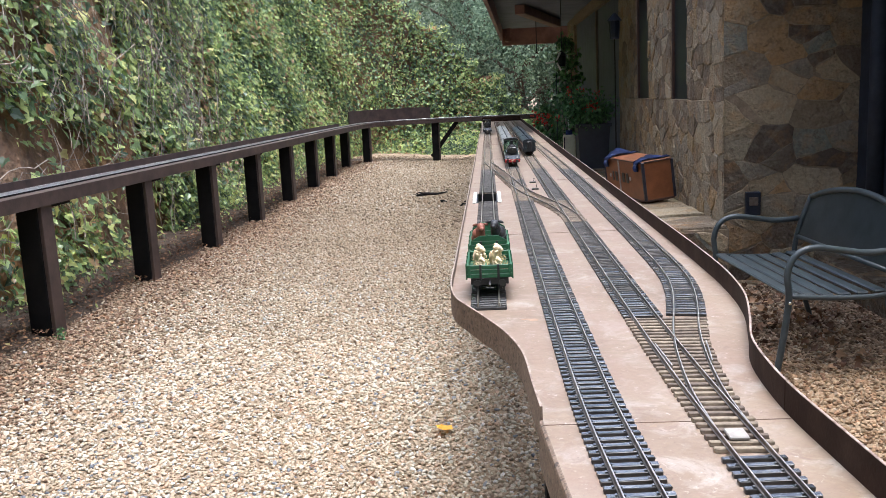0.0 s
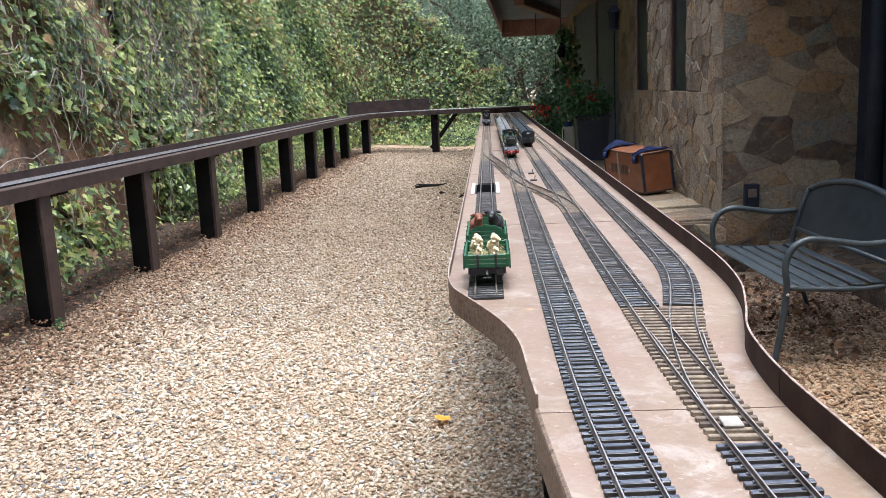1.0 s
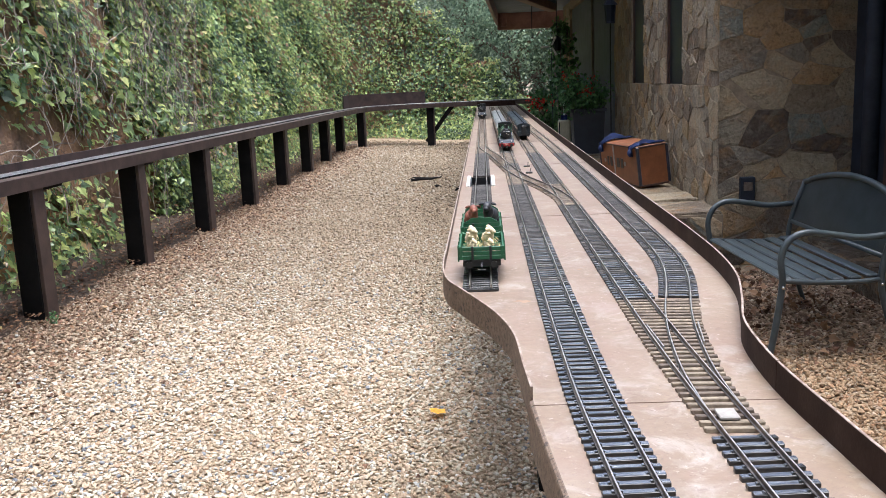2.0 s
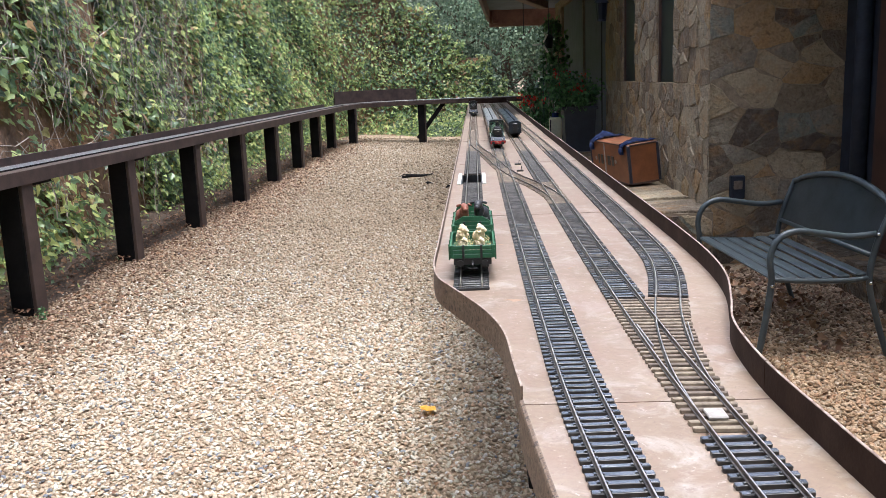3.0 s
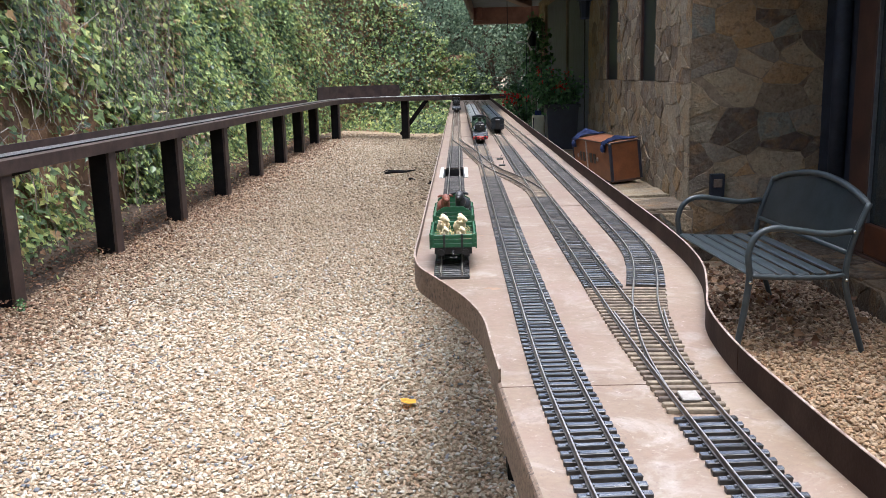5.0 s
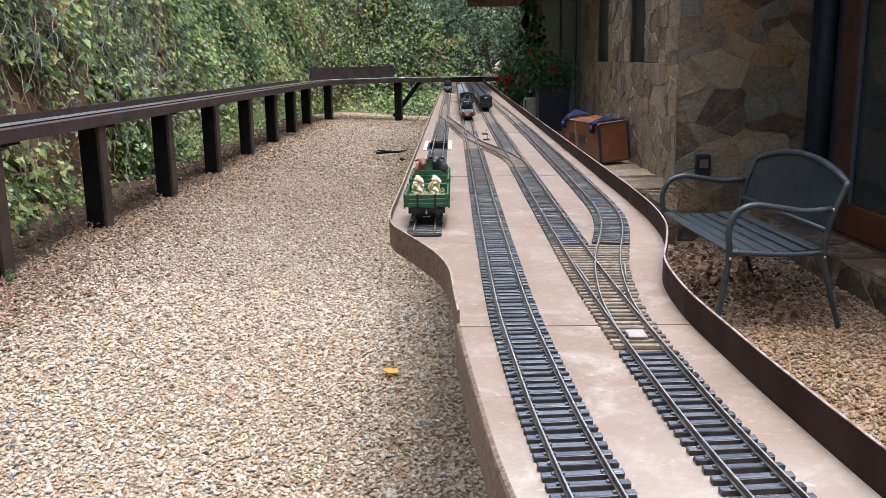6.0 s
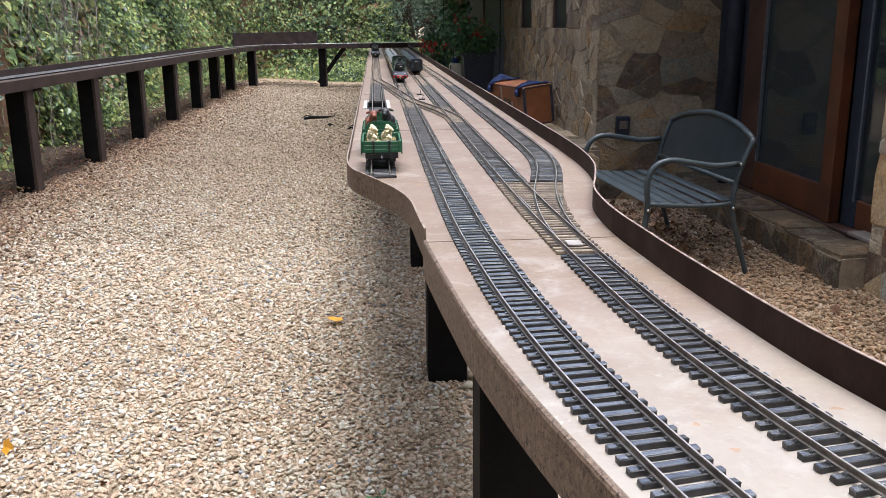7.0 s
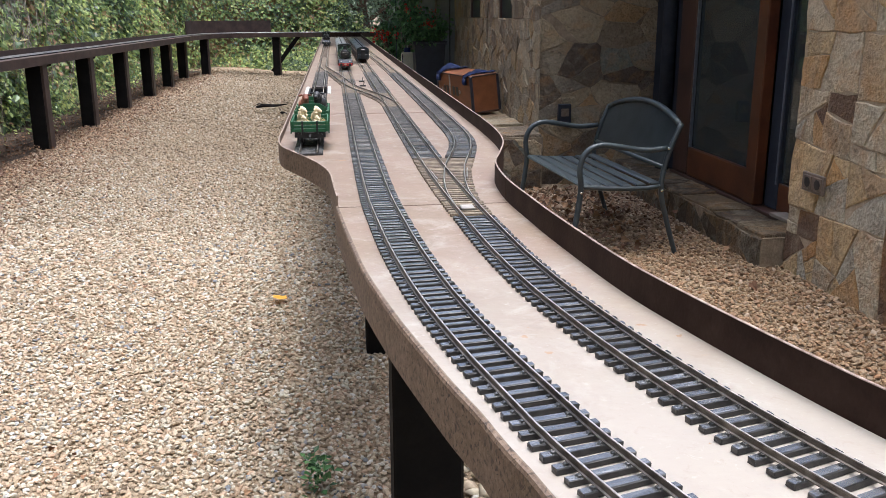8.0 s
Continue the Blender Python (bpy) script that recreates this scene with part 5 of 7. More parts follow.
# ---------------- glazed doors ----------------
def build_doors():
    X0 = 2.54
    d1 = thing("door_1", "tall glazed door in orange-brown timber frame, closed", "glass door", kind="structure")
    for nm, lo, hi, m in (("stile", (X0, 5.52, 0.2), (X0 + 0.07, 5.78, 2.72), M_DARKWOOD), ("stile", (X0 - 0.012, 4.455, 0.2), (X0 + 0.058, 4.58, 2.72), M_DOOR), ("bottom_rail", (X0 + 0.004, 4.582, 0.2), (X0 + 0.055, 5.518, 0.40), M_DOOR), ("top_rail", (X0 + 0.004, 4.582, 2.5), (X0 + 0.055, 5.518, 2.72), M_DOOR)):
        bm = bm_()
        box(bm, [(a + b) / 2 for a, b in zip(lo, hi)], [b - a for a, b in zip(lo, hi)], 0.006)
        part(nm, bm, m, d1)
    bm = bm_()
    box(bm, (X0 + 0.03, 5.05, 1.45), (0.008, 0.934, 2.1))
    part("pane", bm, M_GLASS, d1)
    bm = bm_()
    box(bm, (X0 + 0.012, 5.50, 1.45), (0.02, 0.012, 2.1))
    part("bright_strip", bm, M_APRON, d1, "thin grey metal glazing strip")
    bm = bm_()
    box(bm, (X0 + 0.06, 4.69, 0.176), (0.16, 2.18, 0.044), 0.004)
    part("threshold", bm, M_DARKWOOD, d1, "dark timber threshold")
    d2 = thing("door_2", "second sliding glazed door in dark timber frame", "glass door", kind="structure")
    for nm, lo, hi, m in (("stile", (X0 + 0.062, 4.31, 0.2), (X0 + 0.10, 4.452, 2.72), M_PIPE), ("bottom_rail", (X0 + 0.066, 3.60, 0.2), (X0 + 0.105, 4.308, 0.36), M_DOOR)):
        bm = bm_()
        box(bm, [(a + b) / 2 for a, b in zip(lo, hi)], [b - a for a, b in zip(lo, hi)], 0.004)
        part(nm, bm, m, d2)
    bm = bm_()
    box(bm, (X0 + 0.085, 3.955, 1.5), (0.008, 0.70, 2.3))
    part("pane", bm, M_GLASS, d2)
    bm = bm_()
    box(bm, (X0 + 0.058, 4.325, 1.5), (0.006, 0.014, 2.3))
    part("bright_strip", bm, M_APRON, d2, "thin grey metal glazing strip")
    bm = bm_()
    box(bm, (X0 + 0.03, 4.0, 0.205), (0.12, 0.4, 0.02), 0.003)
    part("sill", bm, M_GREYWOOD, d2, "pale door sill")
    bm = bm_()
    box(bm, (2.60, 6.06, 1.45), (0.08, 0.54, 2.54))
    tagged(part("door_frame", bm, M_PIPE), "blue-black frame post beside the glazed door", "door frame", kind="structure")
    pipe = thing("drainpipe", "blue-black round drainpipe in the wall corner", "drainpipe", (2.515, 5.93, 0.17))
    bm = bm_()
    cyl(bm, (0, 0, 0.0), (0, 0, 2.56), 0.052, n=16)
    part("pipe", bm, M_PIPE, pipe, smooth=True)


build_doors()


# ---------------- bench ----------------
def build_bench():
    b = thing("garden_bench", "blue-grey metal garden bench with mesh back and slatted seat", "bench", (1.605, 4.66, -0.005), 3.5)
    # local: x from the front (-) to the back (+), y along its length
    for y in (-0.54, 0.54):
        bm = bm_()
        pts = [(-0.335, y, 0.0), (-0.30, y, 0.20), (-0.275, y, 0.40), (-0.285, y, 0.52), (-0.25, y, 0.605), (-0.17, y, 0.64), (-0.05, y, 0.625), (0.08, y, 0.605), (0.21, y, 0.612)]
        tube(bm, [tuple(q) for q in spline(pts, 0.03)], 0.0165, 8)
        part("arm_frame", bm, M_BENCH, b, "curved tubular armrest and front leg", smooth=True)
        bm = bm_()
        tube(bm, [tuple(q) for q in spline([(0.30, y, 0.0), (0.235, y, 0.20), (0.19, y, 0.385), (0.215, y, 0.56), (0.285, y, 0.745)], 0.03)], 0.015, 8)
        part("back_leg", bm, M_BENCH, b, smooth=True)
        bm = bm_()
        tube(bm, [tuple(q) for q in spline([(-0.28, y, 0.415), (-0.1, y, 0.40), (0.1, y, 0.395), (0.195, y, 0.405)], 0.04)], 0.013, 8)
        part("seat_rail", bm, M_BENCH, b, smooth=True)
        for c in ((0.215, y - math.copysign(0.0, y), 0.612), (0.19, y, 0.38), (-0.275, y, 0.385)):
            bm = bm_()
            ball(bm, (c[0], c[1] + math.copysign(0.016, y), c[2]), (0.009, 0.006, 0.009), 8, 6)
            part("bolt", bm, M_CHROME, b, "bright bolt head")
    for k in range(6):
        bm = bm_()
        x = -0.25 + k * 0.082
        box(bm, (x, 0, 0.418 - 0.012 * math.sin(k * 0.6)), (0.058, 1.05, 0.016), 0.006)
        part("seat_slat", bm, M_BENCH, b)
    # arched back: frame, mesh panel
    def arch(n=15):
        out = []
        for i in range(n):
            y = -0.53 + 1.06 * i / (n - 1)
            z = 0.735 + 0.085 * math.cos(y / 0.53 * math.pi / 2) ** 0.8
            out.append((0.285 + 0.35 * (z - 0.745), y, z))
        return out
    bm = bm_()
    tube(bm, arch(), 0.017, 8)
    part("top_rail", bm, M_BENCH, b, "arched tubular top rail", smooth=True)
    bm = bm_()
    tube(bm, [(0.205, -0.53, 0.505), (0.205, 0.53, 0.505)], 0.013, 8)
    part("lower_rail", bm, M_BENCH, b, smooth=True)
    bm = bm_()
    a = arch()
    lo = [bm.verts.new((0.205, p[1], 0.505)) for p in a]
    hi = [bm.verts.new(p) for p in a]
    for i in range(len(a) - 1):
        bm.faces.new((lo[i], lo[i + 1], hi[i + 1], hi[i]))
    bmesh.ops.solidify(bm, geom=bm.faces[:], thickness=0.003)
    part("mesh_panel", bm, M_MESH, b, "fine dark woven mesh back panel")
    return b


build_bench()


# ---------------- rolling stock ----------------
RAILTOP = T + SL_H + 0.0072


def wheel_pair(parent, y, r, half=GAUGE / 2, material=None, spokes=False):
    for s in (-1, 1):
        bm = bm_()
        cyl(bm, (s * (half - 0.001), y, r), (s * (half + 0.003), y, r), r, n=16)
        cyl(bm, (s * (half - 0.0022), y, r), (s * (half - 0.001), y, r), r + 0.0015, n=16)
        part("wheel", bm, material or M_BLACK, parent)
    bm = bm_()
    cyl(bm, (-half, y, r), (half, y, r), 0.0022, n=8)
    part("axle", bm, M_BLACK, parent)


def open_wagon(y0, L, label, peaked=False):
    """A short open goods wagon; local y runs from its near end (0) away."""
    w = thing("goods_wagon", label, "model wagon", (-0.014, y0, RAILTOP), group="goods wagons")
    W, z0, h = 0.092, 0.036, 0.028
    bm = bm_()
    box(bm, (0, L / 2, z0 + 0.001), (W - 0.005, L - 0.005, 0.006), 0.001)
    part("floor", bm, M_WAGON, w)
    bm = bm_()
    for x in (-0.030, 0.030):
        box(bm, (x, L / 2, z0 - 0.010), (0.006, L - 0.01, 0.013))
    for y in (0.006, L - 0.006):
        box(bm, (0, y, z0 - 0.009), (0.080, 0.008, 0.014), 0.001)
    box(bm, (0, L / 2, z0 - 0.006), (0.054, L - 0.02, 0.006))
    part("chassis", bm, M_BLACK, w)
    for side in (-1, 1):
        for k in range(3):
            bm = bm_()
            box(bm, (side * W / 2, L / 2, z0 + 0.0032 + k * 0.0094), (0.004, L, 0.0086), 0.0009)
            part("side_plank", bm, M_WAGON, w)
        for k in range(4):
            bm = bm_()
            box(bm, (side * (W / 2 + 0.003), 0.012 + k * (L - 0.024) / 3, z0 + h / 2 - 0.003), (0.003, 0.006, h + 0.006))
            part("stanchion", bm, M_WAGON, w)
    for y in (0.0, L):
        s = -1 if y == 0 else 1
        if peaked:
            for k in range(5):
                z, half = z0 + 0.0032 + k * 0.0094, W / 2 - 0.003
                bm = bm_()
                if k < 4:
                    box(bm, (0, y, z), (2 * half, 0.004, 0.0088), 0.0009)
                else:
                    extrude_poly(bm, [(-half, z - 0.0044), (half, z - 0.0044), (half * 0.52, z + 0.0075), (-half * 0.52, z + 0.0075)], "y", y - 0.002, y + 0.002)
                part("end_plank", bm, M_WAGON, w)
        else:
            for k in range(3):
                bm = bm_()
                box(bm, (0, y, z0 + 0.0032 + k * 0.0094), (W - 0.005, 0.004, 0.0086), 0.0009)
                part("end_plank", bm, M_WAGON, w)
        for x in (-0.019, 0.019):
            bm = bm_()
            box(bm, (x, y + s * 0.003, z0 + h / 2 - 0.003), (0.005, 0.003, h + 0.006 + 0.016 * peaked), 0.0005)
            part("end_stanchion", bm, M_BLACK, w)
        for x in (-0.0432, 0.0432):
            bm = bm_()
            box(bm, (x, y + s * 0.0025, z0 + h / 2), (0.006, 0.003, h), 0.0006)
            part("corner_strap", bm, M_WAGON, w)
        for x in (-0.026, 0.026):
            bm = bm_()
            cyl(bm, (x, y + s * 0.001, z0 - 0.009), (x, y + s * 0.013, z0 - 0.009), 0.0032, n=8)
            cyl(bm, (x, y + s * 0.013, z0 - 0.009), (x, y + s * 0.0155, z0 - 0.009), 0.0068, n=14)
            part("buffer", bm, M_BLACK, w)
        bm = bm_()
        tube(bm, [(0, y, z0 - 0.009), (0, y + s * 0.012, z0 - 0.006), (0, y + s * 0.017, z0 - 0.012), (0, y + s * 0.010, z0 - 0.016)], 0.0022, 6)
        cyl(bm, (-0.008, y + s * 0.012, z0 - 0.021), (0.008, y + s * 0.012, z0 - 0.021), 0.0015, n=6)
        part("coupling", bm, M_BLACK, w, "black coupling hook")
    for y in (0.042, L - 0.042):
        wheel_pair(w, y, 0.0145)
        for s in (-1, 1):
            bm = bm_()
            box(bm, (s * 0.032, y, 0.018), (0.006, 0.028, 0.020), 0.002)
            part("axle_box", bm, M_BLACK, w)
    # hay wisps
    bm = bm_()
    for k in range(240):
        x, y = random.uniform(-0.042, 0.042), random.uniform(0.005, L - 0.005)
        a, d = random.uniform(0, math.pi), random.uniform(0.008, 0.016)
        z = z0 + 0.005 + random.uniform(0, 0.010)
        cyl(bm, (x, y, z), (x * 0.96 + d * math.cos(a) * 0.4, min(y + d * math.sin(a), L - 0.003), z + random.uniform(-0.002, 0.006)), 0.0007, n=3)
    tagged(part("hay", bm, M_STRAW, w, "loose golden hay"), kind="stuff")
    return w


open_wagon(1.862, 0.170, "green open goods wagon carrying sheep figures on a siding")
open_wagon(2.112, 0.225, "green goods wagon with peaked ends carrying cattle figures", True)


def figure(name, label, at, rz, s, m, horn=False, sz=1.0):
    """A small farm animal figure as one plain mesh."""
    bm = bm_()
    ball(bm, (0, 0.012, 0.020), (0.0105, 0.019, 0.0115), 12, 8)
    ball(bm, (0, -0.006, 0.028), (0.0075, 0.009, 0.011), 10, 7, Matrix.Rotation(radians(-25), 3, "X"))
    ball(bm, (0, -0.014, 0.037), (0.0062, 0.0095, 0.0068), 10, 7, Matrix.Rotation(radians(20), 3, "X"))
    ball(bm, (0, -0.021, 0.0345), (0.0040, 0.0048, 0.0040), 8, 6)
    for x in (-1, 1):
        ball(bm, (x * 0.0085, -0.0105, 0.0405), (0.0045, 0.0018, 0.0022), 8, 5, Matrix.Rotation(x * radians(18), 3, "Y"))
        for y in (0.0, 0.024):
            cyl(bm, (x * 0.0065, y, 0.0), (x * 0.0065, y, 0.016), 0.0026, 0.0038, 7)
    ball(bm, (0, 0.031, 0.020), (0.0022, 0.003, 0.006), 6, 5)
    if horn:
        for x in (-1, 1):
            cyl(bm, (x * 0.004, -0.011, 0.043), (x * 0.009, -0.011, 0.049), 0.0014, 0.0004, 5)
    bmesh.ops.scale(bm, vec=(s, s, s * sz), verts=bm.verts[:])
    o = part(name, bm, m, smooth=True)
    o.matrix_basis = pose(*at, 0, 0, rz)
    return tagged(o, label, "animal figure", "animal figures")


def sheep(label, at, rz, s, turn):
    """A small woolly sheep figure as one plain mesh, its head turned aside."""
    rs = random.Random(int(at[0] * 1000) + 77)
    bm = bm_()
    ball(bm, (0, 0.014, 0.021), (0.0135, 0.021, 0.0135), 12, 8)
    ball(bm, (0, -0.003, 0.027), (0.0115, 0.0115, 0.0135), 12, 8)
    for k in range(34):
        a, h = rs.uniform(0, 6.28), rs.uniform(-0.4, 1.0)
        c = math.sqrt(1 - min(1, abs(h)) ** 2)
        y = rs.choice((0.014, -0.003))
        ball(bm, (0.0115 * c * math.cos(a), y + 0.015 * c * math.sin(a), (0.021 if y > 0 else 0.028) + 0.0115 * h), (0.0034, 0.0034, 0.0032), 6, 5)
    r = Matrix.Rotation(radians(turn), 3, "Z")
    for c, e in (((0, -0.004, 0.0425), (0.0080, 0.0085, 0.0080)), ((0, -0.012, 0.0405), (0.0054, 0.0070, 0.0056)), ((0, -0.0175, 0.0385), (0.0040, 0.0038, 0.0038)), ((0.0085, -0.003, 0.0440), (0.0042, 0.0018, 0.0022)), ((-0.0085, -0.003, 0.0440), (0.0042, 0.0018, 0.0022)), ((0, -0.001, 0.0485), (0.0050, 0.0050, 0.0040))):
        q = r @ Vector((c[0], c[1] + 0.002, 0))
        ball(bm, (q.x, q.y - 0.005, c[2]), e, 9, 7, r)
    for x in (-1, 1):
        for y in (0.0, 0.026):
            cyl(bm, (x * 0.0065, y, 0.0), (x * 0.0065, y, 0.016), 0.0026, 0.0038, 7)
    bmesh.ops.scale(bm, vec=(s, s, s), verts=bm.verts[:])
    o = part("sheep_figure", bm, M_WOOL, smooth=True)
    o.matrix_basis = pose(*at, 0, 0, rz)
    return tagged(o, label, "animal figure", "animal figures")


FL = RAILTOP + 0.040
sheep("small cream lamb figure standing in the wagon", (-0.031, 1.900, FL), 4, 0.66, 28)
sheep("small cream lamb figure standing in the wagon", (0.004, 1.898, FL), 6, 0.66, 30)
sheep("larger cream sheep figure with turned head in the wagon", (-0.036, 1.958, FL), 4, 1.02, 38)
sheep("larger cream sheep figure with turned head in the wagon", (0.002, 1.958, FL), 8, 1.02, 40)
figure("cow_figure", "reddish brown cow figure standing in the wagon", (-0.036, 2.20, FL), 10, 1.6, M_BROWNF, False, 0.95)
figure("cow_figure", "black cow figure standing in the wagon", (0.006, 2.20, FL), -12, 1.75, M_BLACKF, False, 0.95)


def roof_shell(bm, w, y0, y1, z0, rise, n=10, thick=0.002):
    prof = []
    for i in range(n + 1):
        a = math.pi * i / n
        prof.append((-w / 2 * math.cos(a), z0 + rise * math.sin(a) ** 0.75))
    extrude_poly(bm, prof, "y", y0, y1)


def coach(x, y0, lower, upper, roof_m, label, z=RAILTOP, L=0.56, turn=0.0):
    """A bogie coach; local y runs from its near end (0) away."""
    c = thing("railway_coach", label, "model coach", (x, y0, z), turn, "railway coaches")
    W = 0.084
    bm = bm_()
    box(bm, (0, L / 2, 0.038), (W, L, 0.030), 0.001)
    part("lower_body", bm, lower, c)
    bm = bm_()
    box(bm, (0, L / 2, 0.0685), (W - 0.001, L - 0.001, 0.0305))
    part("upper_body", bm, upper, c)
    bm = bm_()
    roof_shell(bm, W + 0.004, -0.003, L + 0.003, 0.084, 0.022)
    rf = part("roof", bm, roof_m, c, "rounded roof", smooth=False)
    for k in range(6):
        bm = bm_()
        cyl(bm, (0, 0.05 + k * (L - 0.1) / 5, 0.104), (0, 0.05 + k * (L - 0.1) / 5, 0.111), 0.005, 0.004, 8)
        part("ventilator", bm, roof_m, rf)
    bm = bm_()
    box(bm, (0, 0, 0), (0.0016, 0.044, 0.020))
    me = bpy.data.meshes.new("window")
    bm.to_mesh(me)
    bm.free()
    me.materials.append(M_GLASS)
    for s in (-1, 1):
        for k in range(9):
            o = new("window", me)
            o.parent = c
            o.location = (s * W / 2, 0.04 + k * (L - 0.08) / 8, 0.070)
    for y, s in ((0, -1), (L, 1)):
        bm = bm_()
        box(bm, (0, y + s * 0.005, 0.058), (0.030, 0.010, 0.062), 0.002)
        part("gangway", bm, M_BLACK, c)
        for x in (-0.028, 0.028):
            bm = bm_()
            cyl(bm, (x, y, 0.03), (x, y + s * 0.012, 0.03), 0.003, n=8), cyl(bm, (x, y + s * 0.012, 0.03), (x, y + s * 0.014, 0.03), 0.007, n=12)
            part("buffer", bm, M_BLACK, c)
    for y in (0.09, L - 0.09):
        bm = bm_()
        for s in (-1, 1):
            box(bm, (s * 0.032, y, 0.015), (0.004, 0.085, 0.012), 0.001)
        box(bm, (0, y, 0.019), (0.06, 0.02, 0.008))
        part("bogie", bm, M_BLACK, c)
        for d in (-0.027, 0.027):
            wheel_pair(c, y + d, 0.0135)
    return c


def locomotive(x, y0, label, green=True, z=RAILTOP, turn=0.0):
    """A tender locomotive; local y runs from its buffer beam (0) backwards."""
    e = thing("steam_locomotive", label, "model locomotive", (x, y0, z), turn)
    boiler_m = M_LOCO if green else M_BLACK
    def p(name, bm, m, label="", parent=None, smooth=False):
        return part(name, bm, m, parent or e, label, smooth)
    bm = bm_()
    box(bm, (0, 0.0, 0.029), (0.086, 0.005, 0.017), 0.0008)
    beam = p("buffer_beam", bm, M_RED if green else M_BLACK, "red buffer beam" if green else "black buffer beam")
    bm = bm_()
    for k in range(3):
        box(bm, (-0.006 + k * 0.006, -0.0032, 0.030), (0.0022 if k != 1 else 0.004, 0.001, 0.007))
    part("number_bars", bm, M_CREAM, beam, "small pale number bars")
    for s in (-1, 1):
        bm = bm_()
        cyl(bm, (s * 0.027, -0.002, 0.027), (s * 0.027, -0.017, 0.027), 0.0048, 0.0038, 12)
        cyl(bm, (s * 0.027, -0.017, 0.027), (s * 0.027, -0.020, 0.027), 0.0085, n=16)
        part("buffer", bm, M_BLACK, beam)
    bm = bm_()
    tube(bm, [(0, -0.003, 0.028), (0, -0.010, 0.025), (0.001, -0.011, 0.016), (0, -0.008, 0.012)], 0.0016, 6)
    part("coupling_hook", bm, M_CHROME, beam)
    bm = bm_()
    extrude_poly(bm, [(0.002, 0.039), (0.010, 0.058), (0.013, 0.058), (0.006, 0.039)], "x", -0.041, 0.041)
    p("front_apron", bm, M_APRON, "grey-blue sloping front plate")
    for s in (-1, 1):
        bm = bm_()
        cyl(bm, (s * 0.027, 0.003, 0.049), (s * 0.027, -0.007, 0.049), 0.0058, n=12)
        lamp = p("head_lamp", bm, M_BLACK)
        bm = bm_()
        cyl(bm, (s * 0.027, -0.0071, 0.049), (s * 0.027, -0.0085, 0.049), 0.0045, n=12)
        part("lens", bm, M_WHITE, lamp, "pale lamp lens")
    bm = bm_()
    box(bm, (0, 0.19, 0.057), (0.086, 0.36, 0.003), 0.0006)
    p("running_plate", bm, M_BLACK)
    bm = bm_()
    box(bm, (0, 0.19, 0.030), (0.030, 0.37, 0.034))
    p("main_frame", bm, M_BLACK)
    bm = bm_()
    cyl(bm, (0, 0.022, 0.092), (0, 0.085, 0.092), 0.0295, n=28)
    p("smokebox", bm, M_BLACK, smooth=False)
    bm = bm_()
    ball(bm, (0, 0.022, 0.092), (0.0255, 0.005, 0.0255), 20, 10)
    door = p("smokebox_door", bm, M_BLACK, smooth=True)
    bm = bm_()
    cyl(bm, (-0.021, 0.013, 0.103), (0.021, 0.013, 0.103), 0.0008, n=6), cyl(bm, (0, 0.017, 0.092), (0, 0.010, 0.092), 0.002, n=8), cyl(bm, (0, 0.012, 0.092), (0.009, 0.012, 0.089), 0.0008, n=5)
    part("handrail", bm, M_CHROME, door, "bright handrail")
    bm = bm_()
    cyl(bm, (0, 0.085, 0.092), (0, 0.20, 0.094), 0.027, 0.030, 28)
    p("boiler", bm, boiler_m, "dull green boiler" if green else "black boiler", smooth=True)
    bm = bm_()
    roof_shell(bm, 0.062, 0.20, 0.275, 0.095, 0.031)
    box(bm, (0, 0.2375, 0.078), (0.0615, 0.075, 0.036))
    p("firebox", bm, boiler_m)
    for y in (0.12, 0.16):
        bm = bm_()
        cyl(bm, (0, y, 0.0925), (0, y + 0.002, 0.0925), 0.0295, n=28)
        p("boiler_band", bm, M_CHROME)
    bm = bm_()
    cyl(bm, (0, 0.052, 0.116), (0, 0.052, 0.140), 0.0115, 0.0095, 16), cyl(bm, (0, 0.052, 0.138), (0, 0.052, 0.143), 0.0118, 0.012, 16)
    p("chimney", bm, M_BLACK)
    bm = bm_()
    ball(bm, (0, 0.155, 0.122), (0.014, 0.017, 0.016), 14, 8)
    p("dome", bm, boiler_m, smooth=True)
    bm = bm_()
    cyl(bm, (-0.006, 0.222, 0.124), (-0.006, 0.222, 0.138), 0.0028, n=8), cyl(bm, (0.006, 0.222, 0.124), (0.006, 0.222, 0.138), 0.0028, n=8)
    p("safety_valves", bm, M_CHROME)
    bm = bm_()
    for s in (-1, 1):
        box(bm, (s * 0.041, 0.312, 0.085), (0.0025, 0.07, 0.056))
        box(bm, (s * 0.041, 0.297, 0.124), (0.0025, 0.04, 0.024))
    extrude_poly(bm, [(-0.042, 0.06), (0.042, 0.06), (0.042, 0.132), (0.025, 0.141), (-0.025, 0.141), (-0.042, 0.132)], "y", 0.276, 0.279)
    p("cab", bm, boiler_m)
    for s in (-1, 1):
        bm = bm_()
        box(bm, (s * 0.029, 0.2745, 0.122), (0.018, 0.001, 0.015), 0.0004)
        p("cab_window", bm, M_GLASS)
    bm = bm_()
    roof_shell(bm, 0.090, 0.270, 0.352, 0.134, 0.013)
    p("cab_roof", bm, M_BLACK)
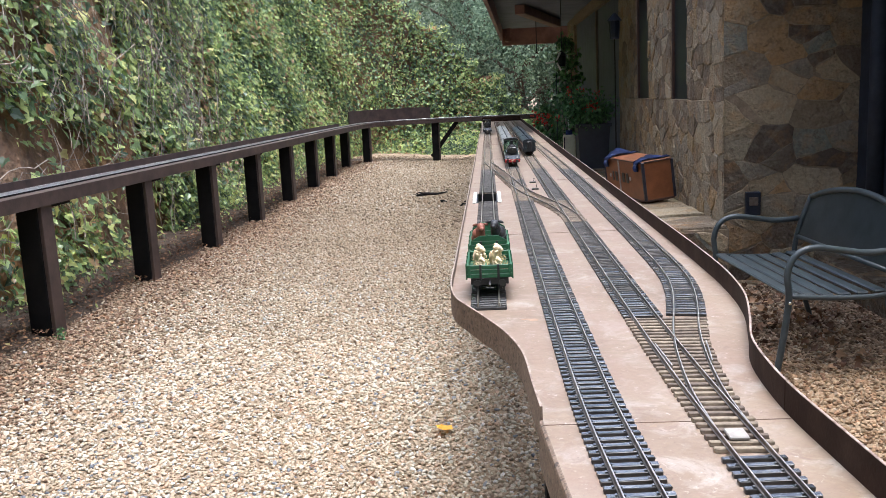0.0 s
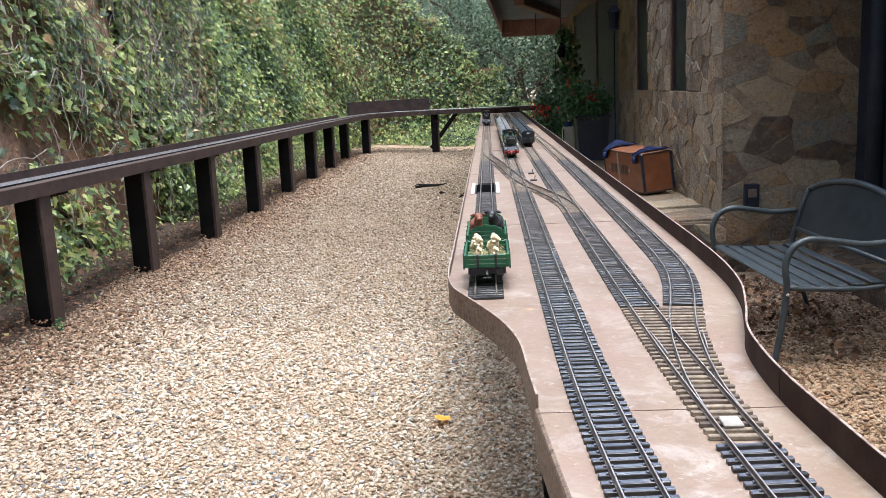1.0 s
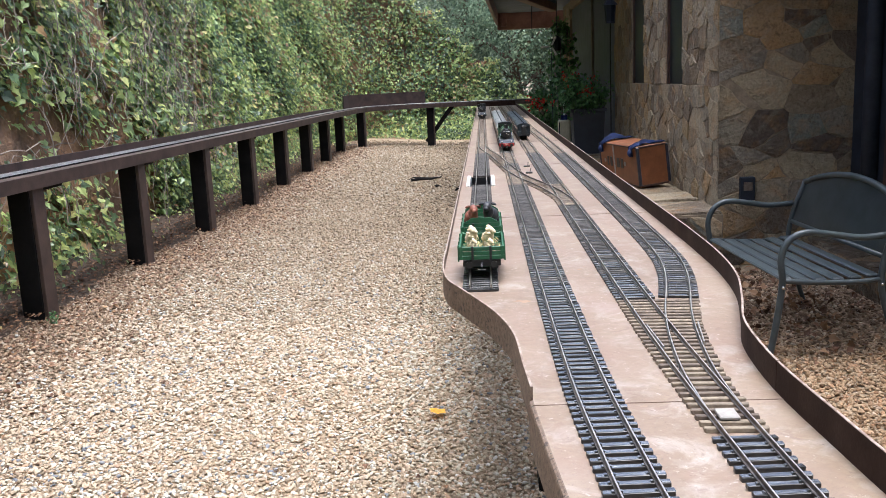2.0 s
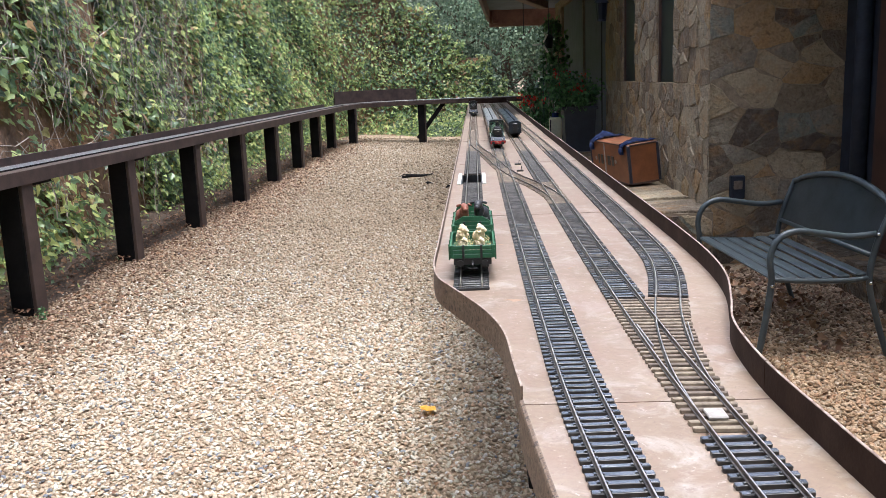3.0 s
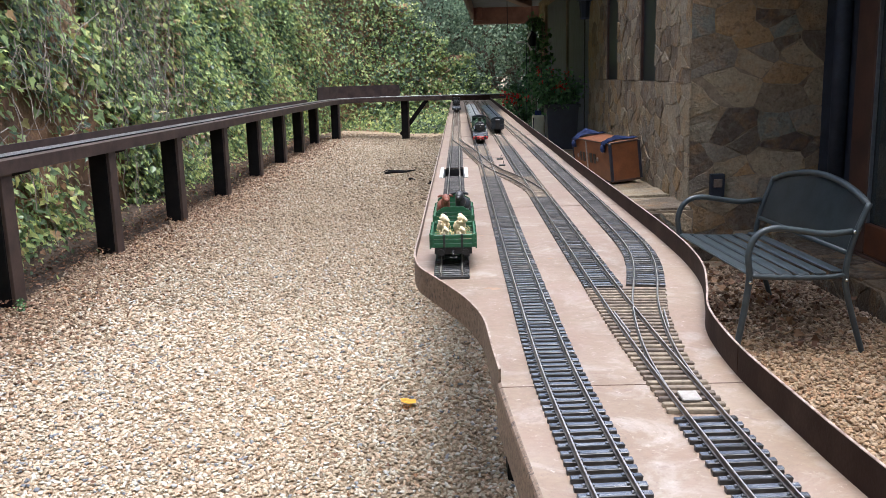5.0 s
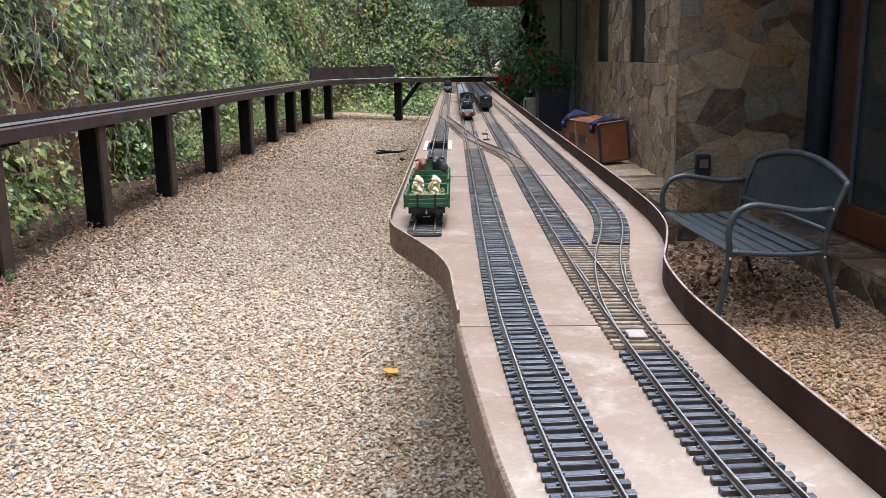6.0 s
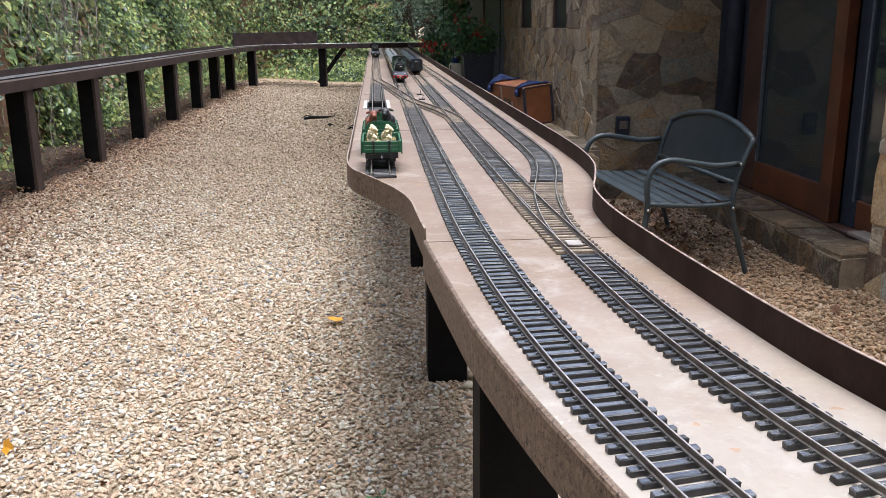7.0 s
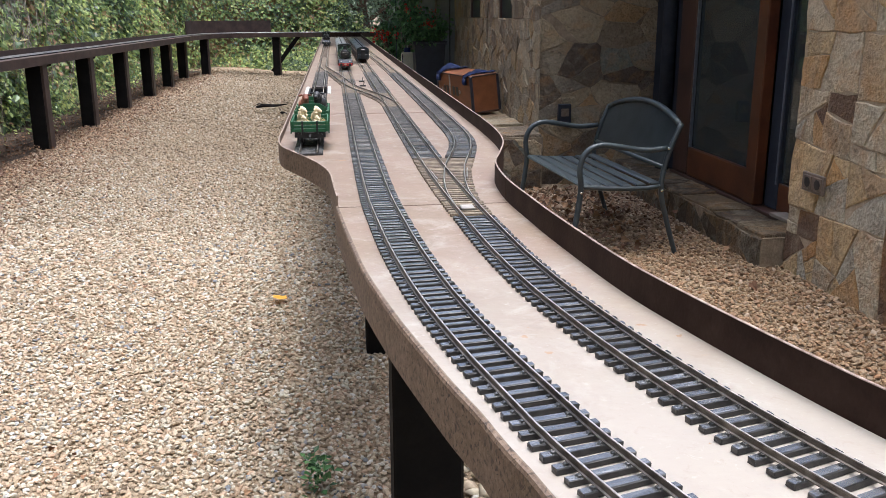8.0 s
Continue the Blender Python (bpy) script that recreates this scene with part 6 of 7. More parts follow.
    for s in (-1, 1):
        bm = bm_()
        cyl(bm, (s * 0.036, 0.055, 0.030), (s * 0.036, 0.115, 0.030), 0.0125, n=14)
        box(bm, (s * 0.036, 0.085, 0.046), (0.018, 0.05, 0.014), 0.003)
        p("cylinder", bm, M_BLACK)
        for y in (0.155, 0.222, 0.29):
            bm = bm_()
            cyl(bm, (s * 0.021, y, 0.030), (s * 0.026, y, 0.030), 0.030, n=24)
            wh = p("driving_wheel", bm, M_BLACK)
            bm = bm_()
            cyl(bm, (s * 0.0262, y, 0.030), (s * 0.0268, y, 0.030), 0.029, n=24)
            part("tyre", bm, M_RAIL, wh, "steel tyre face")
        bm = bm_()
        box(bm, (s * 0.031, 0.2225, 0.022), (0.003, 0.142, 0.006), 0.001)
        p("coupling_rod", bm, M_RAIL, "bright side rod")
        bm = bm_()
        box(bm, (s * 0.0345, 0.166, 0.027), (0.003, 0.11, 0.005), 0.001, rot=Matrix.Rotation(radians(4), 3, "X"))
        p("connecting_rod", bm, M_RAIL)
        bm = bm_()
        extrude_poly(bm, [(0.142, 0.058), (0.302, 0.058), (0.29, 0.068), (0.154, 0.068)], "x", s * 0.040 - 0.002, s * 0.040 + 0.002)
        p("splasher", bm, boiler_m)
        bm = bm_()
        tube(bm, [(s * 0.033, 0.06, 0.106), (s * 0.033, 0.15, 0.109), (s * 0.0335, 0.27, 0.111)], 0.0011, 6)
        p("boiler_handrail", bm, M_CHROME)
        bm = bm_()
        tube(bm, [(s * 0.031, 0.09, 0.075), (s * 0.034, 0.14, 0.088), (s * 0.036, 0.2, 0.080), (s * 0.036, 0.272, 0.082)], 0.002, 6)
        p("feed_pipe", bm, M_CHROME if green else M_BLACK)
    for y in (0.035, 0.105):
        wheel_pair(e, y, 0.0155)
    # tender
    t = part("tender", box(bm_(), (0, 0.455, 0.075), (0.080, 0.165, 0.050), 0.003), boiler_m, e)
    bm = bm_()
    box(bm, (0, 0.455, 0.045), (0.084, 0.185, 0.008))
    part("tender_frame", bm, M_BLACK, t)
    bm = bm_()
    for k in range(60):
        ball(bm, (random.uniform(-0.03, 0.03), random.uniform(0.39, 0.48), 0.1 + random.uniform(0, 0.006)), (0.006, 0.006, 0.005), 5, 4)
    part("coal", bm, M_BLACK, t, "heap of coal")
    for y in (0.395, 0.455, 0.515):
        wheel_pair(e, y, 0.018)
    return e


TRAIN_Y = 5.15
locomotive(0.1265, TRAIN_Y, "green and black steam locomotive with red buffer beam hauling coaches")
for k in range(5):
    coach(0.1255 - 0.0015 * k, TRAIN_Y + 0.575 + k * 0.59, M_COACHB, M_CREAM, M_ROOF, "brown and cream passenger coach with grey roof", turn=0.15)
for k in range(4):
    coach(0.2635 - 0.0015 * k, 5.98 + k * 0.59, M_COACHG, M_COACHG, M_COACHG, "blue-black passenger coach parked on the table", turn=0.15)
locomotive(-0.0195, 9.45, "black tender locomotive parked at the end of the siding", green=False)

# ---------------- things on the terrace ----------------
def build_chest():
    c = thing("luggage_chest", "tan leatherette trunk with navy corner trim leaning on the terrace", "trunk", (1.345, 8.02, 0.440), 14)
    c.matrix_basis = pose(1.345, 8.02, 0.440, 0, -6, 14)
    w, L, h = 0.28, 0.86, 0.35
    bm = bm_()
    box(bm, (0, 0, h / 2), (w, L, h), 0.016, segments=2)
    body = part("body", bm, M_TRUNKBOX, c)
    for x in (-1, 1):
        for y in (-1, 1):
            bm = bm_()
            box(bm, (x * (w / 2 - 0.008), y * (L / 2 - 0.008), h / 2), (0.026, 0.026, h - 0.02), 0.005)
            part("corner_trim", bm, M_NAVY, body, "dark navy corner trim")
    for z in (0.008, h - 0.010):
        for y in (-1, 1):
            bm = bm_()
            box(bm, (0, y * (L / 2 + 0.001), z), (w - 0.03, 0.008, 0.016), 0.002)
            part("end_band", bm, M_DARKWOOD, body, "dark leather edge band")
        bm = bm_()
        box(bm, (-w / 2 - 0.001, 0, z), (0.008, L - 0.03, 0.012), 0.002)
        part("side_band", bm, M_DARKWOOD, body)
    bm = bm_()
    box(bm, (-w / 2 - 0.003, 0.09, h * 0.52), (0.006, 0.022, 0.30), 0.001)
    part("clasp_strip", bm, M_PLATE, body, "pale metal closing strip")
    for y, wd in ((0.16, 0.05), (0.235, 0.03), (0.0, 0.06), (-0.085, 0.05)):
        bm = bm_()
        box(bm, (-w / 2 - 0.0025, y, 0.185), (0.003, wd, 0.085))
        part("printed_bar", bm, M_BLACK, body, "dark printed bar")
    for y in (0.30, -0.15):
        bm = bm_()
        cyl(bm, (-w / 2 - 0.001, y, 0.185), (-w / 2 - 0.006, y, 0.185), 0.018, n=10)
        part("stud", bm, M_PLATE, body, "pale round stud")
    # cloths bunched over the two ends of the lid
    for y0, span, peak in ((-0.34, 0.12, 0.030), (0.33, 0.13, 0.055)):
        cl = thing("cloth", "crumpled navy blue cloth over the trunk lid", "cloth")
        cl.matrix_basis = pose(1.345, 8.02, 0.440, 0, -6, 14)
        bm = bm_()
        rows = []
        for j in range(9):
            u = j / 8 - 0.5
            row = []
            for i in range(15):
                f = i / 14
                if f < 0.3:
                    # the end that hangs over the front edge
                    x, z = -w / 2 - 0.012 - 0.010 * math.sin(f * 10), h - 0.085 * (1 - f / 0.3)
                else:
                    g = (f - 0.3) / 0.7
                    x, z = -w / 2 - 0.006 + g * (w + 0.01), h + 0.010 + peak * math.sin(math.pi * min(1, g * 1.25)) * math.exp(-(u / 0.33) ** 2)
                pinch = 0.45 + 0.55 * min(1, f / 0.35)
                row.append(bm.verts.new((x + 0.006 * math.sin(j * 2.3 + i), y0 + u * span * pinch + 0.012 * math.sin(i * 0.9), z + 0.006 * math.sin(j * 2.9 + i * 1.1))))
            rows.append(row)
        for a, b in zip(rows, rows[1:]):
            for i in range(14):
                bm.faces.new((a[i], a[i + 1], b[i + 1], b[i]))
        bmesh.ops.solidify(bm, geom=bm.faces[:], thickness=0.006)
        part("fabric", bm, M_STRAP, cl, smooth=True)
        bm = bm_()
        ball(bm, (-w / 2 - 0.022, y0 + 0.01, h - 0.055), (0.022, 0.03, 0.034), 10, 8)
        part("knot", bm, M_STRAP, cl, "bright blue knot", smooth=True)


build_chest()


def build_planter():
    p = thing("planter", "tall dark grey square planter on the terrace", "planter", (1.30, 11.3, 0.42))
    bm = bm_()
    extrude_poly(bm, [(-0.20, -0.20), (0.20, -0.20), (0.20, 0.20), (-0.20, 0.20)], "z", 0, 0.54)
    for v in bm.verts:
        if v.co.z < 0.1:
            v.co.x *= 0.86
            v.co.y *= 0.86
    part("pot", bm, M_PLANTER, p)
    bm = bm_()
    for c, s in (((0, -0.2, 0.54), (0.44, 0.04, 0.04)), ((0, 0.2, 0.54), (0.44, 0.04, 0.04)), ((-0.2, 0, 0.54), (0.04, 0.36, 0.04)), ((0.2, 0, 0.54), (0.04, 0.36, 0.04))):
        box(bm, c, s, 0.004)
    part("lip", bm, M_PLANTER, p)
    bm = bm_()
    box(bm, (0, 0, 0.50), (0.36, 0.36, 0.02))
    part("soil", bm, M_SOIL, p)
    f = thing("flowering_shrub", "red flowering shrub with dark leaves in the planter", "shrub", (1.26, 11.2, 0.92))
    bm = bm_()
    tips = []
    for k in range(22):
        a, r = k * 2.399, 0.06 + 0.012 * k
        tip = (math.cos(a) * r - 0.06, math.sin(a) * r * 0.8, 0.12 + 0.28 * random.random())
        tube(bm, [(0.1 * math.cos(a) * 0.2, 0, 0), (tip[0] * 0.5, tip[1] * 0.5, tip[2] * 0.7), tip], [0.008, 0.005, 0.002], 5)
        tips.append(tip)
    tagged(part("stems", bm, M_VINE, f), kind="stuff")
    tips = np.array(tips)
    n = 2400
    c = tips[RNG.integers(0, len(tips), n)]
    q = c * RNG.uniform(0.5, 1.1, n)[:, None] + RNG.normal(0, 0.06, (n, 3))
    leaves("foliage", q, RNG.normal(0, 1, (n, 3)) + np.array([0, -0.6, 0.8]), RNG.uniform(0.03, 0.07, n), M_SHRUB, f, simple=True)
    n = 170
    c = tips[RNG.integers(0, 9, n) * 2]
    q = c * 1.12 + RNG.normal(0, 0.028, (n, 3)) + np.array([0, -0.06, 0.02])
    tagged(leaves("bloom_rest", q, RNG.normal(0, 1, (n, 3)) + np.array([0, -1, 0.4]), RNG.uniform(0.02, 0.04, n), M_PETAL, f, simple=True), kind="stuff")


build_planter()


def climbing_shrub(at, w, h, n, label):
    s = thing("climbing_shrub", label, "shrub", at)
    bm = bm_()
    for k in range(7):
        a = k * 0.9
        tube(bm, [(0.03 * math.cos(a), 0.03 * math.sin(a), 0), (0.1 * math.cos(a), 0.1 * math.sin(a), h * 0.5), (w * 0.6 * math.cos(a), w * 0.6 * math.sin(a), h * 0.95)], [0.014, 0.009, 0.003], 5)
    tagged(part("stems", bm, M_VINE, s), kind="stuff")
    z = RNG.random(n) ** 0.8
    r = w * (0.25 + 0.75 * np.sin(np.pi * z * 0.85 + 0.25)) * RNG.random(n) ** 0.6
    a = RNG.uniform(0, 2 * np.pi, n)
    q = np.stack([np.cos(a) * r, np.sin(a) * r, z * h], 1) + RNG.normal(0, 0.05, (n, 3))
    leaves("foliage", q, RNG.normal(0, 1, (n, 3)) + np.array([-0.3, -0.6, 0.6]), RNG.uniform(0.04, 0.10, n), M_SHRUB, s, simple=True)


climbing_shrub((1.16, 13.2, 0.40), 0.22, 1.75, 1100, "dark leafy climbing shrub on the terrace")
climbing_shrub((1.0, 14.6, 0.30), 0.28, 0.85, 1200, "low dark shrub with red flowers by the terrace")
n = 70
q = np.array([0.78, 13.0, 1.02]) + RNG.normal(0, 1, (n, 3)) * np.array([0.10, 0.10, 0.06])
fl = thing("red_blooms", "cluster of bright red blooms above the terrace edge", "flowers", (0, 0, 0))
tagged(leaves("bloom_rest", q, RNG.normal(0, 1, (n, 3)) + np.array([0, -1, 0.4]), RNG.uniform(0.03, 0.055, n), M_PETAL, fl, simple=True), kind="stuff")
bm = bm_()
for k in range(6):
    tube(bm, [(0.98 + 0.02 * k, 13.6, 0.4), (0.9, 13.3, 0.8), (0.74 + 0.02 * k, 13.0, 1.0)], 0.004, 4)
tagged(part("stems", bm, M_VINE, fl), kind="stuff")

can = thing("canister", "cream plastic canister with blue cap on the terrace", "canister", (1.10, 12.3, 0.40))
bm = bm_()
box(bm, (0, 0, 0.20), (0.17, 0.13, 0.40), 0.03, segments=2)
part("body", bm, M_CAN, can)
bm = bm_()
cyl(bm, (0.0, 0, 0.40), (0.0, 0, 0.46), 0.045, n=12)
part("cap", bm, M_STRAP, can, "blue cap")
bm = bm_()
tube(bm, [(0.0, 0, 0.46), (0.0, 0, 0.62), (0.02, 0, 0.65), (0.05, 0, 0.63)], 0.009, 6)
part("spout", bm, M_WHITE, can, "thin white pump spout")
for x, y in ((1.0, 12.0), (1.18, 11.6), (1.12, 11.5)):
    bm = bm_()
    cyl(bm, (x, y, 0.40), (x + 0.01, y, 0.78), 0.008, n=6)
    tagged(part("garden_stake", bm, M_PIPE), "thin dark metal garden stake on the terrace", "stake", "garden stakes")

lamp = thing("wall_lamp", "dark metal lantern on a thin pole on the terrace", "lantern", (1.40, 9.9, 0.40))
bm = bm_()
cyl(bm, (0, 0, 0), (0, 0, 1.53), 0.006, n=8)
part("pole", bm, M_POST, lamp)
bm = bm_()
cyl(bm, (0, 0, 1.55), (0, 0, 1.72), 0.05, 0.065, 8)
part("lantern_glass", bm, M_DARKPANE, lamp)
bm = bm_()
cyl(bm, (0, 0, 1.72), (0, 0, 1.80), 0.085, 0.015, 8)
part("lantern_cap", bm, M_PIPE, lamp)
bm = bm_()
cyl(bm, (0, 0, 1.53), (0, 0, 1.55), 0.05, n=8)
part("lantern_base", bm, M_PIPE, lamp)
lamp2 = thing("porch_lantern", "small dark lantern hanging from the porch roof", "lantern", (1.05, 12.6, 1.74))
bm = bm_()
cyl(bm, (0, 0, 0.0), (0, 0, 0.14), 0.05, 0.06, 8)
part("lantern_glass", bm, M_DARKPANE, lamp2)
bm = bm_()
cyl(bm, (0, 0, 0.14), (0, 0, 0.2), 0.08, 0.012, 8), cyl(bm, (0, 0, 0.19), (0, 0, 1.0), 0.006, n=6)
part("lantern_cap", bm, M_PIPE, lamp2)
sp = thing("garden_spinner", "white three-bladed garden spinner on a thin pole", "garden spinner", (0.96, 12.5, 0.40))
bm = bm_()
cyl(bm, (0, 0, 0), (0, 0, 1.40), 0.005, n=6)
part("pole", bm, M_PIPE, sp)
for a in (65, 185, 300):
    bm = bm_()
    c, d = math.cos(radians(a)), math.sin(radians(a))
    cyl(bm, (0.015 * c, -0.012, 1.40 + 0.015 * d), (0.14 * c, -0.02, 1.40 + 0.14 * d), 0.010, 0.014, 8)
    part("blade", bm, M_WHITE, sp, "white blade")

so = thing("wall_box", "dark grey metal service box on the stone wall", "service box", (1.833, 6.283, 0.475))
bm = bm_()
box(bm, (0, 0, 0.082), (0.10, 0.05, 0.165), 0.006)
part("cover", bm, M_PIPE, so)
bm = bm_()
box(bm, (0, -0.026, 0.10), (0.06, 0.008, 0.06), 0.002)
part("flap", bm, M_SOCKET, so)
so = thing("power_socket", "bronze double power socket on the stone pillar", "socket", (2.348, 3.49, 0.52))
bm = bm_()
box(bm, (0, 0, 0), (0.012, 0.20, 0.095), 0.004)
part("plate", bm, M_SOCKET, so)
for y in (-0.045, 0.045):
    bm = bm_()
    box(bm, (-0.006, y, 0), (0.006, 0.072, 0.07), 0.004)
    part("frame", bm, M_SOCKET, so)
    bm = bm_()
    cyl(bm, (-0.008, y, 0), (-0.0105, y, 0), 0.025, n=16)
    part("outlet", bm, M_BLACK, so)

# ---------------- leaves, sticks and weeds on the gravel ----------------
def fallen(name, label, at, s, m, rz=0, facing=(0.1, -0.15, 1.0)):
    q = np.array([[0, 0, 0]], float)
    o = leaves(name, q, np.array([facing]), np.array([s]), m)
    o.matrix_basis = pose(*at, 0, 0, rz)
    return tagged(o, label, "leaf")


fallen("yellow_leaf", "curled yellow leaf lying on the gravel", (-0.225, 3.52, 0.03), 0.085, M_YELLOW, 70)
fallen("yellow_leaf", "yellow leaf propped on edge in the gravel", (-1.22, 2.34, 0.060), 0.056, M_YELLOW, 0, (0.95, -0.30, 0.15))
n = 13000
x = -2.72 + RNG.normal(0, 0.40, n)
y = RNG.uniform(3.2, 16.5, n)
q = np.stack([x, y, ground_z(x, y) + 0.025 + 0.03 * (x < -2.6)], 1)
LIT = thing("dry_leaves", "scattered dry brown leaves on the gravel", "leaf litter", kind="stuff")
leaves("path_litter", q, RNG.normal(0, 0.35, (n, 3)) + np.array([0, 0, 1]), RNG.uniform(0.010, 0.034, n), M_DRY, LIT, simple=True)
n = 420
q = np.stack([1.72 + RNG.normal(0, 0.26, n), 5.25 + RNG.normal(0, 0.55, n), np.abs(RNG.normal(0.012, 0.016, n)) + 0.012], 1)
leaves("bench_litter", q, RNG.normal(0, 0.7, (n, 3)) + np.array([0, 0, 1]), RNG.uniform(0.02, 0.06, n), M_DRY, LIT)
fallen("brown_leaf", "large curled brown leaf on the gravel by the bench", (1.30, 4.02, 0.035), 0.13, M_DRY, 200)
st = thing("fallen_branch", "dark broken branch lying on the gravel path", "branch", (-0.75, 11.3, 0.16), 12)
bm = bm_()
tube(bm, [(-0.22, 0, 0), (-0.1, 0.03, 0.012), (0.05, -0.02, 0.01), (0.19, 0.05, 0.018)], [0.016, 0.024, 0.017, 0.006], 6)
tube(bm, [(-0.1, 0.03, 0.02), (-0.2, -0.1, 0.05), (-0.26, -0.14, 0.03)], [0.012, 0.008, 0.004], 6)
part("stick", bm, M_POST, st)
for k, (x, y, rz, ln) in enumerate(((-0.22, 12.2, 60, 0.16), (-0.34, 10.7, 20, 0.10), (-0.30, 10.95, 140, 0.13), (-0.62, 11.1, -8, 0.12))):
    st = thing("bark_scrap", "dark rotten bark scrap lying on the gravel", "bark", (x, y, float(ground_z(x, y)) + 0.014), rz, group="bark scraps")
    bm = bm_()
    tube(bm, [(-ln / 2, 0, 0), (-ln * 0.15, 0.015, 0.012), (ln * 0.2, -0.012, 0.008), (ln / 2, 0.006, 0.002)], [0.006, 0.02, 0.015, 0.004], 6)
    part("scrap", bm, M_POST, st)
for at, s in (((-0.034, 1.812, 0.01), 1.1), ((-2.52, 4.83, 0.11), 0.8)):
    wd = thing("weed", "small green weed growing in the gravel", "weed", at, group="weeds")
    n = 110
    q = RNG.normal(0, 1, (n, 3)) * np.array([0.017, 0.017, 0.0]) * s + np.array([0, 0, 0.01]) + np.stack([np.zeros(n), np.zeros(n), RNG.random(n) * 0.095 * s], 1)
    tagged(leaves("leaf_tuft", q, RNG.normal(0, 0.6, (n, 3)) + np.array([0, 0, 1]), RNG.uniform(0.012, 0.028, n) * s, M_SHRUB, wd, simple=True), kind="stuff")

# ---------------- gravel stones ----------------
def icosa():
    g = (1 + 5 ** 0.5) / 2
    v = np.array([(-1, g, 0), (1, g, 0), (-1, -g, 0), (1, -g, 0), (0, -1, g), (0, 1, g), (0, -1, -g), (0, 1, -g), (g, 0, -1), (g, 0, 1), (-g, 0, -1), (-g, 0, 1)], float)
    f = np.array([(0, 11, 5), (0, 5, 1), (0, 1, 7), (0, 7, 10), (0, 10, 11), (1, 5, 9), (5, 11, 4), (11, 10, 2), (10, 7, 6), (7, 1, 8), (3, 9, 4), (3, 4, 2), (3, 2, 6), (3, 6, 8), (3, 8, 9), (4, 9, 5), (2, 4, 11), (6, 2, 10), (8, 6, 7), (9, 8, 1)])
    return v / np.linalg.norm(v[0]), f


def octa():
    v = np.array([(1, 0, 0), (-1, 0, 0), (0, 1, 0), (0, -1, 0), (0, 0, 1), (0, 0, -1)], float)
    f = np.array([(0, 2, 4), (2, 1, 4), (1, 3, 4), (3, 0, 4), (2, 0, 5), (1, 2, 5), (3, 1, 5), (0, 3, 5)])
    return v * 1.15, f


def pebbles(name, parent, x, y, size, material, plain=False):
    v, f = octa() if plain else icosa()
    n, m = len(x), len(v)
    a = RNG.uniform(0, 2 * np.pi, n)
    sx, sy, sz = size * RNG.uniform(0.8, 1.35, n), size * RNG.uniform(0.6, 1.05, n), size * RNG.uniform(0.42, 0.74, n)
    w = v[None] * (1 + RNG.normal(0, 0.13, (n, m, 1)))
    px, py, pz = w[..., 0] * sx[:, None], w[..., 1] * sy[:, None], w[..., 2] * sz[:, None]
    tl = RNG.normal(0, 0.3, n)[:, None]
    pz = pz + px * np.sin(tl)
    X = x[:, None] + px * np.cos(a)[:, None] - py * np.sin(a)[:, None]
    Yv = y[:, None] + px * np.sin(a)[:, None] + py * np.cos(a)[:, None]
    Zv = (ground_z(x, y) + 0.2 * size + RNG.uniform(0, 0.6, n) * size)[:, None] + pz
    F = f[None] + (np.arange(n) * m)[:, None, None]
    return raw(name, np.stack([X, Yv, Zv], 2).reshape(-1, 3), F.reshape(-1, 3), material, parent, smooth=plain)


n = 420
x, y = RNG.uniform(-2.3, 0.1, n), 1.6 + 7.5 * RNG.random(n) ** 1.4
q = np.stack([x, y, ground_z(x, y) + 0.017], 1)
leaves("strewn_bits", q, RNG.normal(0, 0.4, (n, 3)) + np.array([0, 0, 1]), RNG.uniform(0.010, 0.024, n), M_DRY, LIT)
PEB = thing("pebbles", "rounded tan, cream and grey gravel pebbles", "gravel", kind="stuff")


def scatter(x0, x1, y0, y1, spacing):
    nx, ny = int((x1 - x0) / spacing), int((y1 - y0) / spacing)
    X, Y = np.meshgrid(x0 + (np.arange(nx) + 0.5) * spacing, y0 + (np.arange(ny) + 0.5) * spacing)
    X, Y = X.ravel() + RNG.uniform(-0.6, 0.6, nx * ny) * spacing, Y.ravel() + RNG.uniform(-0.6, 0.6, nx * ny) * spacing
    return X, Y


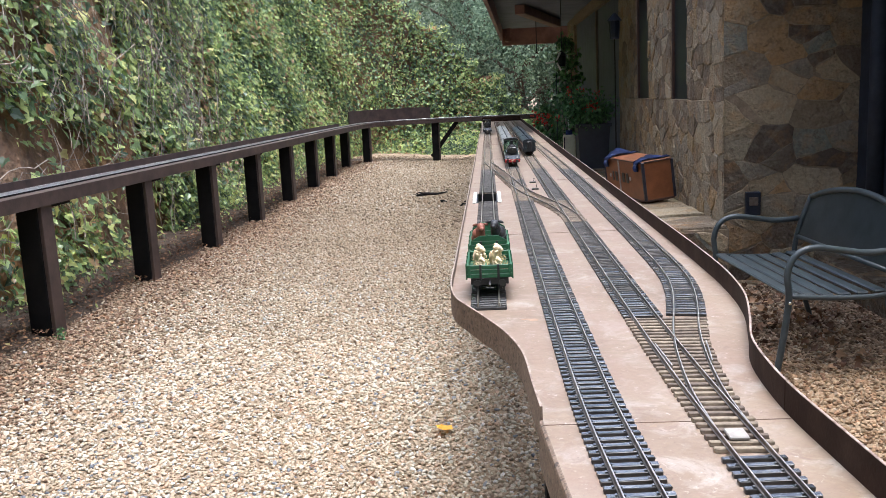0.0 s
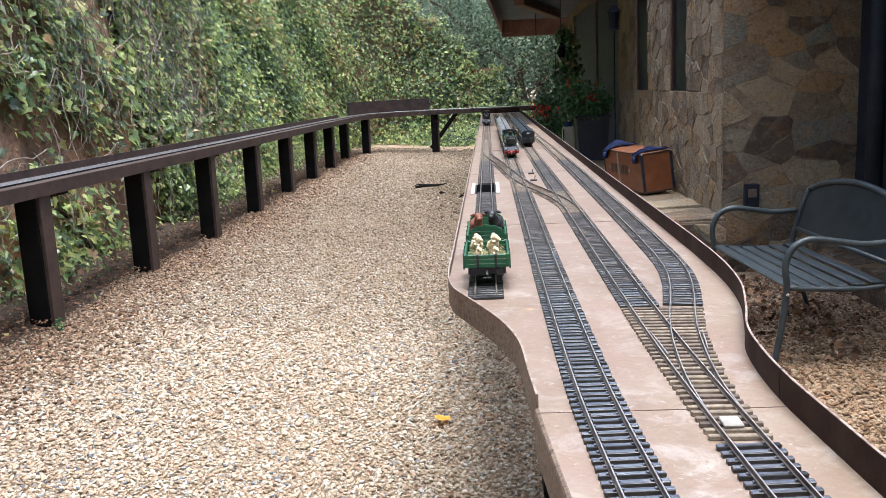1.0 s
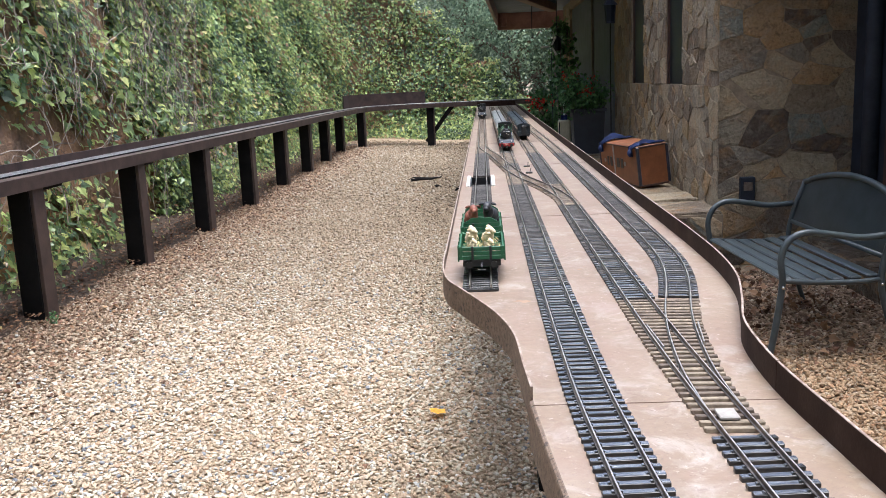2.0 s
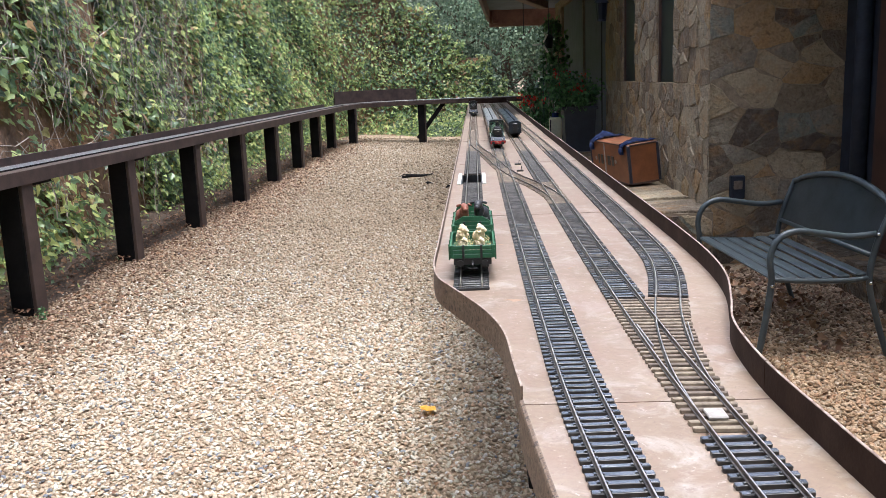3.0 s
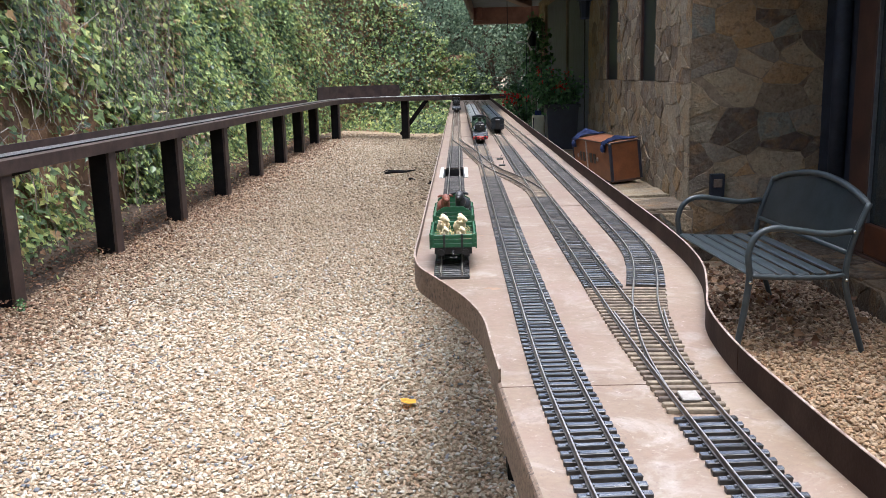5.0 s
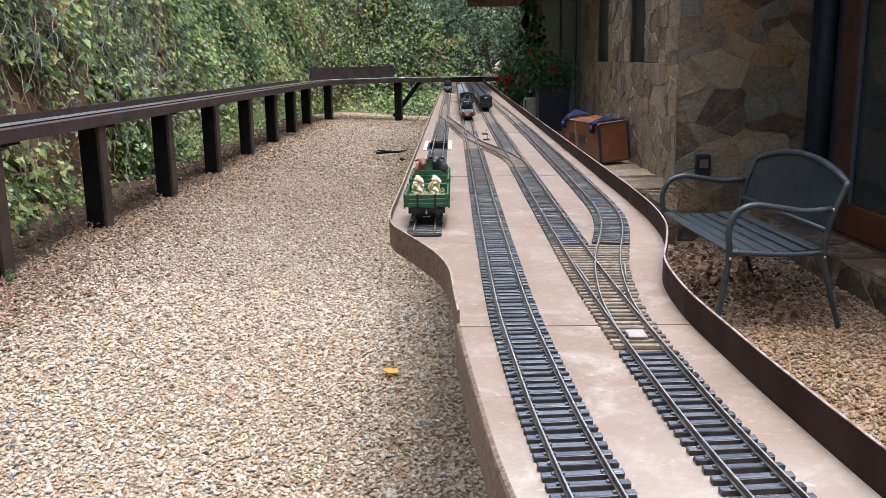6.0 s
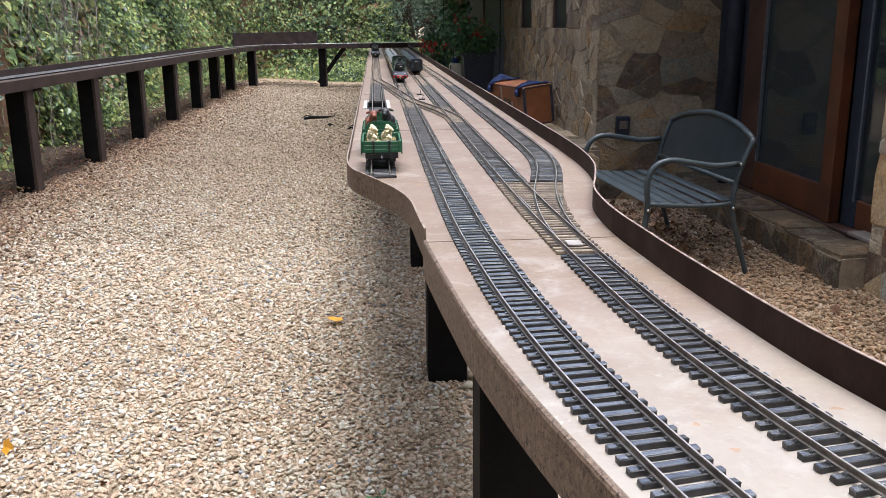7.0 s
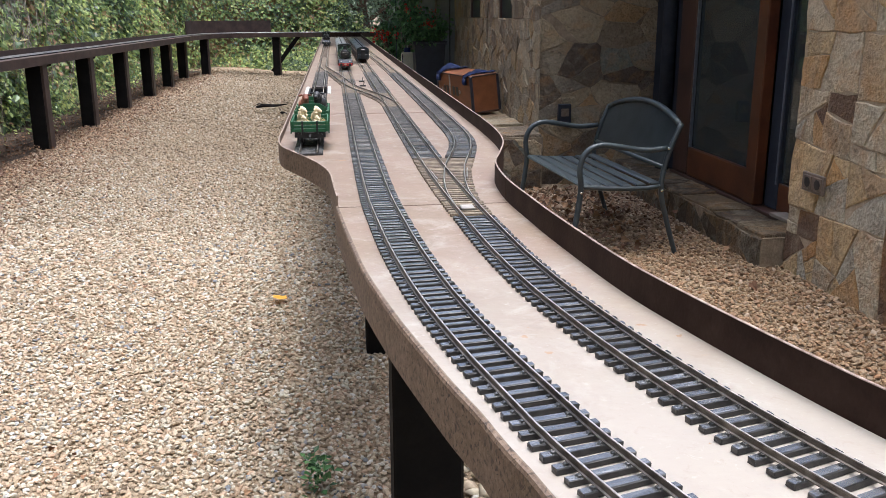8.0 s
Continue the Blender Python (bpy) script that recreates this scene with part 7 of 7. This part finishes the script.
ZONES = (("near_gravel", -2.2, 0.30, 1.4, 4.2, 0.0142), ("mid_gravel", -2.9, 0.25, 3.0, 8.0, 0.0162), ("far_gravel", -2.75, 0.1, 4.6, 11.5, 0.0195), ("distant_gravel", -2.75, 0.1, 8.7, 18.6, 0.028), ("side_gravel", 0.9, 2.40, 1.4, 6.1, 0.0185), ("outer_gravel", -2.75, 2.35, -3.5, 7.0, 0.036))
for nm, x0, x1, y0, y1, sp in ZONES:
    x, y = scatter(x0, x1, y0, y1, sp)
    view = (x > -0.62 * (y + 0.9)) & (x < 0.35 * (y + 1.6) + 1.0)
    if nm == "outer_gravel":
        # coarser cover outside what the camera faces on its walk
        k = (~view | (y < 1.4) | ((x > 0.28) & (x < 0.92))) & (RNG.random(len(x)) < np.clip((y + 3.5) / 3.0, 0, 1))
    else:
        k = view
    if nm not in ("side_gravel", "outer_gravel"):
        # the sizes run into one another
        fade = np.clip((y1 - y) / (1.2 if nm == "near_gravel" else 3.0), 0, 1) * (np.clip((y - y0) / (1.2 if nm == "mid_gravel" else 3.0), 0, 1) if y0 > 2 else 1)
        k &= RNG.random(len(x)) < fade
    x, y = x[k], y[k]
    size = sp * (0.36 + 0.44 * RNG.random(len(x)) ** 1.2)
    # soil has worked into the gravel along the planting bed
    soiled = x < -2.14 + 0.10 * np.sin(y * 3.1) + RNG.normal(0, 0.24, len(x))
    # and in a widened patch under the bench, for its darker tone
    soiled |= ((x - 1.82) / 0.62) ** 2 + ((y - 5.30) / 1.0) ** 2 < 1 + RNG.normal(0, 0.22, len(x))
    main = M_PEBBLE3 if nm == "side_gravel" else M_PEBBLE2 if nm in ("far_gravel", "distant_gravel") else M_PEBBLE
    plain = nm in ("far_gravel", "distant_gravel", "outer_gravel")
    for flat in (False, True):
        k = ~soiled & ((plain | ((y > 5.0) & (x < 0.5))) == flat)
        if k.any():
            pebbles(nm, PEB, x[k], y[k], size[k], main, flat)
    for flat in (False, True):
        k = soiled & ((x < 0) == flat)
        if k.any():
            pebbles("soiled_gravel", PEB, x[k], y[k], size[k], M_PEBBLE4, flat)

# ---------------- stones of the walls ----------------
lay_stones(w_front, (1.64, 6.33, 0.0), X, Z, MY, 0.975, 2.6, 0.27, 11, M_STONE, 0.008)
lay_stones(w_side, (1.64, 11.17, 0.40), MY, Z, MX, 4.86, 0.88, 0.20, 12, M_STONE_S, 0.008)
lay_stones(w_far, (1.64, 18.10, 0.40), MY, Z, MX, 1.35, 2.25, 0.26, 22, M_STONE_S, 0.008)
for a, b, s in ((6.33, 7.45, 13), (8.10, 9.20, 14), (9.92, 11.17, 15)):
    lay_stones(w_side, (1.64, b, 1.285), MY, Z, MX, b - a, 1.35, 0.20, s, M_STONE_S, 0.008)
lay_stones(w_pillar, (2.39, 3.77, -0.02), MY, Z, MX, 2.0, 2.3, 0.30, 16, M_STONE_L, 0.006, stone_cuts)
lay_stones(terrace, (0.98, 6.16, 0.0), X, Z, MY, 0.65, 0.385, 0.20, 17)
lay_stones(terrace, (0.98, 12.0, 0.0), MY, Z, MX, 5.84, 0.385, 0.24, 18)
lay_stones(terrace, (0.98, 6.17, 0.398), X, Y, Z, 0.65, 6.0, 0.62, 19, M_STONE_S, 0.014)
lay_stones(step, (2.27, 6.3, 0.0), MY, Z, MX, 2.5, 0.16, 0.20, 20, M_STONE_D)
lay_stones(step, (2.27, 3.80, 0.168), X, Y, Z, 0.26, 2.5, 0.42, 21, M_STONE_D, 0.02)
